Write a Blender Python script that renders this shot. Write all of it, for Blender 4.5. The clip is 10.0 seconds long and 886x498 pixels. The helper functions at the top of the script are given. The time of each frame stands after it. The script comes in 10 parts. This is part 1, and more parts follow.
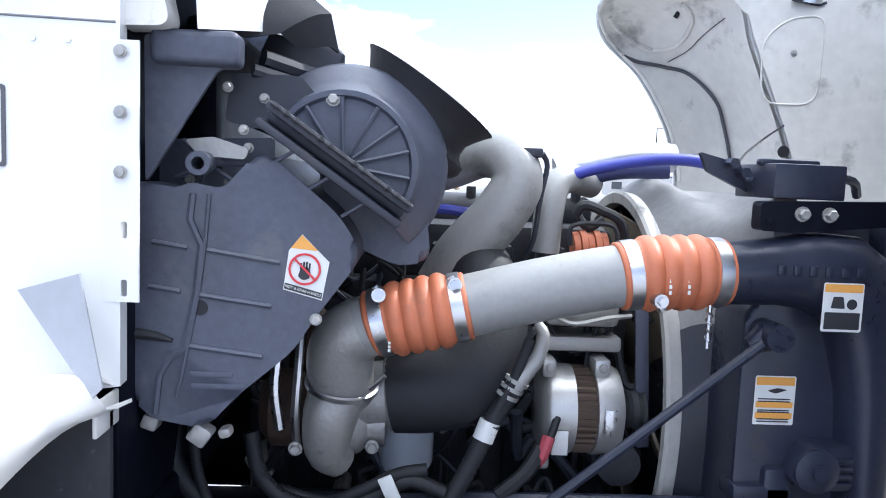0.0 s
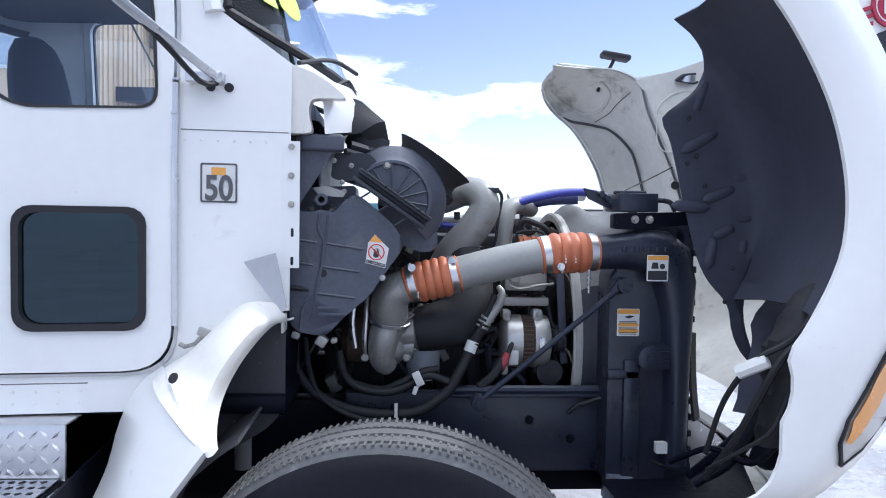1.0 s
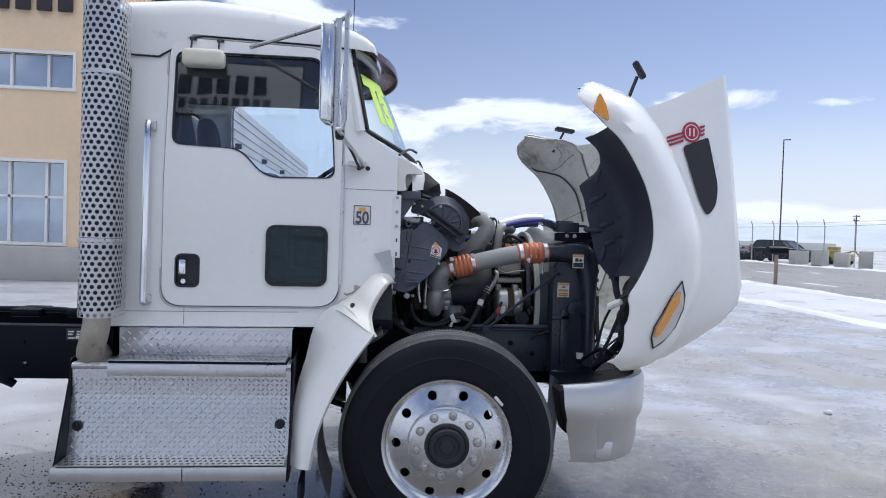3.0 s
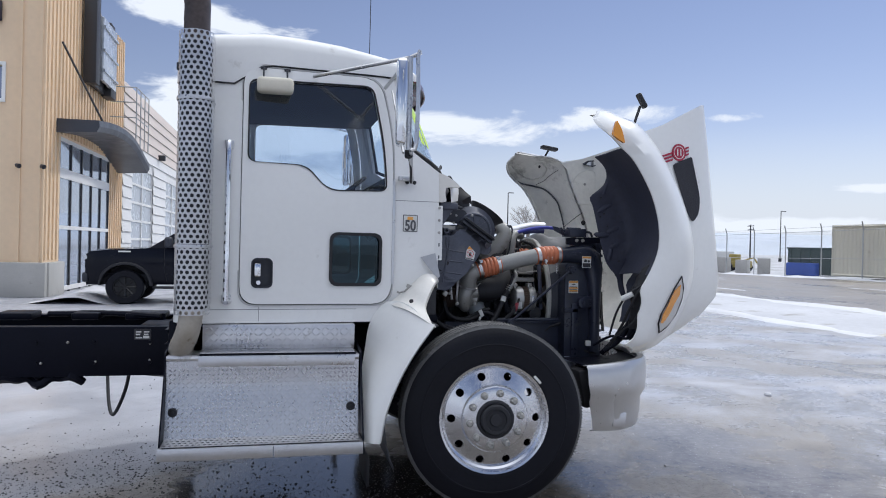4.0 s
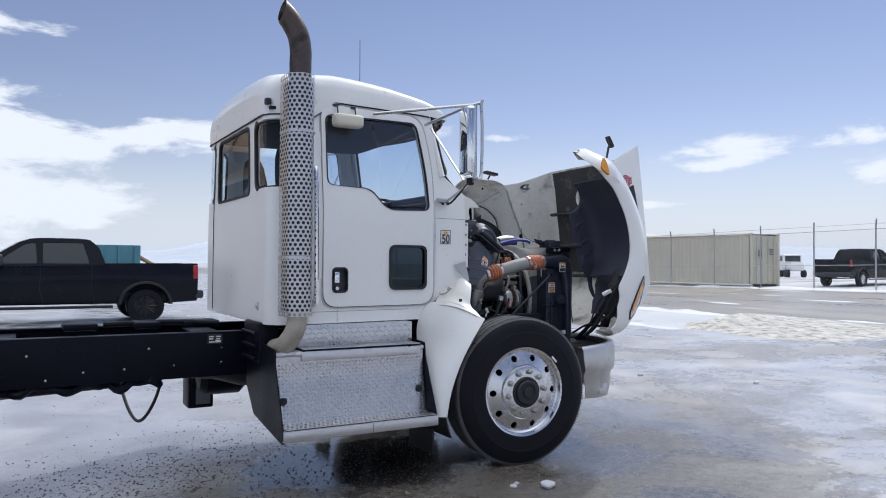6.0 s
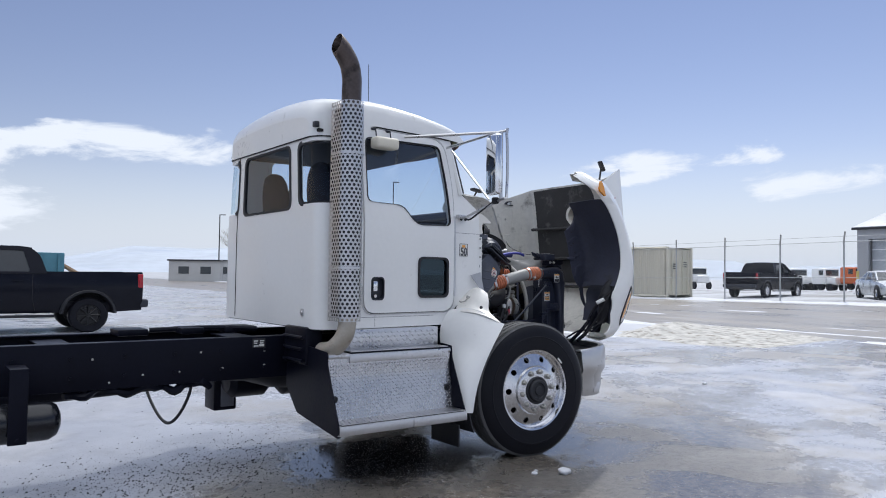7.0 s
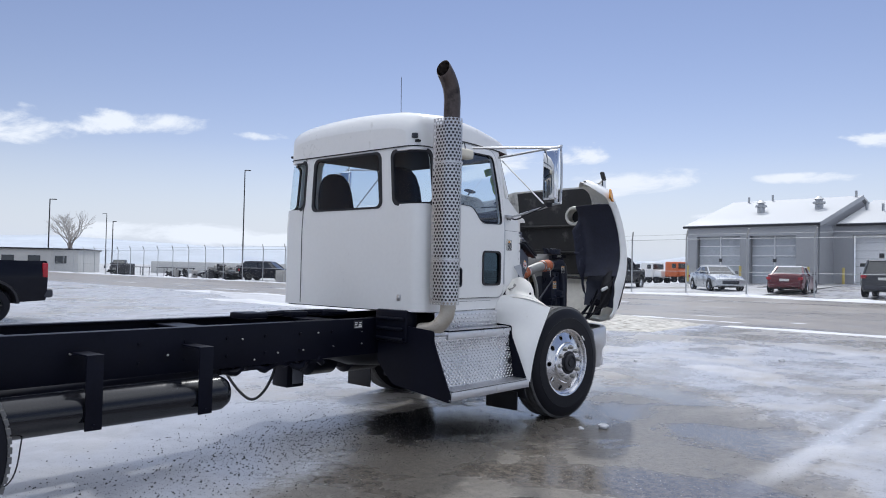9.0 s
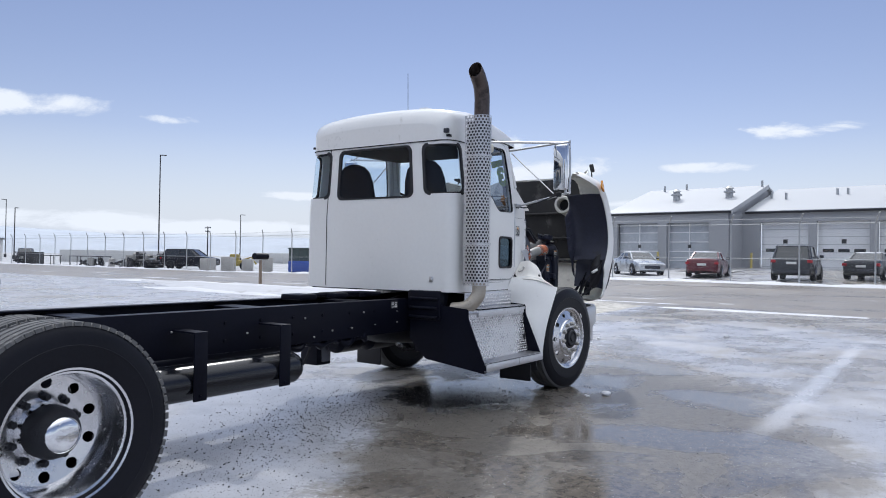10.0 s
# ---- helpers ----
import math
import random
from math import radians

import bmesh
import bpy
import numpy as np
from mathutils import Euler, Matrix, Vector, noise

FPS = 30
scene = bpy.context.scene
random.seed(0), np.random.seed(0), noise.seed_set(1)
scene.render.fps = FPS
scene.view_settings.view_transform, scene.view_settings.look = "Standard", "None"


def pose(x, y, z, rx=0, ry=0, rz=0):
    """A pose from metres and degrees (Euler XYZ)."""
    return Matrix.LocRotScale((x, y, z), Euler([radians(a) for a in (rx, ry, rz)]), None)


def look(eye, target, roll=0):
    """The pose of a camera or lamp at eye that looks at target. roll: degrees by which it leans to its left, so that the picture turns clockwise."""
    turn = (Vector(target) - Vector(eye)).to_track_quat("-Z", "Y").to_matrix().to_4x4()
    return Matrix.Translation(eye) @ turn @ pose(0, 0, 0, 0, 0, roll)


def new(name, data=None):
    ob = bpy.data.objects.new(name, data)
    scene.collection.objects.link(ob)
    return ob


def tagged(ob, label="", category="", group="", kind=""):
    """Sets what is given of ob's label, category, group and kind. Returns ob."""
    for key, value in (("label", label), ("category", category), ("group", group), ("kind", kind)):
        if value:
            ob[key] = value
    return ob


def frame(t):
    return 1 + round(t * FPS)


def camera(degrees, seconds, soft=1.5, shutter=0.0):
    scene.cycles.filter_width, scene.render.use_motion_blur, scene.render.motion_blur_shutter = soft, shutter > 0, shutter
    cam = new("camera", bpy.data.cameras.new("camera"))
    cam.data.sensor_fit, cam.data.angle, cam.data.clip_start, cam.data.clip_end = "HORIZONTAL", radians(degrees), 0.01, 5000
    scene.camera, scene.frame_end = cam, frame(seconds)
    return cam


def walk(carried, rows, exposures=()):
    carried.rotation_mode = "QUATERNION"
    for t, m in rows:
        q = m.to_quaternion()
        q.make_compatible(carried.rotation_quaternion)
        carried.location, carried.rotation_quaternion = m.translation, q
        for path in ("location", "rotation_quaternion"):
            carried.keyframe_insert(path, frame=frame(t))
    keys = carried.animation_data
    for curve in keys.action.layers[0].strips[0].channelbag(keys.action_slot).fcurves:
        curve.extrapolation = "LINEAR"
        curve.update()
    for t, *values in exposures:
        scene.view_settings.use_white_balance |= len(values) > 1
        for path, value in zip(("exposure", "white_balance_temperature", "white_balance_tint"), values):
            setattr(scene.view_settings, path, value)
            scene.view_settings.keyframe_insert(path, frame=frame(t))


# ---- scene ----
cam = camera(62.4, 10.0, 1.0)
PATH = [
    (0, (0.109, -1.713, 1.56), (0.196, 0.276, 1.368), 2.4),
    (0.5, (0.025, -2.175, 1.545), (0.133, -0.181, 1.426), 1.2),
    (1, (-0.001, -2.695, 1.523), (0.144, -0.702, 1.438), 1.0),
    (1.5, (-0.109, -3.202, 1.49), (0.072, -1.211, 1.41), 1.4),
    (2, (-0.174, -3.714, 1.49), (0.023, -1.724, 1.425), 1.6),
    (2.5, (-0.324, -4.18, 1.524), (-0.091, -2.194, 1.475), 1.6),
    (2.7, (-0.347, -4.365, 1.535), (-0.141, -2.377, 1.482), 1.9),
    (3.8, (-1.084, -5.02, 1.478), (-0.662, -3.065, 1.469), 1.4),
    (4, (-1.252, -5.071, 1.469), (-0.789, -3.126, 1.462), 1.3),
    (4.5, (-1.662, -5.217, 1.457), (-1.079, -3.304, 1.454), 1.2),
    (5, (-2.111, -5.279, 1.46), (-1.395, -3.412, 1.467), 0.9),
    (5.5, (-2.58, -5.312, 1.457), (-1.726, -3.503, 1.48), 0.5),
    (5.7, (-2.77, -5.355, 1.434), (-1.861, -3.574, 1.463), 0.4),
    (6.8, (-3.907, -5.298, 1.396), (-2.722, -3.688, 1.464), 0.8),
    (7, (-4.03, -5.345, 1.402), (-2.837, -3.742, 1.473), 0.8),
    (7.5, (-4.522, -5.239, 1.397), (-3.238, -3.708, 1.474), 1.2),
    (8, (-5.011, -5.118, 1.387), (-3.648, -3.656, 1.468), 1.3),
    (8.5, (-5.493, -5.008, 1.388), (-4.056, -3.619, 1.462), 1.2),
    (9, (-5.987, -4.803, 1.362), (-4.479, -3.491, 1.418), 1.2),
    (9.5, (-6.483, -4.637, 1.335), (-4.904, -3.411, 1.373), 1.0),
    (10, (-6.999, -4.39, 1.317), (-5.352, -3.256, 1.342), 0.9),
]
walk(cam, [(t, look(eye, target, roll)) for t, eye, target, roll in PATH],
     [(0, 1.46, 5850, 9), (0.5, 1.16, 5800, 10), (1.0, 0.80, 5800, 10), (1.5, 0.54, 5900, 9), (2.0, 0.30, 6000, 9), (2.7, 0.20, 6050, 9), (4.0, 0.05, 6150, 9), (10, 0.02, 6150, 9)])

# ---- world, sun ----
SUN_EL, SUN_AZ = radians(47), radians(60)
world = bpy.data.worlds.new("sky")
scene.world = world
world.use_nodes = True
wn, wl = world.node_tree.nodes, world.node_tree.links
wn.clear()


def wmath(op, a, b=0.0):
    n = wn.new("ShaderNodeMath")
    n.operation = op
    for k, v in enumerate((a, b)):
        if isinstance(v, (int, float)):
            n.inputs[k].default_value = v
        else:
            wl.new(v, n.inputs[k])
    return n.outputs[0]


w_out = wn.new("ShaderNodeOutputWorld")
w_sky = wn.new("ShaderNodeTexSky")
w_sky.sky_type = "NISHITA"
w_sky.sun_disc = False
w_sky.sun_elevation, w_sky.sun_rotation = SUN_EL, SUN_AZ
w_sky.air_density, w_sky.dust_density, w_sky.ozone_density = 1.0, 0.0, 2.5
w_dir = wn.new("ShaderNodeTexCoord")
w_sep = wn.new("ShaderNodeSeparateXYZ")
wl.new(w_dir.outputs["Generated"], w_sep.inputs[0])
# scattered clouds, each with its azimuth, elevation, half width, half height and tilt in degrees, and how dense it is
w_az = wmath("ARCTAN2", w_sep.outputs[1], w_sep.outputs[0])
w_el = wmath("ARCSINE", w_sep.outputs[2])
w_vec = wn.new("ShaderNodeCombineXYZ")
wl.new(wmath("MULTIPLY", w_az, 7.0), w_vec.inputs[0])
wl.new(wmath("MULTIPLY", w_el, 22.0), w_vec.inputs[1])
w_noise = wn.new("ShaderNodeTexNoise")
w_noise.inputs["Scale"].default_value = 1.0
w_noise.inputs["Detail"].default_value = 9.0
w_noise.inputs["Roughness"].default_value = 0.60
w_noise.inputs["Distortion"].default_value = 0.35
wl.new(w_vec.outputs[0], w_noise.inputs["Vector"])
w_rag = wmath("MULTIPLY", wmath("SUBTRACT", w_noise.outputs[0], 0.5), 5.0)
CLOUDS = [(79, 8.9, 10.5, 1.7, -0.05), (63.5, 10.1, 6, 1.1, -0.04), (36.5, 8.6, 10.5, 1.1, -0.07), (28, 6.9, 8.5, 1.2, -0.09), (41, 8.0, 5.5, 1.4, -0.03), (15, 6.9, 4, 0.5, 0), (61, 2.3, 8, 0.9, 0, 0.9), (51, 2.0, 8, 0.7, 0, 0.8), (55, 9.7, 2.6, 0.5, 0),
          (95, 6.2, 11, 5.2, 0, 1.2), (95, 16, 9, 1.5, 0.1), (20, 4.4, 6, 0.4, 0), (45, 4.6, 5, 0.4, 0), (8, 9.5, 5, 0.7, 0), (-12, 9, 9, 1.2, 0.05), (-45, 12, 12, 2.0, 0), (-80, 8, 10, 1.6, 0), (-120, 11, 14, 2.0, 0), (-160, 8, 12, 1.6, 0), (140, 10, 12, 2.0, 0)]
w_cloud = None
for az, el, wide, high, tilt, *core in CLOUDS:
    d_az = wmath("SUBTRACT", w_az, radians(az))
    u = wmath("DIVIDE", d_az, radians(wide))
    v = wmath("DIVIDE", wmath("SUBTRACT", wmath("SUBTRACT", w_el, radians(el)), wmath("MULTIPLY", d_az, tilt)), radians(high))
    c = wmath("SUBTRACT", core[0] if core else 0.55, wmath("ADD", wmath("MULTIPLY", u, u), wmath("MULTIPLY", v, v)))
    w_cloud = c if w_cloud is None else wmath("MAXIMUM", w_cloud, c)
w_ramp = wn.new("ShaderNodeMapRange")
w_ramp.interpolation_type = "SMOOTHSTEP"
w_ramp.inputs[1].default_value, w_ramp.inputs[2].default_value = -0.15, 0.65
wl.new(wmath("ADD", wmath("MAXIMUM", w_cloud, -2.0), w_rag), w_ramp.inputs[0])
# an unseen veil of cloud overhead, added bright to light the shaded sides, a pale bank of them along the horizon
w_bank = wn.new("ShaderNodeMapRange")
w_bank.inputs[1].default_value, w_bank.inputs[2].default_value = 0.02, 0.16
w_bank.inputs[3].default_value, w_bank.inputs[4].default_value = 0.9, 0.0
wl.new(w_sep.outputs[2], w_bank.inputs[0])
w_veil = wn.new("ShaderNodeMapRange")
w_veil.inputs[1].default_value, w_veil.inputs[2].default_value = 0.42, 0.75
w_veil.inputs[3].default_value, w_veil.inputs[4].default_value = 0.0, 0.9
wl.new(w_sep.outputs[2], w_veil.inputs[0])
w_scale = wn.new("ShaderNodeVectorMath")
w_scale.operation = "MULTIPLY"
w_scale.inputs[1].default_value = (0.120, 0.0925, 0.0895)
wl.new(w_sky.outputs[0], w_scale.inputs[0])
w_mix = wn.new("ShaderNodeMix")
w_mix.data_type = "RGBA"
w_low = wn.new("ShaderNodeMix")
w_low.data_type = "RGBA"
wl.new(w_bank.outputs[0], w_low.inputs[0])
wl.new(w_scale.outputs[0], w_low.inputs[6])
w_low.inputs[7].default_value = (0.63, 0.70, 0.81, 1)
wl.new(w_ramp.outputs[0], w_mix.inputs[0])
wl.new(w_low.outputs[2], w_mix.inputs[6])
w_mix.inputs[7].default_value = (0.87, 0.895, 0.95, 1)
w_bg = wn.new("ShaderNodeBackground")
w_bg.inputs["Strength"].default_value = 1.0
w_top = wn.new("ShaderNodeMix")
w_top.data_type = "RGBA"
wl.new(w_veil.outputs[0], w_top.inputs[0])
wl.new(w_mix.outputs[2], w_top.inputs[6])
w_top.inputs[7].default_value = (1.60, 1.62, 1.68, 1)
wl.new(w_top.outputs[2], w_bg.inputs[0])
wl.new(w_bg.outputs[0], w_out.inputs[0])

sun = new("sun", bpy.data.lights.new("sun", "SUN"))
sun.data.energy, sun.data.angle, sun.data.color = 1.5, radians(2), (1.0, 0.96, 0.90)
sun.matrix_world = look((math.sin(SUN_AZ) * 30, math.cos(SUN_AZ) * 30, 30 * math.tan(SUN_EL)), (0, 0, 0))


# ---- materials ----
def nodes_of(name):
    m = bpy.data.materials.new(name)
    m.use_nodes = True
    return m, m.node_tree.nodes, m.node_tree.links, m.node_tree.nodes["Principled BSDF"]


def surf(name, color, rough=0.5, metal=0.0, var=0.12, scale=3.0, fine=60.0, bump=0.1, dirt=None, amount=0.0, coat=0.0, rvar=0.12, stretch=(1, 1, 1), dirt_scale=None, spec=0.5):
    """Paint, plastic, metal or cloth: broad and fine variation of colour and gloss, fine relief, and patches of dirt."""
    m, n, l, b = nodes_of(name)
    co = n.new("ShaderNodeTexCoord")
    mp = n.new("ShaderNodeMapping")
    mp.inputs["Scale"].default_value = stretch
    l.new(co.outputs["Object"], mp.inputs[0])
    broad, grain = n.new("ShaderNodeTexNoise"), n.new("ShaderNodeTexNoise")
    for t, s, d in ((broad, scale, 6), (grain, fine, 4)):
        t.inputs["Scale"].default_value, t.inputs["Detail"].default_value = s, d
        l.new(mp.outputs[0], t.inputs["Vector"])
    both = n.new("ShaderNodeMix")
    both.inputs[0].default_value = 0.4
    l.new(broad.outputs[0], both.inputs[2])
    l.new(grain.outputs[0], both.inputs[3])
    ramp = n.new("ShaderNodeMapRange")
    ramp.inputs[1].default_value, ramp.inputs[2].default_value = 0.3, 0.7
    ramp.inputs[3].default_value, ramp.inputs[4].default_value = 1 - var, 1 + var
    l.new(both.outputs[0], ramp.inputs[0])
    mul = n.new("ShaderNodeVectorMath")
    mul.operation = "SCALE"
    mul.inputs[0].default_value = color
    l.new(ramp.outputs[0], mul.inputs["Scale"])
    colour = mul.outputs[0]
    rr = n.new("ShaderNodeMapRange")
    rr.inputs[1].default_value, rr.inputs[2].default_value = 0.3, 0.7
    rr.inputs[3].default_value, rr.inputs[4].default_value = max(rough - rvar, 0.02), min(rough + rvar, 1)
    l.new(both.outputs[0], rr.inputs[0])
    roughness = rr.outputs[0]
    if dirt:
        d = n.new("ShaderNodeTexNoise")
        d.inputs["Scale"].default_value, d.inputs["Detail"].default_value, d.inputs["Roughness"].default_value = dirt_scale or scale * 2.3, 9, 0.65
        l.new(mp.outputs[0], d.inputs["Vector"])
        dm = n.new("ShaderNodeMapRange")
        dm.inputs[1].default_value, dm.inputs[2].default_value = 0.66 - amount * 0.4, 0.80 - amount * 0.3
        l.new(d.outputs[0], dm.inputs[0])
        mx = n.new("ShaderNodeMix")
        mx.data_type = "RGBA"
        l.new(dm.outputs[0], mx.inputs[0])
        l.new(colour, mx.inputs[6])
        mx.inputs[7].default_value = (*dirt, 1)
        colour = mx.outputs[2]
        rm = n.new("ShaderNodeMix")
        l.new(dm.outputs[0], rm.inputs[0])
        l.new(roughness, rm.inputs[2])
        rm.inputs[3].default_value = 0.85
        roughness = rm.outputs[0]
    l.new(colour, b.inputs["Base Color"])
    l.new(roughness, b.inputs["Roughness"])
    b.inputs["Metallic"].default_value = metal
    b.inputs["Coat Weight"].default_value = coat
    b.inputs["Coat Roughness"].default_value = 0.08
    b.inputs["Specular IOR Level"].default_value = spec
    if bump:
        bp = n.new("ShaderNodeBump")
        bp.inputs["Strength"].default_value, bp.inputs["Distance"].default_value = bump, 0.003
        l.new(grain.outputs[0], bp.inputs["Height"])
        l.new(bp.outputs[0], b.inputs["Normal"])
    return m


def glass(name, tint=(0.75, 0.8, 0.82), f0=0.04, sheen=(0.95, 0.97, 1)):
    """A thin pane: clear along the view, more of a mirror towards grazing sight."""
    m, n, l, b = nodes_of(name)
    n.remove(b)
    lw, tr, gl, mx = n.new("ShaderNodeLayerWeight"), n.new("ShaderNodeBsdfTransparent"), n.new("ShaderNodeBsdfGlossy"), n.new("ShaderNodeMixShader")
    lw.inputs["Blend"].default_value = 0.5
    pw, ml = n.new("ShaderNodeMath"), n.new("ShaderNodeMath")
    pw.operation, ml.operation = "POWER", "MULTIPLY_ADD"
    pw.inputs[1].default_value = 5.0
    ml.inputs[1].default_value, ml.inputs[2].default_value = 1 - f0, f0
    l.new(lw.outputs["Facing"], pw.inputs[0])
    l.new(pw.outputs[0], ml.inputs[0])
    tr.inputs[0].default_value = (*tint, 1)
    gl.inputs["Roughness"].default_value = 0.02
    gl.inputs["Color"].default_value = (*sheen, 1)
    l.new(ml.outputs[0], mx.inputs[0])
    l.new(tr.outputs[0], mx.inputs[1])
    l.new(gl.outputs[0], mx.inputs[2])
    l.new(mx.outputs[0], n["Material Output"].inputs[0])
    return m


white = surf("white_paint", (0.80, 0.80, 0.79), 0.32, coat=0.4, var=0.03, scale=1.3, fine=30, bump=0.02, rvar=0.06, dirt=(0.52, 0.51, 0.48), amount=0.02, dirt_scale=5)
white_worn = surf("dirty_white_fibreglass", (0.74, 0.72, 0.67), 0.55, var=0.14, scale=2.5, fine=25, bump=0.3, dirt=(0.20, 0.185, 0.165), amount=0.26, dirt_scale=4)
black_plastic = surf("black_plastic", (0.027, 0.030, 0.042), 0.5, var=0.25, scale=4, fine=80, bump=0.12, dirt=(0.06, 0.058, 0.056), amount=0.16, dirt_scale=5)
airbox_plastic = surf("dusty_black_plastic", (0.070, 0.077, 0.105), 0.44, var=0.3, scale=5, fine=90, bump=0.15, dirt=(0.14, 0.14, 0.145), amount=0.2, dirt_scale=6)
black_paint = surf("black_frame_paint", (0.0055, 0.0062, 0.013), 0.42, var=0.3, scale=3, fine=50, bump=0.12, spec=0.12, dirt=(0.010, 0.010, 0.012), amount=0.10, dirt_scale=4)
black_gloss = surf("black_gloss_paint", (0.008, 0.009, 0.013), 0.18, var=0.2, scale=3, fine=40, bump=0.04, rvar=0.06, dirt=(0.03, 0.029, 0.028), amount=0.04, dirt_scale=7)
engine_black = surf("dusty_engine_black", (0.020, 0.024, 0.042), 0.34, var=0.3, scale=6, fine=70, bump=0.15, rvar=0.12, dirt=(0.055, 0.053, 0.052), amount=0.12, dirt_scale=10)
rubber = surf("black_rubber", (0.016, 0.016, 0.020), 0.66, var=0.25, scale=5, fine=90, bump=0.2, dirt=(0.036, 0.035, 0.034), amount=0.12)
tyre_rubber = surf("tyre_rubber", (0.008, 0.0085, 0.013), 0.46, var=0.3, scale=3, fine=70, bump=0.25, spec=0.18, dirt=(0.022, 0.0215, 0.022), amount=0.12, dirt_scale=6)
# tread: grey with dust, and lightened further for the sun on its top
tread_rubber = surf("dusty_sunlit_tread", (0.11, 0.11, 0.112), 0.75, var=0.35, scale=9, fine=90, bump=0.35, dirt=(0.24, 0.235, 0.23), amount=0.2, dirt_scale=11)
chrome = surf("chrome", (0.82, 0.83, 0.85), 0.08, 1.0, var=0.03, scale=4, fine=40, bump=0.01, rvar=0.04)
satin_steel = surf("brushed_steel", (0.62, 0.62, 0.63), 0.32, 1.0, var=0.1, scale=5, fine=60, bump=0.06, dirt=(0.3, 0.29, 0.28), amount=0.06)
bumper_metal = surf("silver_bumper_paint", (0.60, 0.60, 0.61), 0.34, 0.75, var=0.05, scale=2, fine=30, bump=0.02, dirt=(0.36, 0.35, 0.34), amount=0.02)
aluminium = surf("worn_aluminium", (0.66, 0.66, 0.68), 0.36, 0.95, var=0.1, scale=4, fine=45, bump=0.1, dirt=(0.36, 0.35, 0.33), amount=0.12, dirt_scale=8)
rim_metal = surf("polished_rim_aluminium", (0.72, 0.72, 0.74), 0.22, 1.0, var=0.04, scale=4, fine=40, bump=0.03, dirt=(0.5, 0.49, 0.47), amount=0.02, dirt_scale=9)
cast_metal = surf("cast_aluminium", (0.42, 0.41, 0.39), 0.55, 0.6, var=0.15, scale=8, fine=120, bump=0.35, dirt=(0.16, 0.15, 0.13), amount=0.2, dirt_scale=12)
grey_pipe = surf("grey_painted_pipe", (0.31, 0.31, 0.30), 0.5, 0.15, var=0.12, scale=6, fine=90, bump=0.15, dirt=(0.17, 0.165, 0.15), amount=0.2, dirt_scale=9)
dark_cast = surf("dark_cast_iron", (0.026, 0.027, 0.033), 0.6, 0.2, var=0.3, scale=9, fine=100, bump=0.4, dirt=(0.06, 0.057, 0.054), amount=0.2, dirt_scale=9)
orange_silicone = surf("orange_silicone_hose", (0.52, 0.16, 0.075), 0.5, var=0.12, scale=9, fine=80, bump=0.15, dirt=(0.36, 0.16, 0.1), amount=0.14, dirt_scale=14)
blue_hose = surf("blue_silicone_hose", (0.06, 0.07, 0.38), 0.42, var=0.1, scale=8, fine=60, bump=0.1)
exhaust_steel = surf("heat_stained_exhaust", (0.105, 0.085, 0.078), 0.40, 0.8, var=0.3, scale=5, fine=60, bump=0.1, dirt=(0.03, 0.028, 0.03), amount=0.28, dirt_scale=6)
elbow_steel = surf("aluminised_elbow", (0.45, 0.41, 0.35), 0.5, 0.6, var=0.15, scale=6, fine=60, bump=0.1, dirt=(0.25, 0.2, 0.15), amount=0.2)
amber_lens = surf("amber_lens", (0.75, 0.3, 0.03), 0.22, var=0.08, scale=20, fine=160, bump=0.2, coat=0.5)
lamp_lens = surf("hazy_lamp_lens", (0.55, 0.53, 0.5), 0.2, var=0.1, scale=8, fine=60, bump=0.05, coat=0.6)
maroon = surf("maroon_visor_paint", (0.09, 0.012, 0.02), 0.3, var=0.1, scale=4, fine=40, coat=0.4)
red_paint = surf("red_enamel", (0.35, 0.02, 0.05), 0.35, var=0.08, scale=10, fine=60)
label_white = surf("label_white", (0.72, 0.72, 0.70), 0.5, var=0.05, scale=20, fine=80, bump=0.02)
label_orange = surf("label_orange", (0.8, 0.38, 0.08), 0.5, var=0.05, scale=20, fine=80, bump=0.02)
label_black = surf("label_black", (0.03, 0.03, 0.035), 0.5, var=0.1, scale=20, fine=80, bump=0.02)
label_red = surf("label_red", (0.6, 0.04, 0.05), 0.5, var=0.05, scale=20, fine=80, bump=0.02)
lime = surf("lime_window_sticker", (0.62, 0.85, 0.10), 0.5, var=0.05, scale=10, fine=60)
interior = surf("dark_grey_upholstery", (0.010, 0.013, 0.024), 0.85, var=0.2, scale=6, fine=120, bump=0.3)
pane = glass("cab_glass", (0.84, 0.90, 0.94), 0.015)
door_pane = glass("door_glass", (0.76, 0.84, 0.93), 0.10)
dark_pane = glass("tinted_glass", (0.05, 0.13, 0.15), 0.07, (0.58, 0.80, 0.95))
mirror_glass = surf("mirror", (0.9, 0.91, 0.92), 0.02, 1.0, var=0.0, bump=0, rvar=0.0)
white_plastic = surf("white_tank_plastic", (0.55, 0.58, 0.62), 0.45, var=0.06, scale=6, fine=50, bump=0.05)


# ---- mesh tools ----
def link(name, bm, mat, parent=None, label="", sharp=35, smooth=True):
    """One mesh object from a bmesh, under a thing or a part."""
    bmesh.ops.recalc_face_normals(bm, faces=bm.faces)
    me = bpy.data.meshes.new(name)
    bm.to_mesh(me)
    bm.free()
    for m in (mat if isinstance(mat, (list, tuple)) else [mat]):
        me.materials.append(m)
    if smooth:
        me.shade_smooth()
        me.set_sharp_from_angle(angle=radians(sharp))
    ob = new(name, me)
    if parent is not None:
        ob.parent = parent
    if label:
        ob["label"] = label
    return ob


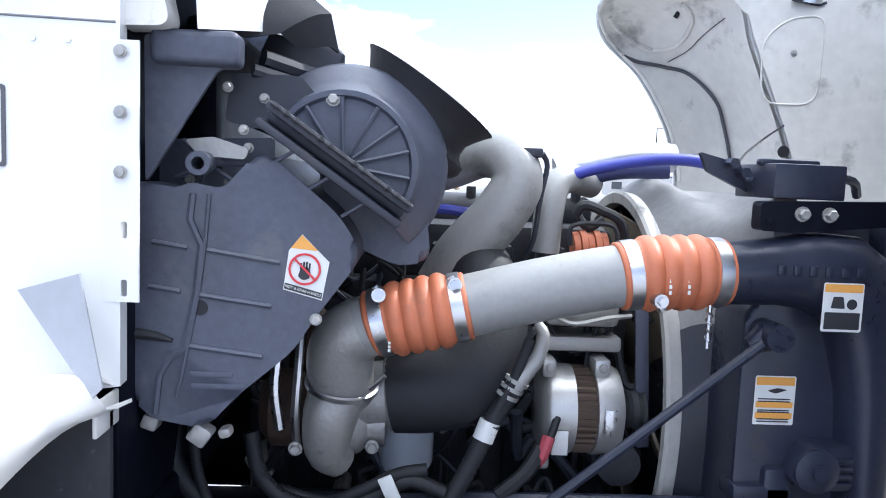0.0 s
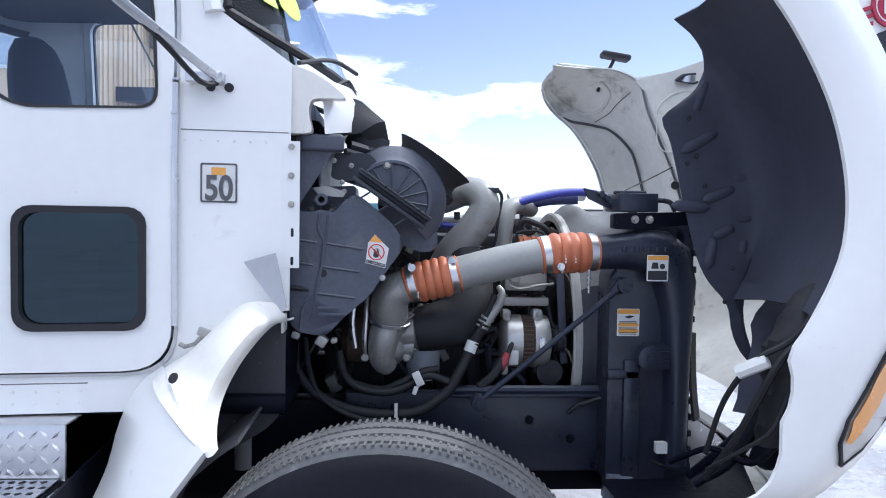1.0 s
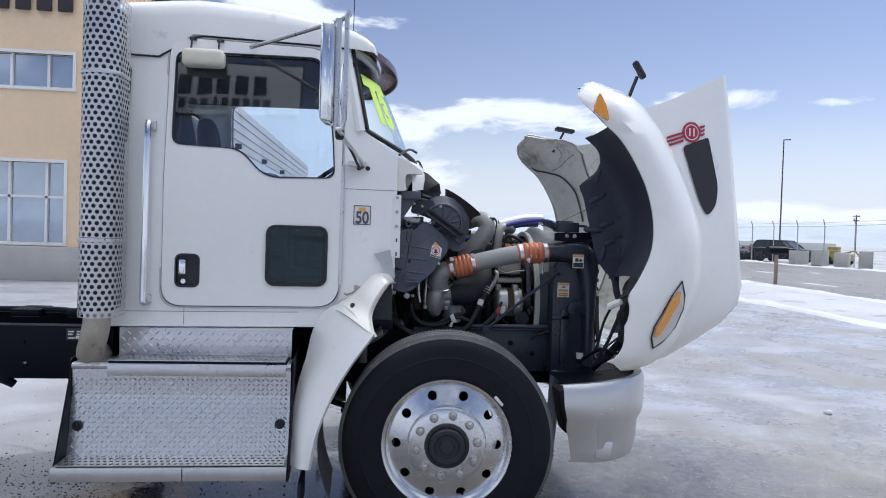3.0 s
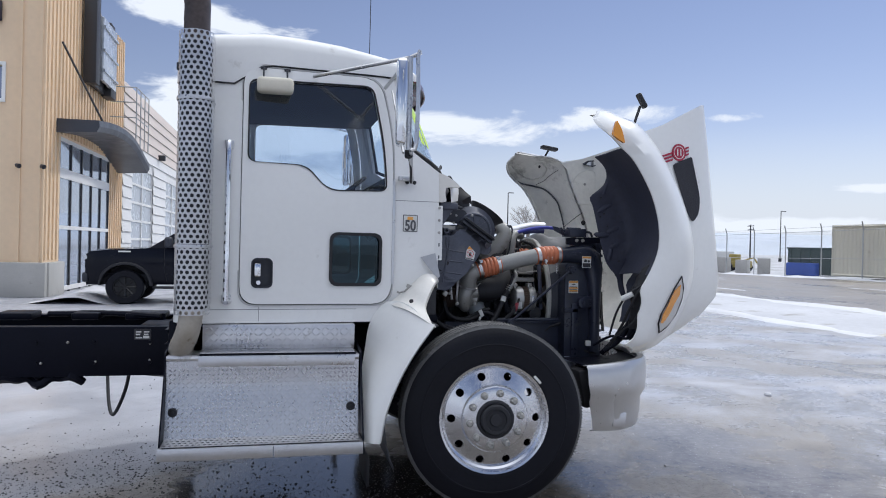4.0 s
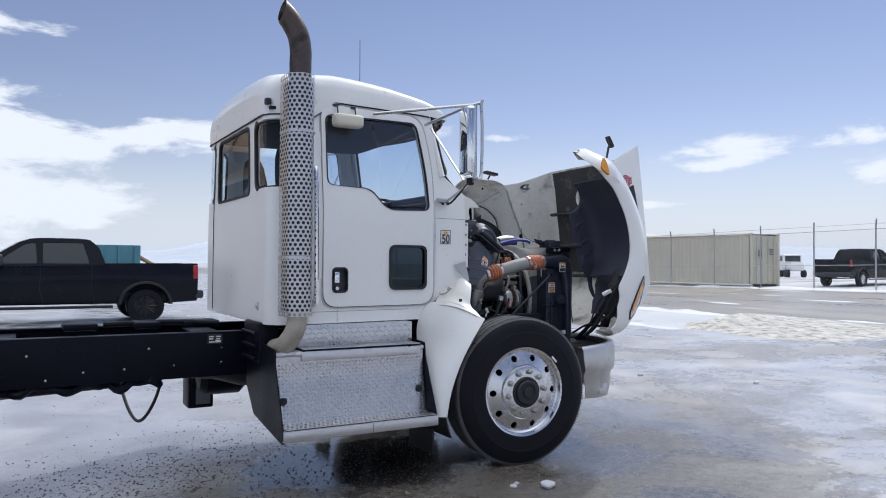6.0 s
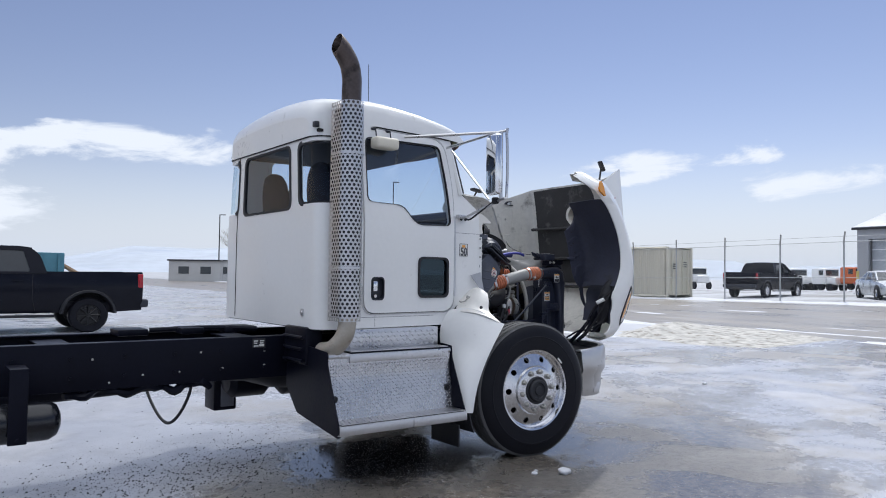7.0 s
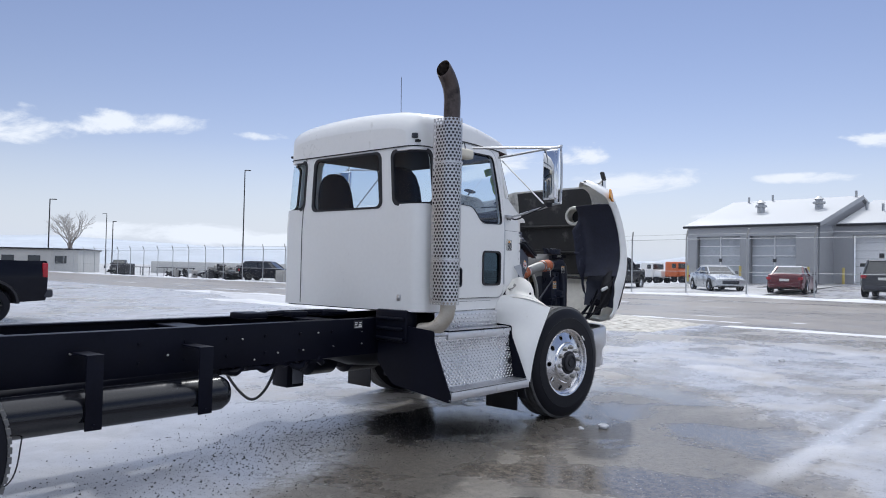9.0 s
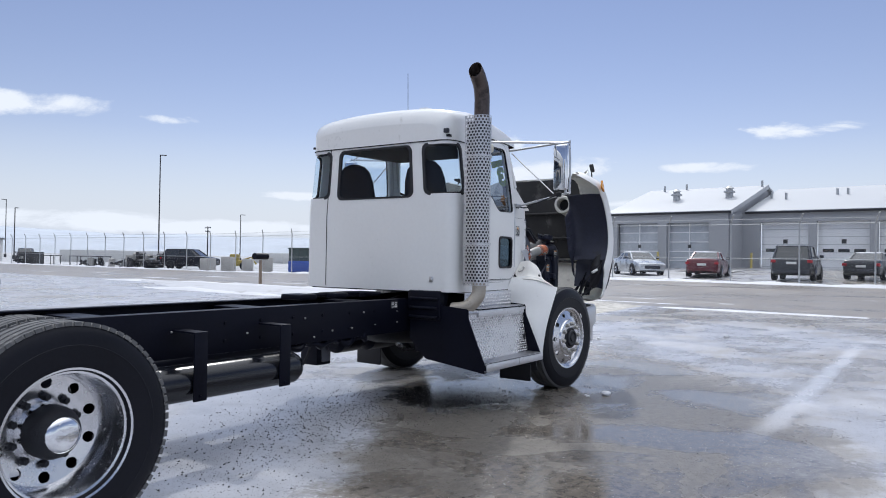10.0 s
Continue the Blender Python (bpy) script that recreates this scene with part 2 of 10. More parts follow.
def thing(name, label, category, group="", kind="", at=(0, 0, 0)):
    e = new(name)
    e.empty_display_size = 0.2
    e.location = at
    return tagged(e, label, category, group, kind)


def V(*a):
    return Vector(a)


def box(bm, c, s, bevel=0.0, rot=None, seg=2):
    m = Matrix.Translation(c) @ (rot.to_4x4() if rot else Matrix()) @ Matrix.Diagonal((*s, 1))
    g = bmesh.ops.create_cube(bm, size=1.0, matrix=m)
    if bevel:
        es = list({e for v in g["verts"] for e in v.link_edges})
        bmesh.ops.bevel(bm, geom=es, offset=bevel, segments=seg, affect="EDGES", profile=0.5)


def rot(rx=0, ry=0, rz=0):
    return Euler((radians(rx), radians(ry), radians(rz))).to_matrix()


def spline(pts, n=6):
    """Catmull-Rom through points of any dimension."""
    p = [np.array(q, float) for q in pts]
    p = [2 * p[0] - p[1]] + p + [2 * p[-1] - p[-2]]
    out = []
    for i in range(1, len(p) - 2):
        for k in range(n):
            t = k / n
            out.append(0.5 * (2 * p[i] + (p[i + 1] - p[i - 1]) * t + (2 * p[i - 1] - 5 * p[i] + 4 * p[i + 1] - p[i + 2]) * t * t
                              + (3 * p[i] - p[i - 1] - 3 * p[i + 1] + p[i + 2]) * t ** 3))
    out.append(p[-2])
    return out


def resample(pts, n):
    p = np.array(pts, float)
    d = np.r_[0, np.cumsum(np.linalg.norm(np.diff(p, axis=0), axis=1))]
    u = np.linspace(0, d[-1], n)
    return np.stack([np.interp(u, d, p[:, k]) for k in range(p.shape[1])], 1)


def loft(bm, rows, closed=False, caps=False):
    """Faces over rows of points; closed: each row is a ring."""
    vs = [[bm.verts.new(Vector(p)) for p in r] for r in rows]
    n = len(vs[0])
    fs = []
    for a, b in zip(vs, vs[1:]):
        for k in range(n if closed else n - 1):
            q = [a[k], a[(k + 1) % n], b[(k + 1) % n], b[k]]
            fs.append(bm.faces.new(q))
    if caps:
        bm.faces.new(vs[0][::-1])
        bm.faces.new(vs[-1])
    return fs


def thicken(bm, faces, t):
    """Gives a skin its thickness along the point normals."""
    bmesh.ops.recalc_face_normals(bm, faces=faces)
    bm.normal_update()
    faces = list(faces)
    vs = list({v for f in faces for v in f.verts})
    twin = {v: bm.verts.new(v.co - v.normal * t) for v in vs}
    edges = {}
    for f in faces:
        for e in f.edges:
            edges[e] = edges.get(e, 0) + 1
    for f in faces:
        bm.faces.new([twin[v] for v in reversed(f.verts)])
    for e, k in edges.items():
        if k == 1:
            a, b = e.verts
            bm.faces.new((a, b, twin[b], twin[a]))


def tube(bm, pts, r, seg=10, smooth=0, caps=True, flat=1.0):
    """A pipe along points; r is a number or one for each point; smooth > 0 rounds the path."""
    if smooth:
        if isinstance(r, (list, tuple)):
            q = spline([(*p, rr) for p, rr in zip(pts, r)], smooth)
            pts, r = [a[:3] for a in q], [a[3] for a in q]
        else:
            pts = spline(pts, smooth)
    pts = [Vector(p) for p in pts]
    rs = r if isinstance(r, (list, tuple)) else [r] * len(pts)
    tang = [(pts[min(i + 1, len(pts) - 1)] - pts[max(i - 1, 0)]).normalized() for i in range(len(pts))]
    for i in range(len(tang)):
        if tang[i].length < 0.5:
            tang[i] = next((t for t in tang[i:] if t.length > 0.5), tang[i - 1])
    ref = Vector((0, 0, 1)) if abs(tang[0].z) < 0.9 else Vector((1, 0, 0))
    side = tang[0].cross(ref).normalized()
    rows = []
    for p, t, rr in zip(pts, tang, rs):
        side = (side - t * side.dot(t)).normalized()
        up = side.cross(t)
        rows.append([p + (side * math.cos(a) + up * math.sin(a) * flat) * rr for a in [2 * math.pi * k / seg for k in range(seg)]])
    loft(bm, rows, closed=True, caps=caps)


def lathe(bm, prof, m=None, seg=32, caps=False):
    """Turns (radius, along) points round the z axis, then places them by m."""
    m = m or Matrix()
    rows = [[m @ Vector((r * math.cos(a), r * math.sin(a), h)) for a in [2 * math.pi * k / seg for k in range(seg)]] for r, h in prof]
    loft(bm, rows, closed=True, caps=caps)


def cyl(bm, a, b, r, seg=12):
    tube(bm, [a, b], r, seg)


def rrect(u0, v0, u1, v1, r, n=4):
    out = []
    for cu, cv, a0 in ((u1 - r, v1 - r, 0), (u0 + r, v1 - r, 90), (u0 + r, v0 + r, 180), (u1 - r, v0 + r, 270)):
        out += [(cu + r * math.cos(radians(a0 + 90 * k / n)), cv + r * math.sin(radians(a0 + 90 * k / n))) for k in range(n + 1)]
    return out


def rounded(pts, r, n=4):
    """A polygon with its corners rounded; r is a number or one for each corner."""
    out = []
    for i, p in enumerate(pts):
        p, a, b = Vector(p), Vector(pts[i - 1]), Vector(pts[(i + 1) % len(pts)])
        rr = r[i] if isinstance(r, (list, tuple)) else r
        if rr <= 0:
            out.append(tuple(p))
            continue
        d1, d2 = (a - p), (b - p)
        k = min(rr, d1.length * 0.45, d2.length * 0.45)
        s, e = p + d1.normalized() * k, p + d2.normalized() * k
        for j in range(n + 1):
            t = j / n
            out.append(tuple((1 - t) ** 2 * s + 2 * t * (1 - t) * p + t * t * e))
    return out


def circle(cu, cv, r, n=12):
    return [(cu + r * math.cos(2 * math.pi * k / n), cv + r * math.sin(2 * math.pi * k / n)) for k in range(n)]


def sheet(bm, outer, holes=(), f=None, cu=(), cv=(), thick=0.0):
    """A plate with holes, drawn in (u, v), cut along lines and bent by f(u, v) into the place."""
    t = bmesh.new()
    es = []
    for lp in (outer, *holes):
        vs = [t.verts.new((p[0], p[1], 0)) for p in lp]
        es += [t.edges.new((vs[i], vs[(i + 1) % len(vs)])) for i in range(len(vs))]
    bmesh.ops.triangle_fill(t, use_beauty=True, use_dissolve=False, edges=es, normal=(0, 0, 1))
    for k, cuts in ((0, cu), (1, cv)):
        for c in cuts:
            co, no = [0, 0, 0], [0, 0, 0]
            co[k], no[k] = c, 1
            bmesh.ops.bisect_plane(t, geom=t.verts[:] + t.edges[:] + t.faces[:], plane_co=co, plane_no=no, dist=1e-6)
    for v in t.verts:
        if f:
            v.co = Vector(f(v.co.x, v.co.y))
    if thick:
        thicken(t, t.faces[:], thick)
    me = bpy.data.meshes.new("tmp")
    t.to_mesh(me)
    t.free()
    bm.from_mesh(me)
    bpy.data.meshes.remove(me)


def prism(bm, loop, f, depth):
    """A solid plate: loop in (u, v), placed by f(u, v, d) for d in 0 and depth."""
    a = [bm.verts.new(Vector(f(u, v, 0))) for u, v in loop]
    b = [bm.verts.new(Vector(f(u, v, depth))) for u, v in loop]
    bm.faces.new(a)
    bm.faces.new(b[::-1])
    for i in range(len(a)):
        j = (i + 1) % len(a)
        bm.faces.new((a[i], a[j], b[j], b[i]))


def ring(bm, outer, inner, f, depth):
    """A frame between two loops with as many points."""
    q = [[bm.verts.new(Vector(f(*p, d))) for p in lp] for lp in (outer, inner) for d in (0, depth)]
    o0, o1, i0, i1 = q
    n = len(o0)
    for k in range(n):
        j = (k + 1) % n
        for a, b in ((o0, o1), (o1, i1), (i1, i0), (i0, o0)):
            bm.faces.new((a[k], a[j], b[j], b[k]))


def words(name, body, size, m, mat, parent=None, depth=0.0008, squeeze=1.0, bold=0.0):
    """Lettering in the built-in font, turned into a mesh."""
    cu = bpy.data.curves.new(name, "FONT")
    cu.offset = bold
    cu.body, cu.size, cu.extrude, cu.align_x, cu.align_y = body, size, depth, "CENTER", "CENTER"
    o = bpy.data.objects.new(name, cu)
    scene.collection.objects.link(o)
    bpy.context.view_layer.update()
    me = bpy.data.meshes.new_from_object(o.evaluated_get(bpy.context.evaluated_depsgraph_get()))
    bpy.data.objects.remove(o)
    me.materials.clear()
    me.materials.append(mat)
    me.transform(m @ Matrix.Diagonal((squeeze, 1, 1, 1)))
    ob = new(name, me)
    ob.parent = parent
    return ob

# ---- the truck: front axle at x = 0, centre line at y = 0, nose towards +x ----
truck = thing("truck", "white day-cab truck with tilted-open hood on bare black frame", "truck")


def part(name, bm, mat, parent=None, label="", sharp=35, smooth=True):
    return link(name, bm, mat, truck if parent is None else parent, label, sharp, smooth)


# cab shell: u runs along the near flank (u = x), round the back corner and over the back wall
CAB_R, CAB_X = 0.13, -1.63


def flank(x):
    return -(0.79 + 0.1 * (-0.433 - x))


ARC = CAB_R * math.pi / 2
U_MID = CAB_X - ARC - (-flank(CAB_X) - CAB_R)


def cab(u, z, out=0.0):
    if u < U_MID:
        p = cab(2 * U_MID - u, z, out)
        return Vector((p.x, -p.y, p.z))
    if u > CAB_X:
        x, y = u, flank(u) - out
    elif u > CAB_X - ARC:
        a = (CAB_X - u) / CAB_R
        x, y = CAB_X - (CAB_R + out) * math.sin(a), flank(CAB_X) + CAB_R - (CAB_R + out) * math.cos(a)
    else:
        x, y = CAB_X - CAB_R - out, flank(CAB_X) + CAB_R + (CAB_X - ARC - u)
    return Vector((x, y * (1 - 0.13 * max(0, z - 1.75)), z))


def u_back(y):
    return CAB_X - ARC - (y - flank(CAB_X) - CAB_R)


def mirror_u(loop):
    return [(2 * U_MID - u, z) for u, z in loop]


DOOR = rounded([(-1.405, 1.125), (-0.548, 1.125), (-0.548, 2.10), (-0.625, 2.455), (-1.405, 2.455)], [0.10, 0.12, 0.3, 0.12, 0.10], 6)
DOOR_GAP = rounded([(-1.410, 1.120), (-0.543, 1.120), (-0.543, 2.10), (-0.621, 2.460), (-1.410, 2.460)], [0.10, 0.12, 0.3, 0.12, 0.10], 6)
DOOR_WIN = rounded([(-1.375, 1.918), (-1.055, 1.912), (-0.93, 1.775), (-0.583, 1.785), (-0.60, 2.05), (-0.668, 2.405), (-1.375, 2.385)], [0.05, 0.06, 0.07, 0.05, 0.3, 0.06, 0.05], 5)
PEEP = rrect(-0.915, 1.228, -0.608, 1.537, 0.045)
HANDLE = rrect(-1.345, 1.215, -1.228, 1.382, 0.03)
BACK_WIN = rrect(u_back(0.465), 1.865, u_back(-0.445), 2.325, 0.06, 5)
CORNER_WIN = rrect(CAB_X - ARC - 0.19, 1.885, CAB_X + 0.035, 2.322, 0.06, 5)
shell_loop = [(-0.64, 1.02), (-0.58, 1.10), (-0.46, 1.20), (-0.36, 1.262), (-0.26, 1.275), (-0.26, 1.915), (-0.45, 2.05), (-0.50, 2.20), (-0.55, 2.50), (2 * U_MID + 0.55, 2.50), (2 * U_MID + 0.50, 2.20), (2 * U_MID + 0.45, 2.05), (2 * U_MID + 0.26, 1.915), (2 * U_MID + 0.26, 1.275), (2 * U_MID + 0.36, 1.262), (2 * U_MID + 0.46, 1.20), (2 * U_MID + 0.58, 1.10), (2 * U_MID + 0.64, 1.02)]
CUTS_U = [CAB_X - ARC * k / 8 for k in range(9)] + [-1.45, -1.2, -0.9, -0.6]
CUTS_U += [2 * U_MID - u for u in CUTS_U] + [U_MID]
CUTS_Z = [1.75, 2.1]
bm = bmesh.new()
sheet(bm, shell_loop, [DOOR_GAP, mirror_u(DOOR_GAP), BACK_WIN, CORNER_WIN, mirror_u(CORNER_WIN)], cab, CUTS_U, CUTS_Z, 0.03)
cab_shell = part("cab_shell", bm, white, label="white painted riveted cab body")

# roof cap, a rounded moulding with a lip over the shell
def roof_top(x):
    return np.interp(x, [-1.8, -1.5, -1.3, -1.09, -0.86, -0.59, -0.38], [2.67, 2.707, 2.73, 2.726, 2.70, 2.643, 2.575])


def roof_seam(x):
    return np.interp(x, [-1.45, -1.30, -0.6, -0.36], [2.355, 2.475, 2.475, 2.455])


rows = []
for x in [-1.772, -1.768, -1.755, -1.73, -1.69, -1.63, -1.55, -1.45, -1.3, -1.15, -1.0, -0.85, -0.7, -0.58, -0.5, -0.44, -0.40, -0.38]:
    back = (1 - (1 - min((x + 1.780) / 0.16, 1)) ** 3.2) ** (1 / 3.2)
    nose = (1 - (1 - min((-0.375 - x) / 0.16, 1)) ** 2.2) ** (1 / 2.2)
    zs, zt = roof_seam(x), roof_top(x)
    h = max((zt - zs) * back * nose, 0.004)
    xs = max(x, CAB_X)
    w = -flank(xs) * (1 - 0.13 * 0.66) + 0.008
    if x < CAB_X:
        a = math.asin(min((CAB_X - x) / 0.143, 1))
        w = w - 0.143 * (1 - math.cos(a))
    w *= 0.80 + 0.20 * min(nose * 1.6, 1)
    half = [(1.0, 0.001), (0.998, 0.38), (0.988, 0.54), (0.965, 0.64), (0.93, 0.715), (0.87, 0.785)] + [(v, 0.785 + 0.215 * (1 - (v / 0.87) ** 2) ** 0.75) for v in (0.75, 0.6, 0.4, 0.2, 0.0)]
    hb = min(h, 0.255 * back * nose)
    row = [Vector((x, -w, zs))] + [Vector((x, -v * w, zs + h - hb + k * hb)) for v, k in half]
    row += [Vector((-0.0 + p.x, -p.y, p.z)) for p in row[-2::-1]]
    rows.append(row)
bm = bmesh.new()
loft(bm, rows)
bm.faces.new([bm.verts.new(p) for p in rows[0]])
bm.faces.new([bm.verts.new(p) for p in rows[-1]])
part("roof_cap", bm, white, label="white moulded roof cap", sharp=50)
bm = bmesh.new()
sheet(bm, [(-1.74, -0.82), (-0.5, -0.72), (-0.5, 0.72), (-1.74, 0.82)], (), lambda u, v: (u, v, 2.40), thick=0.02)
part("headliner", bm, surf("dark_headliner", (0.013, 0.013, 0.016), 0.95, var=0.2))

# rubber seams of the back wall and the dark joint under the roof cap
bm = bmesh.new()
for y in (-0.66, 0.66):
    pass
tube(bm, [cab(u_back(0.60), z, 0.002) for z in (1.04, 1.7, 2.35)], 0.0035, 6)
part("panel_seam", bm, rubber, cab_shell)
bm = bmesh.new()
tube(bm, [cab(u, roof_seam(cab(u, 2.4).x) - 0.004, 0.006) for u in np.linspace(-0.55, 2 * U_MID + 0.55, 60)], 0.005, 6)
part("roof_seam", bm, rubber, cab_shell)


def window(name, loop, parent, mat=pane, out=0.004, seal=0.016, f=cab):
    c = np.mean(loop, axis=0)
    bm = bmesh.new()
    big = [tuple(c + (np.array(p) - c) * (1 + seal / max(np.linalg.norm(np.array(p) - c), 0.05))) for p in loop]
    small = [tuple(c + (np.array(p) - c) * (1 - 1.2 * seal / max(np.linalg.norm(np.array(p) - c), 0.05))) for p in loop]
    ring(bm, big, small, lambda u, z, d: f(u, z, out - d), 0.02)
    frame_ob = part(name + "_seal", bm, rubber, parent, "black rubber window seal")
    bm = bmesh.new()
    us = [p[0] for p in loop]
    cuts = [u for u in CUTS_U if min(us) < u < max(us)]
    sheet(bm, small, (), lambda u, z: f(u, z, -0.008), cuts, CUTS_Z)
    return part(name, bm, mat, parent, "clear glass pane" if mat is not dark_pane else "dark tinted glass pane")


window("rear_window", BACK_WIN, cab_shell)
for lp in (CORNER_WIN, mirror_u(CORNER_WIN)):
    window("corner_window", lp, cab_shell)

# rivets in lines over flank, cowl and back
bm = bmesh.new()
rivets = [(u, 1.075) for u in np.arange(-1.60, -0.75, 0.052)] + [(u, 1.045) for u in np.arange(-1.60, -0.75, 0.052)]
rivets += [(u_back(y), z) for y in np.arange(-0.75, 0.76, 0.075) for z in (1.045,)]
rivets += [(u, 1.71) for u in np.arange(-0.52, -0.29, 0.04)]
for u, z in rivets:
    p, q = cab(u, z, 0.0), cab(u, z, 0.0022)
    tube(bm, [p, p + (q - p) * 0.8, q], [0.0045, 0.004, 0.002], 6)
part("rivets", bm, white, cab_shell)["kind"] = "stuff"

# cowl and sill joints
seal_dark = surf("grey_joint", (0.2, 0.2, 0.21), 0.7, var=0.1)
for a, b in ((cab(-0.53, 1.735), cab(-0.265, 1.735)), (cab(-1.30, 1.03), cab(-1.30, 1.11)), (cab(-1.62, 1.095), cab(-0.75, 1.095))):
    bm = bmesh.new()
    tube(bm, [a, b], 0.0016, 5)
    part("panel_joint", bm, seal_dark, cab_shell)


# doors
seal_grey = surf("pale_door_edge", (0.5, 0.5, 0.5), 0.5, var=0.1, scale=6)


def door(side):
    fl = (lambda lp: lp) if side < 0 else mirror_u
    bm = bmesh.new()
    f = lambda u, z: cab(u, z, 0.012)
    holes = [DOOR_WIN, PEEP] + ([HANDLE] if side < 0 else [])
    sheet(bm, fl(DOOR), [fl(h) for h in holes], f, CUTS_U, CUTS_Z, 0.04)
    d = part("door", bm, white, label="white cab door with a stepped window")
    window("door_window", fl(DOOR_WIN), d, door_pane, 0.016, 0.0035)
    # small lower window in a thick rubber frame
    lp = fl(PEEP)
    bm = bmesh.new()
    c = np.mean(lp, axis=0)
    small = [tuple(c + (np.array(p) - c) * 0.89) for p in lp]
    ring(bm, lp, small, lambda u, z, e: cab(u, z, 0.022 - e), 0.03)
    part("lower_window_frame", bm, rubber, d, "black rubber frame")
    bm = bmesh.new()
    sheet(bm, small, (), lambda u, z: cab(u, z, 0.004))
    part("lower_window", bm, dark_pane, d, "dark tinted lower window")
    bm = bmesh.new()
    ring(bm, fl(rounded([(-1.418, 1.112), (-0.535, 1.112), (-0.535, 2.10), (-0.614, 2.468), (-1.418, 2.468)], [0.1, 0.12, 0.3, 0.12, 0.1], 6)), fl(DOOR_GAP),
         lambda u, z, e: cab(u, z, 0.006 - e), 0.02)
    part("door_seal", bm, seal_grey, d)
    if side < 0:
        bm = bmesh.new()
        ring(bm, HANDLE, [tuple(np.mean(HANDLE, axis=0) + (np.array(p) - np.mean(HANDLE, axis=0)) * 0.9) for p in HANDLE], lambda u, z, e: cab(u, z, 0.016 - e), 0.03)
        sheet(bm, HANDLE, (), lambda u, z: cab(u, z, -0.02), thick=0.004)
        h = part("handle_recess", bm, black_plastic, d, "black recessed door handle cup")
        bm = bmesh.new()
        p = cab(-1.31, 1.315, 0.012)
        box(bm, p, (0.036, 0.016, 0.075), 0.007)
        part("handle_paddle", bm, chrome, d, "chrome paddle")
        bm = bmesh.new()
        lathe(bm, [(0.0, 0.012), (0.012, 0.012), (0.014, 0.0)], Matrix.Translation(cab(-1.305, 1.245, 0.0)) @ rot(90, 0, 0).to_4x4(), 12)
        part("lock", bm, chrome, d)
        # hinge tube down the front edge
        bm = bmesh.new()
        tube(bm, [cab(-0.541, z, 0.012) for z in np.linspace(1.24, 1.85, 4)], 0.009, 8)
        for z in np.arange(1.26, 1.86, 0.085):
            tube(bm, [cab(-0.541, z, 0.012), cab(-0.541, z + 0.006, 0.012)], 0.0105, 8)
        part("hinge", bm, aluminium, d, "long piano hinge")
        # upper view mirror over the window
        bm = bmesh.new()
        box(bm, cab(-1.235, 2.345, 0.07), (0.20, 0.10, 0.085), 0.024, seg=3)
        part("look_down_mirror", bm, surf("ivory_plastic", (0.66, 0.62, 0.52), 0.5, var=0.06), d, "ivory plastic look-down mirror")
        for u in (-1.30, -1.17):
            bm = bmesh.new()
            tube(bm, [cab(u, 2.452, 0.0), cab(u, 2.45, 0.05), cab(u, 2.375, 0.06)], 0.005, 8)
            box(bm, cab(u, 2.452, 0.012), (0.035, 0.016, 0.016), 0.003)
            part("mirror_bracket", bm, black_plastic, d)
    return d


door(-1)
door(1)

cap_white = surf("ivory_white_paint", (0.74, 0.72, 0.68), 0.4, var=0.06, scale=4, fine=50, bump=0.05, dirt=(0.35, 0.33, 0.3), amount=0.10, dirt_scale=14)
# windscreen between curved sills, pillars, visor
def screen(a, t, out=0.0):
    """a: -1 to 1 across; t: 0 at the sill, 1 at the roof."""
    c = max(1 - a * a, 0)
    y0, y1 = 0.755 * a, 0.69 * a
    x0, x1 = -0.455 + 0.33 * c ** 0.6, -0.545 + 0.17 * c ** 0.8
    z0 = 2.05 - 0.125 * c ** 0.45
    return Vector((x0 + (x1 - x0) * t + out, y0 + (y1 - y0) * t, z0 + (2.485 - z0) * t + out * 0.4))


bm = bmesh.new()
loft(bm, [[screen(a, t) for a in np.linspace(-1, 1, 21)] for t in np.linspace(0, 1, 6)])
part("windscreen", bm, pane, label="curved windscreen glass")
bm = bmesh.new()
for a in (-1, 1):
    tube(bm, [screen(a, t) + V(-0.005, 0, 0) for t in (-0.03, 0.5, 1.0)], 0.028, 8)
tube(bm, [screen(a, 1.0) for a in np.linspace(-1, 1, 15)], 0.03, 8)
part("windscreen_pillar", bm, white, cab_shell)
bm = bmesh.new()
for a in (-1, 1):
    tube(bm, [screen(a, t, 0.012) + V(0.02, 0, 0) for t in (0.0, 0.5, 1.0)], 0.011, 6)
tube(bm, [screen(a, 0.0, 0.012) for a in np.linspace(-1, 1, 15)], 0.013, 6)
part("windscreen_seal", bm, rubber, cab_shell)
bm = bmesh.new()
fs = loft(bm, [[screen(a, 1.06) + V(0.05 - 0.02 * k, 0, 0.03 * k) if k == 0 else screen(a, 1.05 - 0.20 * t, 0.02 + 0.09 * math.sin(t * 2.0)) for a in np.linspace(-1.04, 1.04, 21)] for k, t in enumerate((0, 0.2, 0.45, 0.7, 1.0))])
thicken(bm, fs, 0.008)
part("sun_visor", bm, maroon, label="maroon exterior sun visor")
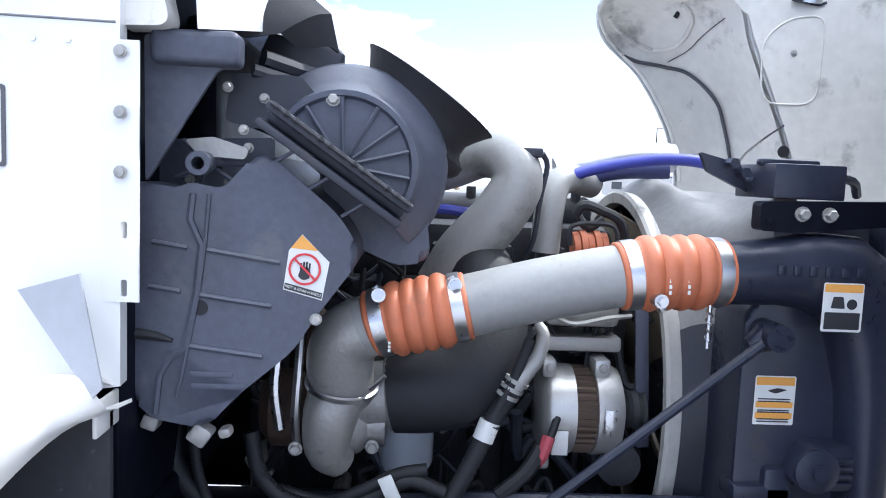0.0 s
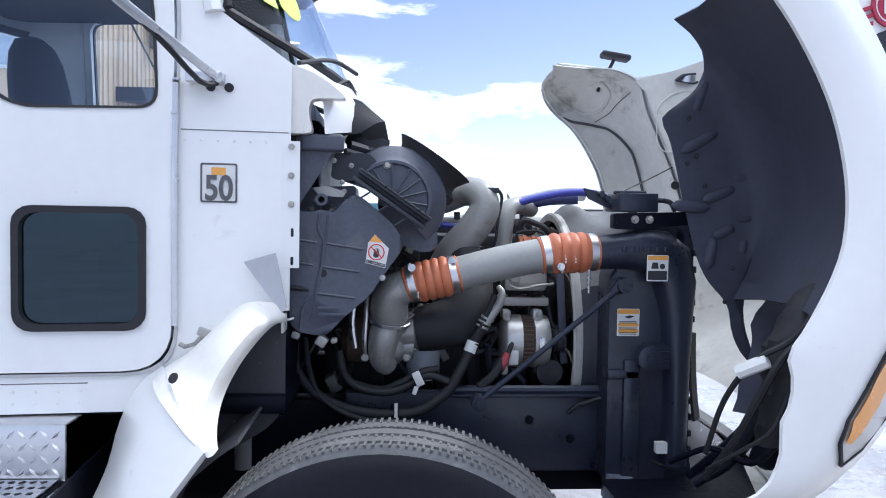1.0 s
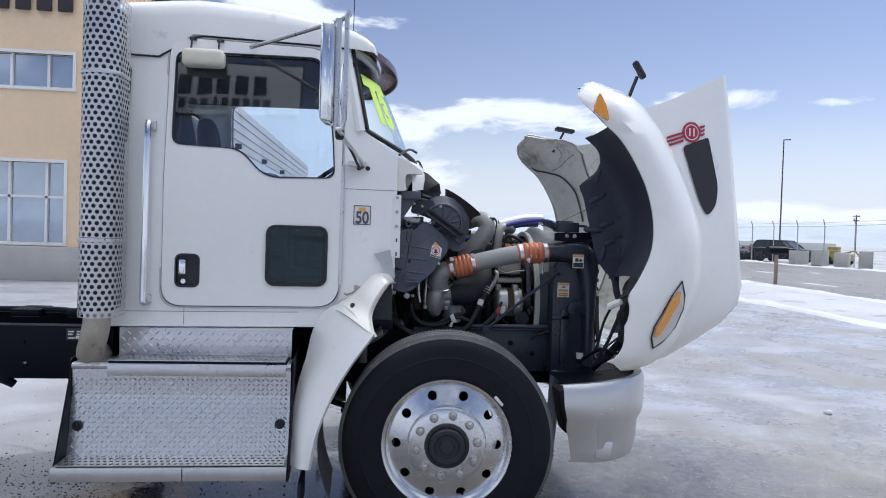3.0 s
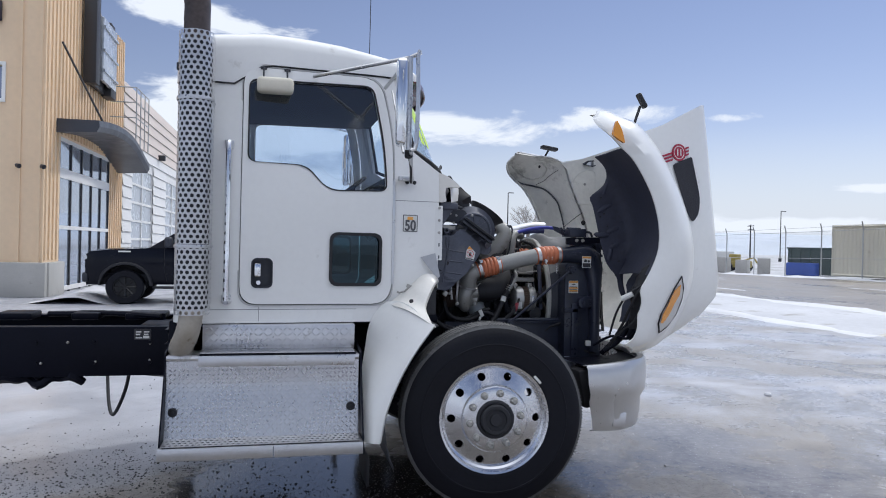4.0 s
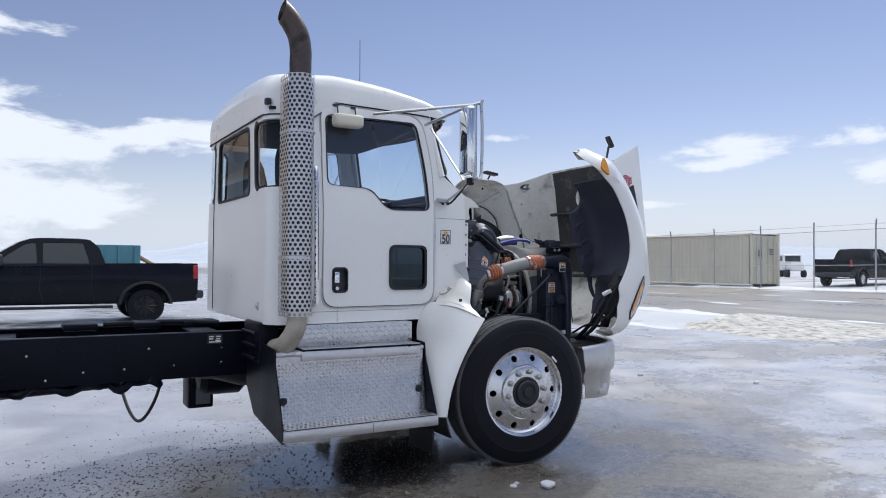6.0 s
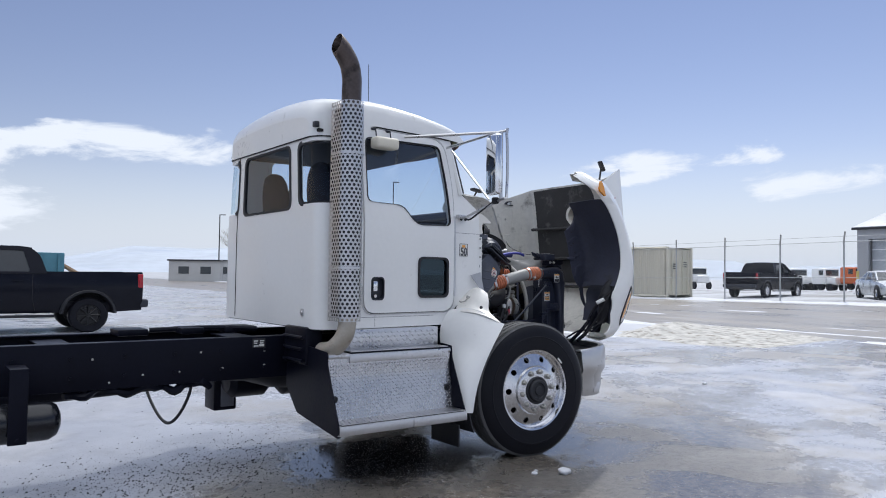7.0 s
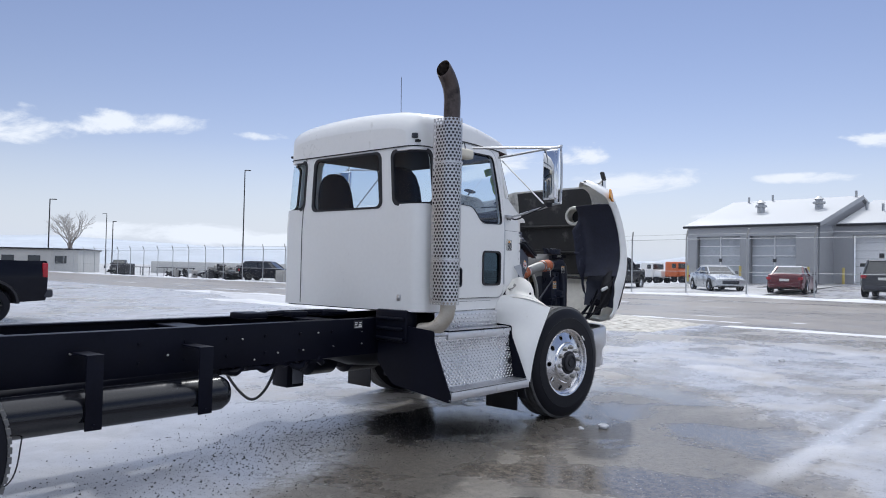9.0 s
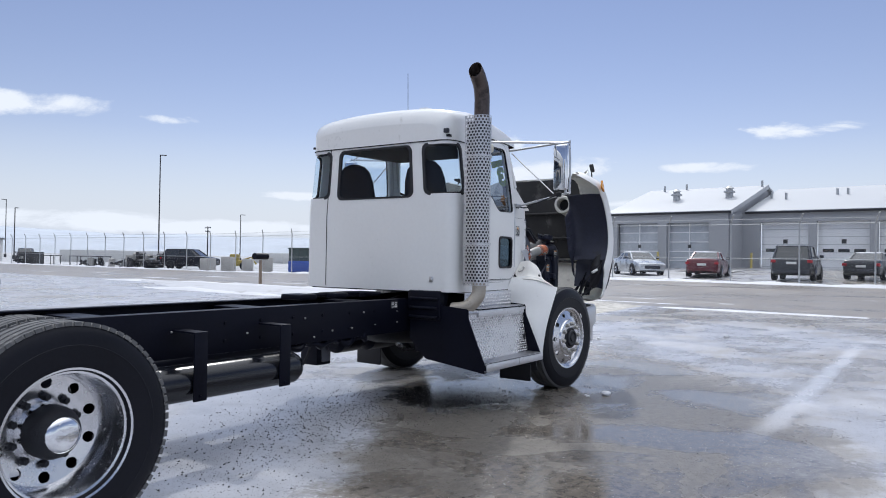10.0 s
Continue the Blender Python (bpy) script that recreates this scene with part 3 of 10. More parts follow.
# price stickers on the glass
bm = bmesh.new()
sheet(bm, [(-0.94, 0.61), (-0.58, 0.61), (-0.58, 0.73), (-0.94, 0.73)], (), lambda u, v: screen(u, v, 0.006), [-0.8, -0.7, -0.62])
part("sticker_band", bm, lime, label="lime sticker on the windscreen")
for k, (ch, a) in enumerate((("1", -0.85), ("3", -0.72))):
    p, q = screen(a, 0.40, 0.008), screen(a + 0.03, 0.40, 0.008)
    ex = (q - p).normalized()
    ez = (screen(a, 0.6) - screen(a, 0.3)).normalized()
    en = ex.cross(ez).normalized()
    m = Matrix((ex, ez, en)).transposed().to_4x4()
    m.translation = p
    words("sticker_number", ch, 0.25, m, lime, truck, bold=0.018)["label"] = "lime sticker numeral"

# cowl in front of the screen, firewall, floor
bm = bmesh.new()
prof = [(-0.30, 1.915), (-0.24, 1.925), (-0.17, 1.90), (-0.13, 1.85), (-0.125, 1.77)]
loft(bm, [[Vector((x + 0.10 * (1 - (y / 0.73) ** 2) - (0.05 if abs(y) > 0.70 else 0), y, z - 0.03 * (abs(y) / 0.73) ** 6)) for x, z in prof] for y in np.linspace(-0.735, 0.735, 17)])
part("cowl_panel", bm, white, label="white cowl below the windscreen", sharp=60)
bm = bmesh.new()
end = rounded([(-0.31, 1.735), (-0.205, 1.738), (-0.218, 1.79), (-0.213, 1.828), (-0.16, 1.83), (-0.115, 1.83), (-0.165, 1.872), (-0.215, 1.90), (-0.26, 1.915), (-0.31, 1.915)], [0, 0.02, 0.03, 0.02, 0, 0.02, 0.03, 0.03, 0, 0])
prism(bm, end, lambda u, v, d: (u, -0.752 + d, v), 0.05)
part("cowl_end", bm, cap_white, cab_shell, sharp=50)
bm = bmesh.new()
box(bm, (-0.285, 0, 1.45), (0.03, 1.5, 0.92), 0.004)
box(bm, (-0.24, 0, 1.50), (0.06, 1.0, 0.62), 0.02)
part("firewall", bm, black_paint, label="black firewall")
bm = bmesh.new()
box(bm, (-1.0, 0, 1.035), (1.48, 1.62, 0.05), 0.01)
part("cab_floor", bm, black_paint)
# quarter seam where the cowl meets the hood: the pierced strip
bm = bmesh.new()
sheet(bm, [(-0.284, 1.386), (-0.236, 1.386), (-0.236, 1.714), (-0.284, 1.714)],
      [rrect(-0.2585, 1.393, -0.2505, 1.415, 0.003, 2), rrect(-0.2585, 1.467, -0.2505, 1.489, 0.003, 2)], lambda u, v: (u, -0.775, v), thick=0.004)
strip = part("hood_seal_strip", bm, white, label="white pierced metal strip")
for z in (1.551, 1.625, 1.699):
    bm = bmesh.new()
    lathe(bm, [(0.0085, 0.0), (0.0085, 0.002), (0.006, 0.002), (0.006, 0.006), (0.0, 0.007)], Matrix.Translation((-0.257, -0.779, z)) @ rot(90, 0, 0).to_4x4(), 10)
    part("bolt", bm, cast_metal, strip)
# thin grey triangular plate at the foot of the cowl
bm = bmesh.new()
prism(bm, [(-0.372, 1.402), (-0.288, 1.428), (-0.258, 1.29), (-0.272, 1.275)], lambda u, v, d: (u, -0.800 - 0.25 * max(0, u + 0.372) - d, v), 0.004)
part("cowl_flap", bm, surf("flat_grey", (0.42, 0.43, 0.46), 0.6, var=0.08), label="thin grey triangular plate")

# 50 decal
bm = bmesh.new()
o = rrect(-0.482, 1.552, -0.392, 1.652, 0.004, 2)
i = rrect(-0.4775, 1.5565, -0.3965, 1.6475, 0.003, 2)
decal_grey = surf("faded_black_print", (0.10, 0.10, 0.11), 0.6, var=0.15, scale=30, fine=200, bump=0.02)
ring(bm, o, i, lambda u, z, d: cab(u, z, 0.0025 - d), 0.002)
part("decal_border", bm, decal_grey, cab_shell)
bm = bmesh.new()
sheet(bm, i, (), lambda u, z: cab(u, z, 0.0018))
part("decal", bm, label_white, cab_shell, "white square speed decal")
bm = bmesh.new()
sheet(bm, rrect(-0.455, 1.622, -0.420, 1.641, 0.002, 2), (), lambda u, z: cab(u, z, 0.003))
part("decal_patch", bm, label_orange, cab_shell)
dm = Matrix.Translation(cab(-0.437, 1.586, 0.0045)) @ rot(90, 0, 5.7).to_4x4()
words("decal_number", "50", 0.088, dm, decal_grey, cab_shell, squeeze=0.80, bold=0.0022)

# antenna and roof vent
bm = bmesh.new()
tube(bm, [(-0.53, 0.56, 2.58), (-0.525, 0.58, 3.38)], 0.003, 5)
tube(bm, [(-0.53, 0.56, 2.57), (-0.53, 0.56, 2.64)], 0.012, 8)
part("antenna", bm, rubber)
bm = bmesh.new()
lathe(bm, [(0.075, 0), (0.075, 0.02), (0.06, 0.035), (0.0, 0.037)], Matrix.Translation((-1.25, -0.2, 2.735)), 20)
part("roof_vent", bm, white_plastic, label="round white roof vent")
bm = bmesh.new()
p = cab(u_back(-0.665), 1.13, 0.004)
box(bm, p, (0.008, 0.04, 0.05), 0.003)
lathe(bm, [(0.012, 0), (0.012, 0.012), (0.0, 0.014)], Matrix.Translation(p) @ rot(0, -90, 0).to_4x4(), 10)
part("tie_down", bm, satin_steel, cab_shell)
bm = bmesh.new()
box(bm, cab(CAB_X - 0.12, 2.43, 0.02), (0.035, 0.045, 0.04), 0.006)
part("stack_bracket", bm, black_plastic)

# grab handle
bm = bmesh.new()
hp = [cab(-1.475, 1.16, 0.0), cab(-1.475, 1.16, 0.045), cab(-1.475, 1.21, 0.06), cab(-1.475, 1.93, 0.065), cab(-1.475, 2.00, 0.05), cab(-1.475, 2.00, 0.0)]
tube(bm, hp, 0.016, 10, smooth=4)
part("grab_handle", bm, chrome, label="long chrome grab handle")
for z in (1.155, 2.005):
    bm = bmesh.new()
    box(bm, cab(-1.475, z, 0.008), (0.05, 0.02, 0.05), 0.006)
    part("handle_foot", bm, satin_steel)

# side mirrors on tube brackets
for s in (-1, 1):
    bm = bmesh.new()
    box(bm, (-0.60, s * 1.34, 2.205), (0.055, 0.15, 0.44), 0.02, rot(0, 0, s * 8), seg=3)
    mir = part("side_mirror", bm, chrome, label="tall chrome side mirror")
    bm = bmesh.new()
    box(bm, (-0.629, s * 1.34, 2.205), (0.004, 0.125, 0.40), 0.0015, rot(0, 0, s * 8))
    part("mirror_glass", bm, mirror_glass, mir, "mirror glass")
    bm = bmesh.new()
    r = 0.011
    tube(bm, [(-1.02, s * 0.80, 2.43), (-0.56, s * 1.33, 2.445), (-0.53, s * 1.395, 2.43), (-0.53, s * 1.40, 2.0), (-0.55, s * 1.36, 1.955), (-0.44, s * 0.83, 1.865)], r, 8, smooth=3)
    tube(bm, [(-0.60, s * 0.77, 2.40), (-0.56, s * 1.30, 2.445)], r, 8)
    tube(bm, [(-0.56, s * 0.78, 2.38), (-0.57, s * 1.25, 1.96)], 0.007, 6)
    tube(bm, [(-0.565, s * 1.375, 2.44), (-0.565, s * 1.375, 1.96)], 0.014, 8)
    box(bm, (-0.47, s * 0.80, 1.865), (0.09, 0.05, 0.03), 0.006)
    part("mirror_arm", bm, satin_steel, mir)
    bm = bmesh.new()
    box(bm, (-0.55, s * 1.30, 1.95), (0.04, 0.05, 0.05), 0.012)
    tube(bm, [(-0.56, s * 1.33, 1.96), (-0.50, s * 1.1, 1.90), (-0.46, s * 0.9, 1.84), (-0.44, s * 0.81, 1.85)], 0.007, 6, smooth=3)
    part("mirror_cable", bm, rubber, mir)
    for dx in (0, 0.05):
        bm = bmesh.new()
        lathe(bm, [(0.012, 0), (0.012, 0.004), (0, 0.004)], Matrix.Translation(cab(-0.46 + dx * 0.9, 1.845, 0.001) if s < 0 else Vector((-0.46 + dx, 0.775, 1.845))) @ rot(-90 * s, 0, 0).to_4x4(), 10)
        part("cowl_hole", bm, rubber, mir)

# cab inside: dash, seats, wheel
bm = bmesh.new()
box(bm, (-0.42, 0, 1.80), (0.28, 1.46, 0.22), 0.05)
box(bm, (-0.36, 0, 1.45), (0.14, 1.46, 0.6), 0.03)
part("dashboard", bm, interior, label="dark dashboard")
for y in (-0.36, 0.50):
    bm = bmesh.new()
    box(bm, (-1.12, y, 1.48), (0.5, 0.48, 0.16), 0.05, seg=3)
    box(bm, (-1.12, y, 1.24), (0.34, 0.34, 0.36), 0.04)
    rows = []
    for z, w, d in ((1.50, 0.23, 0.07), (1.70, 0.245, 0.075), (1.90, 0.24, 0.07), (2.05, 0.225, 0.065), (2.15, 0.19, 0.06), (2.21, 0.13, 0.05), (2.235, 0.05, 0.03)):
        rows.append([V(-1.40 - 0.12 * (z - 1.5) + d * math.cos(t), y + w * math.copysign(abs(math.sin(t)) ** 0.7, math.sin(t)), z) for t in np.linspace(0, 2 * math.pi, 21)[:-1]])
    loft(bm, rows, closed=True, caps=True)
    part("seat", bm, interior, label="dark high-backed cab seat")
bm = bmesh.new()
m = Matrix.Translation((-0.74, 0.42, 1.83)) @ rot(0, -38, 0).to_4x4()
tube(bm, [m @ Vector((0.225 * math.cos(a), 0.225 * math.sin(a), 0)) for a in np.linspace(0, 2 * math.pi, 33)], 0.014, 8, caps=False)
for a in (0.5, 2.6, 4.7):
    cyl(bm, m @ Vector((0, 0, -0.03)), m @ Vector((0.22 * math.cos(a), 0.22 * math.sin(a), 0)), 0.011, 6)
cyl(bm, m @ Vector((0, 0, 0)), m @ Vector((0.0, 0, -0.4)), 0.035, 10)
part("steering_wheel", bm, interior, label="dark steering wheel")

# quarter fender below the cowl: a narrow cap along the cab and a long leaf hung from it
inner = spline([(-0.268, -0.772, 1.275), (-0.355, -0.785, 1.282), (-0.415, -0.790, 1.238), (-0.485, -0.800, 1.180), (-0.545, -0.850, 1.140), (-0.555, -0.93, 1.120)], 5)
outer = spline([(-0.268, -0.82, 1.268), (-0.310, -0.93, 1.262), (-0.362, -1.01, 1.198), (-0.396, -1.06, 1.125), (-0.392, -1.15, 1.070), (-0.380, -1.195, 1.036)], 5)
bm = bmesh.new()
rows = []
for a, b in zip(resample(inner, 26), resample(outer, 26)):
    a, b = Vector(a), Vector(b)
    row = []
    for t in np.linspace(0, 1, 8):
        p = a.lerp(b, t)
        p += V(-0.02, -0.02, 0.025) * math.sin(math.pi * t)
        row.append(p)
    row += [b + V(0.004, 0.006, -0.008), b + V(0.010, 0.03, -0.012), b + V(0.018, 0.06, -0.012)]
    rows.append(row)
fs = loft(bm, rows)
thicken(bm, fs, -0.005)
fender = part("quarter_fender", bm, cap_white, label="white quarter fender with a long hanging leaf", sharp=50)
inner = spline([(-0.575, -0.805, 1.13), (-0.63, -0.812, 1.08), (-0.672, -0.815, 0.99), (-0.693, -0.85, 0.88), (-0.728, -0.965, 0.744), (-0.741, -1.07, 0.585), (-0.737, -1.15, 0.41)], 6)
outer = spline([(-0.372, -1.208, 1.040), (-0.485, -1.212, 0.88), (-0.565, -1.205, 0.73), (-0.625, -1.20, 0.57), (-0.656, -1.195, 0.405)], 6)
bm = bmesh.new()
rows = []
for k, (a, b) in enumerate(zip(resample(inner, 26), resample(outer, 26))):
    a, b = Vector(a), Vector(b)
    row = []
    for t in np.linspace(0, 1, 10):
        p = a.lerp(b, t)
        p.y -= 0.050 * (1 - 0.025 * k) * math.sin(math.pi * t) ** 1.3
        p.z += 0.045 * math.sin(math.pi * min(t * 1.25, 1)) * math.exp(-k / 4)
        row.append(p)
    row += [b + V(0.008, 0.012, 0.002), b + V(0.010, 0.05, 0.004)]
    rows.append(row)
rows.insert(0, [p + V(0.008, 0.012, -0.014) for p in rows[0]])
fs = loft(bm, rows)
thicken(bm, fs, -0.005)
part("fender_leaf", bm, white, fender, sharp=50)
bm = bmesh.new()
lathe(bm, [(0.0, 0.003), (0.012, 0.003), (0.013, 0.0)], Matrix.Translation((-0.472, -1.06, 1.160)) @ rot(60, 0, -30).to_4x4(), 9)
part("bolt_hole", bm, rubber, fender)
bm = bmesh.new()
box(bm, (-0.271, -0.79, 1.245), (0.006, 0.07, 0.045), 0.002)
part("end_flange", bm, cap_white, fender)
bm = bmesh.new()
box(bm, (-0.452, -0.875, 1.232), (0.032, 0.012, 0.022), 0.004, rot(0, 20, 0))
tube(bm, [(-0.455, -0.876, 1.225), (-0.475, -0.868, 1.203), (-0.505, -0.85, 1.192), (-0.518, -0.85, 1.200)], 0.006, 6)
part("hood_latch_catch", bm, cast_metal, fender)
bm = bmesh.new()
cyl(bm, (-0.41, -0.60, 0.80), (-0.41, -0.60, 0.885), 0.024, 12)
part("spring_pin", bm, grey_pipe, label="grey spring pin")
# dark inner guard behind the front wheel
bm = bmesh.new()
rows = []
for a in np.linspace(78, 205, 24):
    c, s = math.cos(radians(a)), math.sin(radians(a))
    if a < 118:
        continue
    rows.append([Vector((0.01 + 0.63 * c, y, 0.5 + 0.63 * s)) for y in (-1.10, -0.95, -0.8, -0.66)])
fs = loft(bm, rows)
thicken(bm, fs, 0.008)
prism(bm, rounded([(-0.268, 1.25), (-0.268, 1.02), (-0.31, 0.968), (-0.40, 0.915), (-0.56, 0.85), (-0.60, 0.95), (-0.52, 1.10), (-0.42, 1.21), (-0.33, 1.26)], [0.005, 0.05, 0.03, 0.02, 0.02, 0.03, 0.03, 0.03, 0.02]), lambda u, v, d: (u, -0.785 + d, v), 0.01)
part("splash_guard", bm, surf("speckled_guard", (0.045, 0.046, 0.054), 0.55, var=0.3, scale=4, fine=70, bump=0.2, dirt=(0.24, 0.22, 0.19), amount=0.06, dirt_scale=45), label="black splash guard speckled with mud")


# wheels
TO_Y = rot(90, 0, 0).to_4x4()      # lathe axis z to -y


def tyre_mesh(w, blocks):
    bm = bmesh.new()
    R = 0.508
    h = w / 2
    wall = [(0.288, 0.030), (0.299, 0.012), (0.318, 0.004), (0.324, 0.0045), (0.365, -0.001), (0.398, -0.001), (0.400, -0.0025), (0.406, -0.0025), (0.408, 0.0), (0.435, 0.004), (0.458, 0.010), (0.476, 0.018), (0.490, 0.027), (R - 0.006, 0.036)]
    prof = [(r, -h + d) for r, d in wall]
    for g in (-0.30, -0.1, 0.1, 0.30):
        prof += [(R, g * w - 0.009), (R - 0.012, g * w - 0.006), (R - 0.012, g * w + 0.006), (R, g * w + 0.009)]
    prof += [(r, h - d) for r, d in wall[::-1]]
    lathe(bm, prof, TO_Y, 72)
    if blocks:
        for k in range(72):
            a = 2 * math.pi * k / 72
            for s in (-1, 1):
                box(bm, (0.4985 * math.cos(a), s * (h - 0.027), 0.4985 * math.sin(a)), (0.018, 0.012, 0.030), 0, rot(0, -math.degrees(a), 0))
    else:
        # sipes along the rib edges
        for k in range(180):
            a = 2 * math.pi * k / 180
            for g in (-0.345, -0.27, -0.13, 0.13, 0.27, 0.345):
                box(bm, ((R - 0.0012) * math.cos(a), g * w, (R - 0.0012) * math.sin(a)), (0.004, 0.020, 0.006), 0, rot(0, -math.degrees(a), 0))
    me = bpy.data.meshes.new("tyre")
    bmesh.ops.recalc_face_normals(bm, faces=bm.faces)
    bm.to_mesh(me)
    bm.free()
    me.materials.append(tyre_rubber)
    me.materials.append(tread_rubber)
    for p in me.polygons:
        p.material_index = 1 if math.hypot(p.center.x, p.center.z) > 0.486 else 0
    me.shade_smooth()
    me.set_sharp_from_angle(angle=radians(32))
    return me


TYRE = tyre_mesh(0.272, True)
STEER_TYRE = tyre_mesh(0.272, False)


def disc_with_holes(bm, r0, r1, rh, hole, n, y0, y1, off=0.0):
    """The web of a rim: a ring from r0 to r1 with n round holes, coned from y0 to y1."""
    loops = [circle(rh * math.cos(2 * math.pi * k / n + off), rh * math.sin(2 * math.pi * k / n + off), hole, 10) for k in range(n)]

    def f(u, v):
        r = math.hypot(u, v)
        return (u, y0 + (y1 - y0) * (r - r0) / (r1 - r0), v)
    sheet(bm, circle(0, 0, r1, 60), loops + [circle(0, 0, r0, 60)], f, thick=0.012)


def steer_wheel():
    bm = bmesh.new()
    lathe(bm, [(0.292, 0.128), (0.304, 0.132), (0.308, 0.124), (0.296, 0.108), (0.275, 0.10), (0.268, 0.08), (0.262, -0.10), (0.29, -0.12), (0.304, -0.13)], TO_Y, 64)
    disc_with_holes(bm, 0.185, 0.272, 0.236, 0.0225, 10, -0.128, -0.098, 0.16)
    lathe(bm, [(0.272, 0.099), (0.284, 0.106), (0.292, 0.128)], TO_Y, 64)
    lathe(bm, [(0.186, 0.128), (0.178, 0.142), (0.165, 0.148), (0.10, 0.148), (0.10, 0.10)], TO_Y, 48)
    return bm


def wheel(x, y, steer=True, side=-1):
    # the steered wheels stand turned a little
    turn = Matrix.Translation((x, y, 0.515 if steer else 0.50)) @ (Matrix() if side < 0 else rot(0, 0, 180).to_4x4()) @ rot(0, 0, -5 if steer else 0).to_4x4() @ rot(0, 9 if steer else 24, 0).to_4x4() @ Matrix.Scale(1.025 if steer else 1, 4)
    if steer:
        w = part("wheel", steer_wheel(), rim_metal, label="polished aluminium steer wheel with black tyre")
    else:
        bm = bmesh.new()
        lathe(bm, [(0.296, 0.126), (0.306, 0.130), (0.309, 0.122), (0.296, 0.104), (0.278, 0.098), (0.270, 0.05), (0.262, 0.03), (0.255, -0.02), (0.248, -0.085), (0.262, -0.12)], TO_Y, 64)
        disc_with_holes(bm, 0.125, 0.25, 0.216, 0.0265, 10, 0.105, 0.075, 0.1)
        lathe(bm, [(0.126, -0.105), (0.115, -0.01), (0.105, 0.0)], TO_Y, 40)
        w = part("wheel", bm, rim_metal, label="deep-dish aluminium drive wheel with black tyre")
    w.matrix_basis = turn
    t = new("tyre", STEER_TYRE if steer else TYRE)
    t.parent = w
    bm = bmesh.new()
    if steer:
        lathe(bm, [(0.105, 0.10), (0.105, 0.152), (0.098, 0.158), (0.088, 0.158), (0.084, 0.150), (0.084, 0.170), (0.076, 0.178), (0.060, 0.178), (0.055, 0.168), (0.035, 0.168), (0.030, 0.178), (0.0, 0.178)], TO_Y, 32)
        part("hub", bm, dark_cast, w, "greasy dark hub")
        for k in range(10):
            a = 2 * math.pi * k / 10 + 0.3
            bm = bmesh.new()
            p = V(0.142 * math.cos(a), -0.147, 0.142 * math.sin(a))
            tube(bm, [p, p + V(0, -0.006, 0)], 0.021, 12)
            tube(bm, [p, p + V(0, -0.022, 0), p + V(0, -0.030, 0)], [0.0185, 0.0185, 0.011], 6)
            part("lug_nut", bm, cast_metal, w)
        bm = bmesh.new()
        box(bm, (0.20, -0.135, 0.245), (0.055, 0.006, 0.014), 0.002, rot(0, 38, 0))
        part("balance_weight", bm, label_white, w)
    else:
        lathe(bm, [(0.122, -0.10), (0.120, 0.0), (0.108, 0.03), (0.092, 0.055), (0.080, 0.07)], TO_Y, 32)
        part("hub", bm, dark_cast, w, "black drive hub")
        bm = bmesh.new()
        lathe(bm, [(0.082, 0.055), (0.080, 0.075), (0.070, 0.085), (0.04, 0.092), (0.0, 0.094)], TO_Y, 32)
        part("hub_cap", bm, chrome, w, "mirror-bright chrome hub cap")
        for k in range(10):
            a = 2 * math.pi * k / 10 + 0.1
            bm = bmesh.new()
            p = V(0.152 * math.cos(a), 0.096, 0.152 * math.sin(a))
            tube(bm, [p, p + V(0, -0.024, 0), p + V(0, -0.034, 0)], [0.019, 0.019, 0.012], 6)
            part("lug_nut", bm, dark_cast, w)
    return w


wheel(0.005, -1.04)
wheel(0.005, 1.04, side=1)
for s in (-1, 1):
    wheel(-5.255, s * 1.075, False, s)
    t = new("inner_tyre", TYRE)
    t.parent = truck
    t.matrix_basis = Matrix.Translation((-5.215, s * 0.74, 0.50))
bm = bmesh.new()
cyl(bm, (-5.215, -0.95, 0.5), (-5.215, 0.95, 0.5), 0.075, 16)
lathe(bm, [(0.0, -0.17), (0.12, -0.15), (0.19, -0.08), (0.2, 0.0), (0.19, 0.08), (0.12, 0.15), (0, 0.17)], Matrix.Translation((-5.215, 0, 0.5)), 24)
part("rear_axle", bm, black_paint, label="black drive axle")
bm = bmesh.new()
box(bm, (0.01, 0, 0.44), (0.11, 1.7, 0.12), 0.02)
for s in (-1, 1):
    box(bm, (0.01, s * 0.86, 0.5), (0.10, 0.10, 0.26), 0.03)
    lathe(bm, [(0.10, 0), (0.258, 0.01), (0.258, 0.12), (0.10, 0.13)], Matrix.Translation((0.01, s * 0.9, 0.5)) @ rot(90 * s, 0, 0).to_4x4(), 24)
part("front_axle", bm, black_paint)

# frame rails and cross members
RAIL_END = -7.6


def rail(s):
    bm = bmesh.new()
    y = s * 0.415
    box(bm, ((RAIL_END + 0.95) / 2, y, 0.805), (0.95 - RAIL_END, 0.010, 0.29), 0.002)
    for z in (0.945, 0.665):
        box(bm, ((RAIL_END + 0.95) / 2, y - s * 0.042, z), (0.95 - RAIL_END, 0.085, 0.011), 0.003)
    for x in np.arange(-7.2, -1.9, 0.31):
        for z in (0.74, 0.86):
            if (int(x * 10) + int(z * 100)) % 3:
                cyl(bm, (x, y, z), (x, y + s * 0.016, z), 0.011, 6)
    return part("frame_rail", bm, black_paint, label="black steel frame rail with bolt heads")


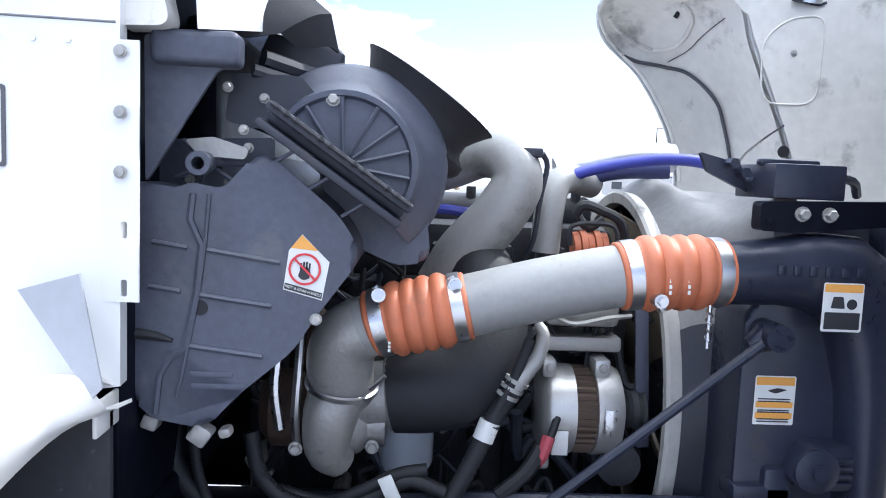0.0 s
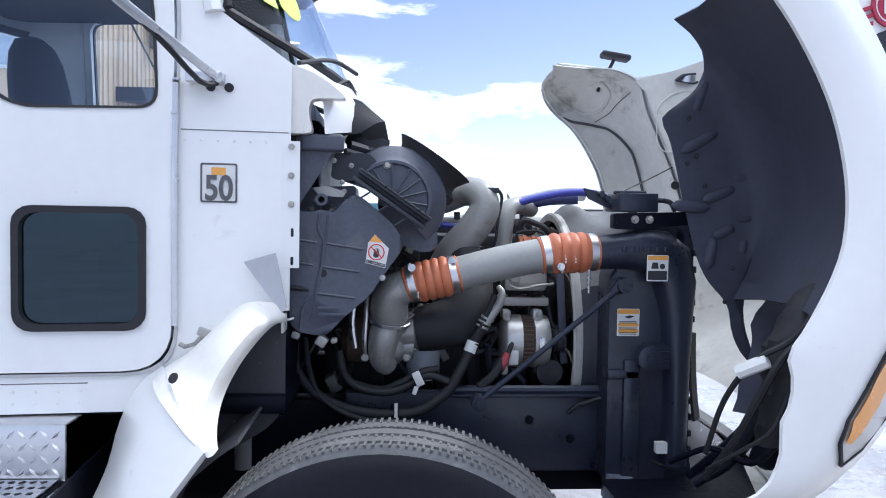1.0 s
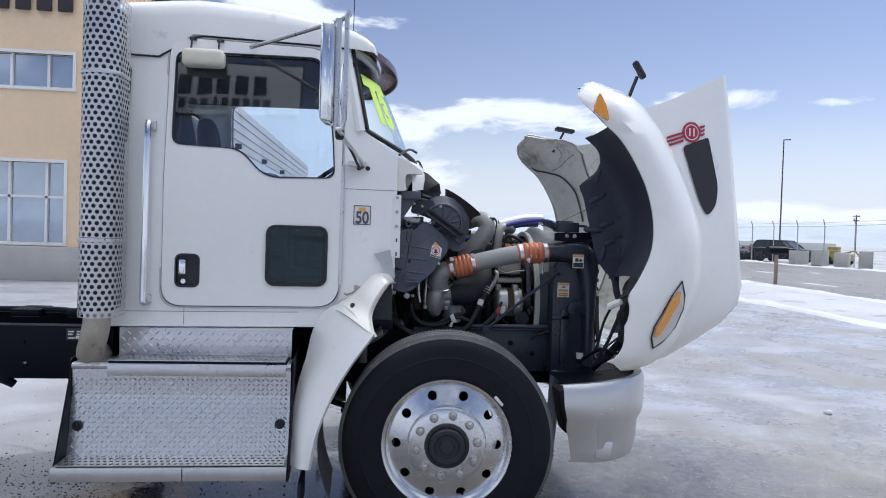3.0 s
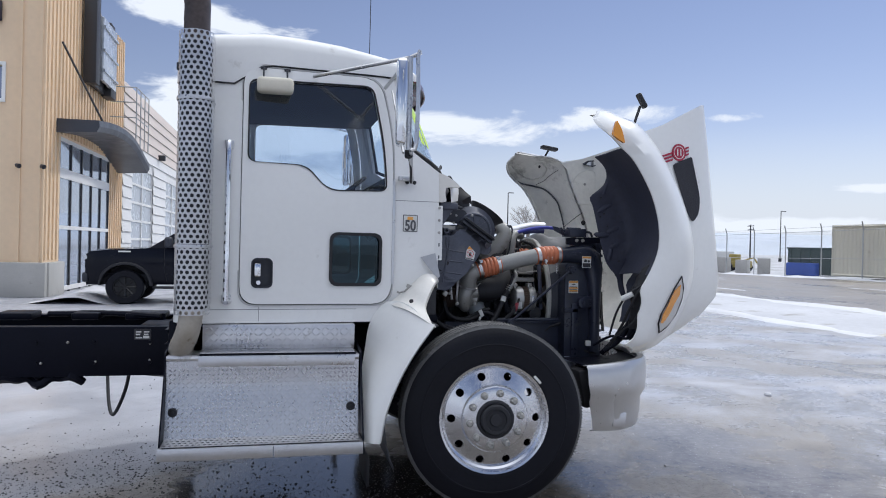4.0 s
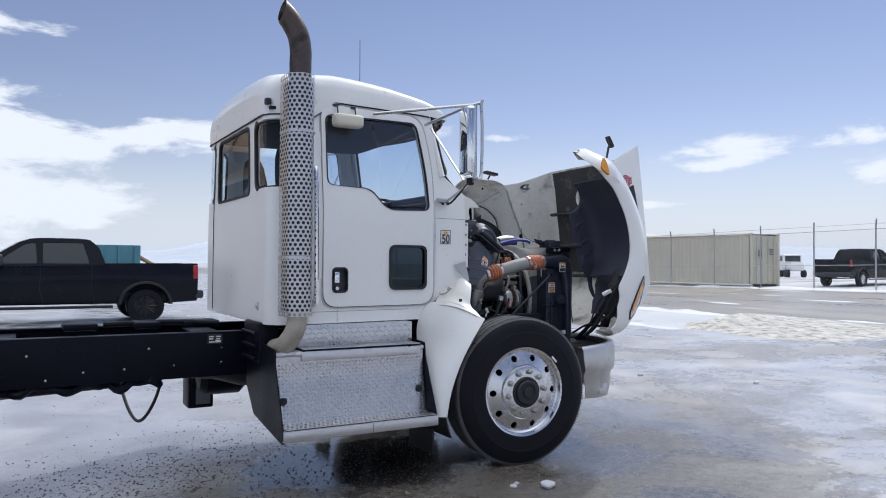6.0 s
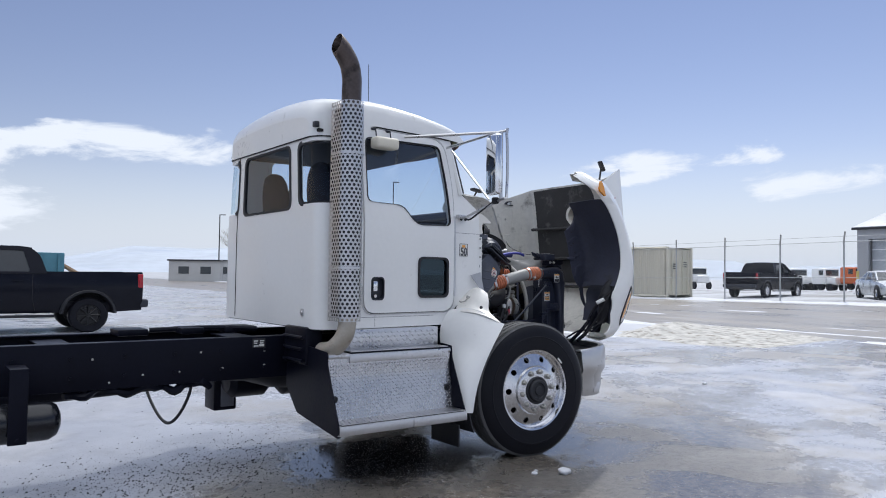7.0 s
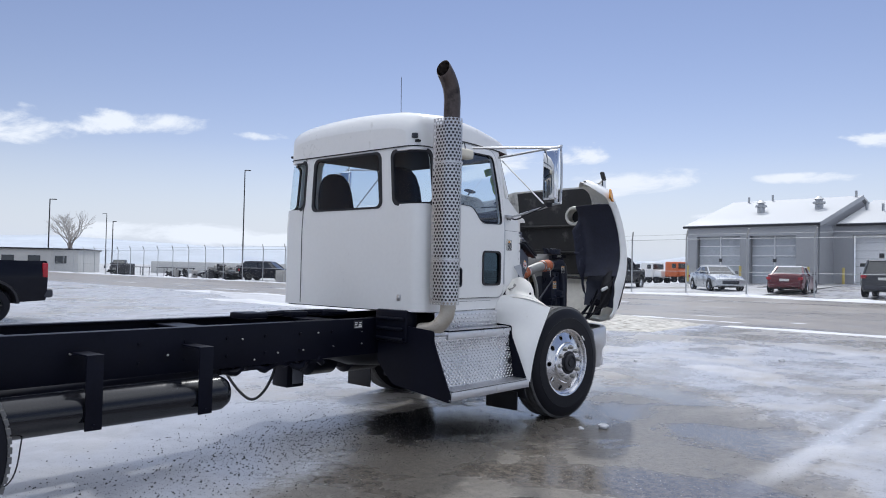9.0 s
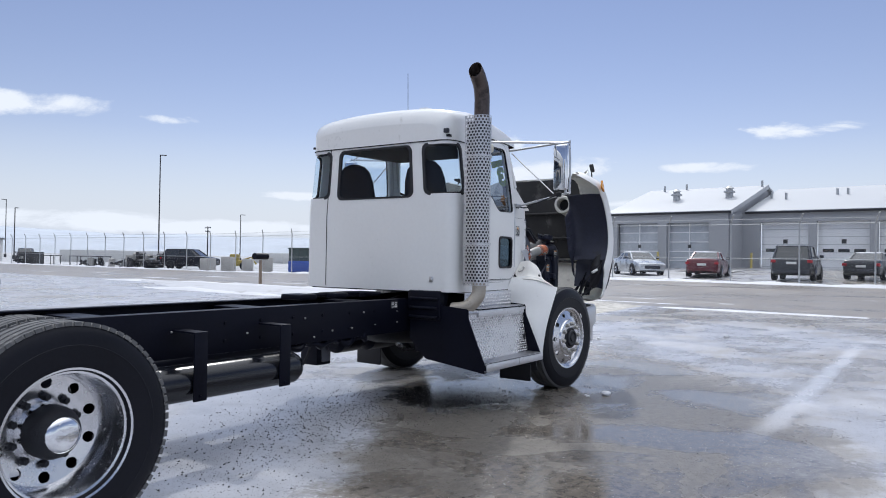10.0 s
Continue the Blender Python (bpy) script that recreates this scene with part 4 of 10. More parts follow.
near_rail = rail(-1)
for x, z in ((-2.75, 0.735), (-2.52, 0.74), (-2.23, 0.745), (-1.93, 0.75), (-1.93, 0.85), (-3.05, 0.85), (-3.6, 0.78), (-4.2, 0.83), (-2.95, 0.70), (-2.38, 0.86)):
    bm = bmesh.new()
    tube(bm, [(x, -0.418, z), (x, -0.428, z), (x, -0.430, z)], [0.008, 0.007, 0.004], 8)
    part("rail_bolt", bm, cast_metal, near_rail)
rail(1)
for x in (-6.4, -4.5, -3.2, -1.95, 0.75):
    bm = bmesh.new()
    box(bm, (x, 0, 0.80), (0.09, 0.80, 0.24), 0.008)
    box(bm, (x, 0, 0.915), (0.19, 0.80, 0.012), 0.004)
    part("cross_member", bm, black_paint)
bm = bmesh.new()
prism(bm, rrect(-2.02, 0.872, -1.925, 0.972 - 0.035, 0.004), lambda u, v, d: (u, -0.4215 - d, v), 0.002)
part("frame_label", bm, label_black, near_rail, "black plate with rows of worn marks")
bm = bmesh.new()
for r, (a, b, z) in enumerate(((-2.01, -1.98, 0.92), (-2.01, -1.985, 0.905), (-2.01, -1.975, 0.885), (-1.965, -1.935, 0.92), (-1.965, -1.94, 0.905), (-1.97, -1.935, 0.885), (-1.97, -1.935, 0.893))):
    box(bm, ((a + b) / 2, -0.4245, z), (b - a, 0.002, 0.008))
part("frame_label_mark", bm, label_white, near_rail)

# air tank on straps
bm = bmesh.new()
m = Matrix.Translation((-4.95, -0.535, 0.525)) @ rot(0, 90, 0).to_4x4()
lathe(bm, [(0.0, 0), (0.05, 0.004), (0.09, 0.025), (0.112, 0.06), (0.114, 0.09), (0.114, 1.62), (0.112, 1.65), (0.09, 1.69), (0.05, 1.71), (0.0, 1.715)], m, 32)
tank = part("air_tank", bm, black_gloss, label="long black air tank slung on straps")
for x in (-3.47, -4.16):
    bm = bmesh.new()
    box(bm, (x, -0.660, 0.635), (0.095, 0.012, 0.42), 0.003)
    box(bm, (x, -0.55, 0.84), (0.095, 0.22, 0.012), 0.003)
    cyl(bm, (x, -0.66, 0.45), (x, -0.675, 0.45), 0.012, 6)
    part("tank_strap", bm, black_paint, tank)
bm = bmesh.new()
tube(bm, [(-2.42, 0.85, 0.62), (-2.40, 0.80, 0.45), (-2.36, 0.65, 0.29), (-2.31, 0.52, 0.222), (-2.25, 0.43, 0.30), (-2.19, 0.38, 0.47), (-2.17, 0.38, 0.66)], 0.012, 8, smooth=6)
part("tank_hose", bm, rubber, tank, "looping black hose")
bm = bmesh.new()
tube(bm, [(-4.72, -0.6, 0.42), (-4.70, -0.66, 0.27), (-4.62, -0.68, 0.21), (-4.55, -0.66, 0.27), (-4.5, -0.6, 0.44)], 0.004, 6, smooth=5)
part("drain_cord", bm, rubber, tank)
# boxes and lumps under the frame
bm = bmesh.new()
box(bm, (-1.86, 0.62, 0.45), (0.19, 0.22, 0.34), 0.012)
box(bm, (-1.86, 0.50, 0.68), (0.12, 0.16, 0.10), 0.01)
part("valve_box", bm, black_paint, label="black valve box below the frame")
bm = bmesh.new()
box(bm, (-1.845, 0.504, 0.40), (0.11, 0.01, 0.18), 0.004)
part("valve_cover", bm, surf("grey_cover", (0.16, 0.165, 0.19), 0.5, var=0.1), label="grey cover plate")
bm = bmesh.new()
rows = []
for k, (x, w, h, z) in enumerate(((-2.45, 0.12, 0.05, 0.66), (-2.3, 0.14, 0.07, 0.67), (-2.1, 0.16, 0.09, 0.69), (-1.9, 0.2, 0.12, 0.70), (-1.7, 0.26, 0.18, 0.70), (-1.1, 0.30, 0.26, 0.72), (-0.5, 0.32, 0.3, 0.75))):
    rows.append([Vector((x, w * math.cos(a), z + h * math.sin(a))) for a in np.linspace(0, 2 * math.pi, 17)[:-1]])
loft(bm, rows, closed=True, caps=True)
part("gearbox", bm, dark_cast, label="black gearbox under the cab")
for x0, x1, r in ((-1.93, -1.56, 0.145), (-1.50, -1.02, 0.155)):
    bm = bmesh.new()
    lathe(bm, [(0.0, 0.0), (r * 0.7, 0.015), (r, 0.06), (r, x1 - x0 - 0.06), (r * 0.7, x1 - x0 - 0.015), (0.0, x1 - x0)], Matrix.Translation((x0, 0.36, 0.55)) @ rot(0, 90, 0).to_4x4(), 24)
    part("air_reservoir", bm, black_paint, label="black air reservoir below the frame")
bm = bmesh.new()
cyl(bm, (-5.1, 0, 0.52), (-2.5, 0, 0.62), 0.055, 14)
part("drive_shaft", bm, black_paint)
bm = bmesh.new()
tube(bm, [(-3.2 + 0.06 * k, -0.38 + 0.02 * math.sin(k * 2.1), 0.64 - 0.018 * math.sin(k * 1.3) - 0.012 * math.cos(k * 2.9)) for k in range(16)], [0.02 + 0.012 * abs(math.sin(k * 1.9)) for k in range(16)], 7, smooth=3)
part("wrapped_hose", bm, black_paint)
# plates on top of the rails behind the cab
bm = bmesh.new()
for x, l in ((-2.0, 0.24), (-2.35, 0.16), (-2.75, 0.2)):
    box(bm, (x, -0.05, 0.985), (l, 0.22, 0.045), 0.012)
tube(bm, [(-1.9, -0.2, 0.99), (-2.2, -0.1, 1.0), (-2.6, 0.02, 0.985)], 0.018, 8, smooth=4)
part("hose_clamp_plate", bm, black_paint)

tread_plate = surf("diamond_plate_aluminium", (0.57, 0.57, 0.59), 0.27, 0.95, var=0.08, scale=4, fine=45, bump=0.05, rvar=0.06, dirt=(0.36, 0.35, 0.33), amount=0.05, dirt_scale=8)
# step box: diamond-plate face, two treads, black end plates
X0, X1 = -1.757, -0.757


def lugs(bm, u0, u1, v0, v1, f, pitch=0.026, h=0.0062):
    """Raised diamond lugs, alternately leaning left and right."""
    nu, nv = int((u1 - u0) / pitch), int((v1 - v0) / pitch)
    for i in range(nu):
        for j in range(nv):
            cu, cv = u0 + (i + 0.5) * (u1 - u0) / nu, v0 + (j + 0.5) * (v1 - v0) / nv
            a = radians(45 if (i + j) % 2 else 135)
            du, dv = math.cos(a) * pitch * 0.56, math.sin(a) * pitch * 0.56
            wu, wv = -math.sin(a) * pitch * 0.17, math.cos(a) * pitch * 0.17
            q = [bm.verts.new(Vector(f(cu + s * du + t * wu, cv + s * dv + t * wv, 0))) for s, t in ((1, 0), (0, 1), (-1, 0), (0, -1))]
            p = [bm.verts.new(Vector(f(cu + s * du, cv + s * dv, h))) for s in (0.45, -0.45)]
            bm.faces.new((q[0], q[1], p[0]))
            bm.faces.new((p[0], q[1], p[1]))
            bm.faces.new((q[1], q[2], p[1]))
            bm.faces.new((q[2], q[3], p[1]))
            bm.faces.new((p[1], q[3], p[0]))
            bm.faces.new((q[3], q[0], p[0]))


def grip_holes(bm, u0, u1, v0, v1, z, nu, nv):
    """A tread plate with staggered oval holes, their rims turned up."""
    holes = []
    du, dv = (u1 - u0) / nu, (v1 - v0) / nv
    for j in range(nv):
        for i in range(nu - j % 2):
            cu, cv = u0 + (i + 0.5 + 0.5 * (j % 2)) * du, v0 + (j + 0.5) * dv
            holes.append([(cu + du * 0.34 * math.cos(a), cv + dv * 0.27 * math.sin(a)) for a in np.linspace(0, 2 * math.pi, 9)[:-1]])
    sheet(bm, [(u0, v0), (u1, v0), (u1, v1), (u0, v1)], holes, lambda u, v: (u, v, z), thick=0.004)


bm = bmesh.new()
zs = [0.425, 0.50, 0.58, 0.66, 0.712, 0.720, 0.79, 0.865]


def plate_at(z):
    """The face is bent: upright above, leaning outwards below."""
    return -1.043 - 0.055 * max(0, 0.716 - z) / 0.29


rows = [[Vector((x, plate_at(z), z)) for x in np.linspace(X0, X1, 6)] for z in zs]
fs = loft(bm, rows)
thicken(bm, fs, -0.004)
lugs(bm, X0 + 0.01, X1 - 0.01, 0.43, 0.80, lambda u, v, d: (u, plate_at(v) - 0.0045 - d, v), 0.0215, 0.005)
step_box = part("step_box", bm, tread_plate, label="aluminium diamond-plate battery box with steps", sharp=25)
for x, z in ((-1.718, 0.578), (-0.80, 0.588)):
    bm = bmesh.new()
    m = Matrix.Translation((x, -1.072, z)) @ TO_Y
    lathe(bm, [(0.024, 0), (0.024, 0.008), (0.017, 0.010), (0.016, 0.006), (0.008, 0.006), (0.008, 0.016), (0, 0.016)], m, 16)
    part("box_fastener", bm, dark_cast, step_box, "round dark fastener")
# rolled top edge, upper tread and riser
bm = bmesh.new()
box(bm, ((X0 + X1) / 2, -0.96, 0.866), (X1 - X0, 0.19, 0.006), 0.002)
tube(bm, [(X0, -1.044, 0.853), (X1, -1.044, 0.853)], 0.016, 10)
box(bm, (-1.19, -1.055, 0.838), (0.82, 0.012, 0.058), 0.004)
part("upper_tread_nose", bm, aluminium, step_box)
# black plate added below the tread, for the shade in its holes
bm = bmesh.new()
box(bm, (-1.185, -0.985, 0.872), (0.82, 0.15, 0.008), 0.002)
part("tread_base", bm, black_paint, step_box)
bm = bmesh.new()
grip_holes(bm, -1.592, -0.782, -1.058, -0.914, 0.8835, 33, 4)
part("upper_tread", bm, aluminium, step_box, "perforated upper step tread", sharp=25)
bm = bmesh.new()
box(bm, (-1.18, -0.905, 0.945), (0.825, 0.012, 0.135), 0.003)
lugs(bm, -1.585, -0.775, 0.885, 1.005, lambda u, v, d: (u, -0.9112 - d, v))
box(bm, (-1.18, -0.86, 1.012), (0.825, 0.10, 0.006), 0.002)
part("upper_riser", bm, aluminium, step_box, sharp=25)
bm = bmesh.new()
box(bm, ((X0 + X1) / 2, -1.165, 0.432), (X1 - X0 + 0.015, 0.17, 0.008), 0.002)
for a, b in ((X0 - 0.012, -1.21), (-1.205, X1 + 0.008)):
    box(bm, ((a + b) / 2, -1.248, 0.405), (b - a, 0.010, 0.062), 0.003)
    box(bm, ((a + b) / 2, -1.235, 0.376), (b - a, 0.03, 0.006), 0.002)
step = part("lower_step", bm, aluminium, step_box, "perforated lower step", sharp=25)
# the same dark backing, added under the lower tread's holes
bm = bmesh.new()
box(bm, ((X0 + X1) / 2, -1.165, 0.438), (X1 - X0 - 0.02, 0.15, 0.003))
part("tread_base", bm, black_paint, step)
bm = bmesh.new()
grip_holes(bm, X0 + 0.004, X1 - 0.004, -1.245, -1.088, 0.4455, 36, 4)
part("tread_plate", bm, aluminium, step, sharp=25)
for x in (X0 - 0.010, X1 + 0.008):
    bm = bmesh.new()
    lp = rounded([(-0.44, 0.93), (-1.055, 0.885), (-1.06, 0.80), (-1.252, 0.372), (-1.22, 0.355), (-0.62, 0.43), (-0.44, 0.60)], 0.02)
    prism(bm, lp, lambda u, v, d: (x + d, u, v), 0.008)
    part("end_plate", bm, black_paint, step_box, "black steel end plate")
bm = bmesh.new()
for x in (X0 + 0.3, X1 - 0.25):
    box(bm, (x, -0.72, 0.60), (0.06, 0.56, 0.32), 0.01)
box(bm, ((X0 + X1) / 2, -0.72, 0.66), (X1 - X0 - 0.06, 0.5, 0.36), 0.01)
part("battery_tray", bm, black_paint, step_box)
bm = bmesh.new()
box(bm, (-1.72, -0.60, 0.90), (0.13, 0.36, 0.26), 0.02)
for z in (0.80, 0.88, 0.96):
    cyl(bm, (-1.80, -0.46, z), (-1.80, -0.76, z), 0.012, 8)
part("cab_mount", bm, black_paint)
bm = bmesh.new()
box(bm, (-0.70, -0.93, 0.225), (0.015, 0.34, 0.16), 0.004)
part("mud_flap", bm, rubber, label="black mud flap behind the front wheel")
bm = bmesh.new()
box(bm, (-0.70, 0.93, 0.235), (0.015, 0.34, 0.22), 0.004)
part("mud_flap", bm, rubber, label="black mud flap behind the front wheel")

# exhaust stack with pierced shield
bm = bmesh.new()
tube(bm, [(-1.70, -0.86, 0.875), (-1.695, -1.0, 0.90), (-1.655, -1.075, 0.99), (-1.637, -1.083, 1.10), (-1.637, -1.083, 1.3)], 0.060, 20, smooth=6)
stack = part("exhaust_elbow", bm, elbow_steel, label="dull steel exhaust elbow")
bm = bmesh.new()
tube(bm, [(-1.637, -1.083, 1.12), (-1.637, -1.083, 2.5)], 0.076, 20)
# dark box added inside the shield, for the shade seen through its holes
box(bm, (-1.637, -1.03, 1.81), (0.15, 0.10, 1.38), 0.01)
part("muffler", bm, dark_cast, stack)
bm = bmesh.new()
pts = spline([(-1.637, -1.083, 2.45), (-1.637, -1.083, 2.62), (-1.637, -1.083, 2.70), (-1.655, -1.083, 2.79), (-1.70, -1.083, 2.865), (-1.755, -1.083, 2.925)], 5)
rows = []
pv = [Vector(p) for p in pts]
for i, p in enumerate(pv):
    t = (pv[min(i + 1, len(pv) - 1)] - pv[max(i - 1, 0)]).normalized()
    if i > len(pv) - 5:
        t = t.lerp(V(-0.95, 0, 0.1), (i - len(pv) + 5) / 5).normalized()
    sd = V(0, 1, 0)
    up = t.cross(sd).normalized()
    rows.append([p + (sd * math.cos(a) + up * math.sin(a)) * 0.066 for a in np.linspace(0, 2 * math.pi, 25)[:-1]])
fs = loft(bm, rows, closed=True)
thicken(bm, fs, 0.003)
part("exhaust_tip", bm, exhaust_steel, stack, "heat-stained curved exhaust tip")
# black disc across the bore, standing for its dark inside
bm = bmesh.new()
lathe(bm, [(0.0, 0), (0.06, 0.0)], Matrix.Translation((-1.70, -1.083, 2.86)) @ rot(0, -60, 0).to_4x4(), 20)
part("soot", bm, rubber, stack)

LEG = 0.115
SH_R = 0.086
SH_L = 2 * LEG + math.pi * SH_R


def shield_at(s, z):
    """s along the U-shaped section."""
    cx, cy = -1.637, -1.083
    if s < LEG:
        return Vector((cx - SH_R, cy + LEG - s, z))
    if s > LEG + math.pi * SH_R:
        return Vector((cx + SH_R, cy + (s - LEG - math.pi * SH_R), z))
    a = math.pi + (s - LEG) / SH_R
    return Vector((cx + SH_R * math.cos(a), cy + SH_R * math.sin(a), z))


def shield_part(name, z0, z1, pitch, hole):
    bm = bmesh.new()
    nc = int(SH_L / pitch)
    du = SH_L / nc
    nr = int((z1 - z0) / (pitch * 0.87))
    dv = (z1 - z0) / nr
    grid = {}

    def vert(s, z):
        key = (round(s, 5), round(z, 5))
        if key not in grid:
            grid[key] = bm.verts.new(shield_at(min(max(s, 0), SH_L), z))
        return grid[key]
    for j in range(nr):
        shift = 0.5 * du if j % 2 else 0.0
        for i in range(-1, nc):
            a, b = i * du + shift, (i + 1) * du + shift
            a, b = max(a, 0), min(b, SH_L)
            if b - a < 1e-6:
                continue
            z = z0 + j * dv
            mid = (a + b) / 2
            corners = [(a, z), (mid, z), (b, z), (b, z + dv / 2), (b, z + dv), (mid, z + dv), (a, z + dv), (a, z + dv / 2)]
            if b - a < du * 0.9:
                bm.faces.new([vert(*c) for c in corners])
                continue
            cz = z + dv / 2
            hv = [bm.verts.new(shield_at(mid + hole * math.cos(t), cz + hole * math.sin(t))) for t in [math.radians(225 + 45 * k) for k in range(8)]]
            cv = [vert(*c) for c in corners]
            for k in range(8):
                bm.faces.new((cv[k], cv[(k + 1) % 8], hv[(k + 1) % 8], hv[k]))
    return part(name, bm, shield_metal, stack, "pierced bright steel heat shield", sharp=50)


shield_metal = surf("stack_shield_steel", (0.60, 0.60, 0.61), 0.38, 1.0, var=0.12, scale=6, fine=50, bump=0.06, dirt=(0.42, 0.41, 0.4), amount=0.08)
shield_part("stack_shield", 1.088, 1.45, 0.0295, 0.0102)
shield_part("stack_shield", 1.452, 2.545, 0.0295, 0.0102)
for z in (1.44, 2.20):
    bm = bmesh.new()
    tube(bm, [shield_at(s, z) + (shield_at(s, z) - Vector((-1.637, -1.05, z))).normalized() * 0.004 for s in np.linspace(0.02, SH_L - 0.02, 24)], 0.005, 6, flat=2.0)
    part("shield_clamp", bm, satin_steel, stack)

# ---- hood, tilted forward ----
ARCH = [(0.645, 2.285), (0.605, 2.232), (0.628, 2.16), (0.70, 2.08), (0.79, 2.005), (0.872, 1.89), (0.937, 1.76), (0.973, 1.62), (0.976, 1.50), (0.952, 1.41), (0.90, 1.305), (0.862, 1.243), (0.872, 1.19), (0.868, 1.135), (0.85, 1.10), (0.85, 1.02), (0.82, 0.955), (0.77, 0.925)]
EDGE = [(0.665, 2.318), (0.71, 2.325), (0.78, 2.29), (0.90, 2.235), (1.02, 2.115), (1.13, 1.955), (1.21, 1.80), (1.27, 1.635), (1.30, 1.46), (1.29, 1.28), (1.235, 1.12), (1.15, 0.975), (1.03, 0.88), (0.93, 0.865)]
SEAT = [(0.80, 2.27), (0.86, 2.27), (0.95, 2.26), (1.06, 2.20), (1.10, 2.08), (1.16, 1.94), (1.23, 1.79), (1.285, 1.63), (1.315, 1.46), (1.305, 1.28), (1.25, 1.12), (1.17, 0.985), (1.06, 0.89), (0.97, 0.87)]
NS = 46
STRIP = [(8, 0.05), (9.5, 0.3), (11, 1.0), (12.5, 1.4), (15.5, 1.65), (18, 1.6), (22, 1.5)]
FOLD = [(3.5, 0.5), (6, 0.6), (8.5, 0.9), (9.3, 1.5), (8, 2.1), (5.5, 2.3)]
RIM = [(0.5, 0.1), (3, 0.05), (6, 0.08), (9, 0.06), (13, 0.06), (18, 0.08), (24, 0.1)]
LAP = [(10.5, 1.1), (10, 1.8), (8, 2.7)]
arch, edge, seat = (resample(spline(c, 5), NS) for c in (ARCH, EDGE, SEAT))


def fender_row(i, s):
    """One rib of the fender from the wheel arch lip round to the hood side; s: -1 near, 1 far."""
    a, e, c = arch[i], edge[i], seat[i]
    t = i / (NS - 1)
    tip = 0.27 * (1 - min(t / 0.13, 1)) ** 1.5
    ya, yb = -1.205 + tip, tip - 1.245 + 0.05 * max(0, t - 0.75) * 4
    ye, yc = -1.03 + tip * 0.4, -0.79
    pts = [(a[0] - 0.002, ya + 0.010, a[1]), (a[0], ya, a[1])]
    for k in (0.25, 0.5, 0.75):
        w = math.sin(k * math.pi / 2)
        pts.append((a[0] + (e[0] - a[0]) * k, yb + (ye - yb) * (1 - math.cos(k * math.pi / 2)) * 0.8, a[1] + (e[1] - a[1]) * k))
    pts.append((e[0], ye, e[1]))
    pts.append(((e[0] + c[0]) / 2 + 0.01, (ye + yc) / 2, (e[1] + c[1]) / 2))
    pts.append((c[0], yc, c[1]))
    return [Vector((p[0], p[1] * -s, p[2])) for p in pts]


def nose_x(z):
    return np.interp(z, [0.84, 0.95, 1.06, 1.17, 1.28, 1.6, 1.95, 2.25, 2.50], [1.22, 1.41, 1.58, 1.68, 1.70, 1.665, 1.62, 1.585, 1.555])


def seat_x(z):
    return np.interp(z, [0.87, 0.985, 1.12, 1.28, 1.46, 1.63, 1.79, 1.94, 2.08, 2.2, 2.5], [0.99, 1.17, 1.25, 1.305, 1.315, 1.285, 1.23, 1.16, 1.10, 1.06, 1.02])


def top_z(x, y=0.6):
    """The rear edge of the hood, now uppermost, rises towards the crown."""
    return np.interp(x, [1.0, 1.12, 1.54, 1.70], [2.215, 2.25, 2.47, 2.50])


def hood_section(z, off=0.0):
    xs, xn = seat_x(z), nose_x(z)
    if z < 0.95:
        xs = min(xs, xn - 0.06)
    half = [(xs, -0.80 + off), (xs + (xn - xs) * 0.35, -0.775 + off), (xs + (xn - xs) * 0.7, -0.735 + off), (xn - 0.045, -0.705 + off), (xn - 0.010 - off, -0.675 + off * 0.5),
            (xn - off, -0.60), (xn + 0.03 - off, -0.35), (xn + 0.045 - off, 0.0)]
    out = []
    for x, y in half:
        zz = z
        if z > 2.15:
            t = (z - 2.15) / 0.35
            zz = 2.15 + t * (top_z(min(max(x, 1.0), 1.7)) - 2.15)
        out.append(Vector((x, y, zz)))
    return out + [Vector((p.x, -p.y, p.z)) for p in out[-2::-1]]


ZS = [0.86, 0.90, 0.95, 1.0, 1.06, 1.12, 1.17, 1.22, 1.28, 1.4, 1.55, 1.7, 1.85, 2.0, 2.1, 2.15, 2.25, 2.35, 2.5]
bm = bmesh.new()
fs = loft(bm, [hood_section(z) for z in ZS])
for s in (-1, 1):
    fs += loft(bm, [fender_row(i, s) for i in range(NS)])
thicken(bm, fs, 0.007)
hood = part("hood", bm, white, label="white tilting hood with wide wheel fenders", sharp=55)

# inside skin and its stiffening pan
def lining_row(i, s):
    a, e, c = arch[i], edge[i], seat[i]
    tip = 0.27 * (1 - min(i / (NS - 1) / 0.13, 1)) ** 1.5
    return [Vector((x, y * -s, z)) for x, y, z in ((a[0] + 0.012, -1.19 + tip, a[1] + 0.004), (a[0] + (e[0] - a[0]) * 0.5 - 0.01, -1.165 + tip * 0.8, a[1] + (e[1] - a[1]) * 0.5 - 0.012),
                                                   (e[0] - 0.03, -1.0 + tip * 0.4, e[1] - 0.02), (c[0] - 0.02, -0.785, c[1] - 0.01))]


def lining_at(i, k, s=1, out=0.0):
    """A point on the fender lining: rib i, k from 0 at the arch to 3 at the hood side."""
    i0, k0 = int(min(i, NS - 2)), int(min(k, 2.999))
    a, b = lining_row(i0, s), lining_row(i0 + 1, s)
    p = a[k0].lerp(b[k0], i - i0).lerp(a[k0 + 1].lerp(b[k0 + 1], i - i0), k - k0)
    return p + Vector((-0.6, -0.8 * s, 0)) * out


bm = bmesh.new()
loft(bm, [hood_section(z, 0.022) for z in ZS])
for s in (-1, 1):
    loft(bm, [lining_row(i, s) for i in range(NS)])
part("hood_lining", bm, white_worn, hood, "dirty white fibreglass underside", sharp=60)
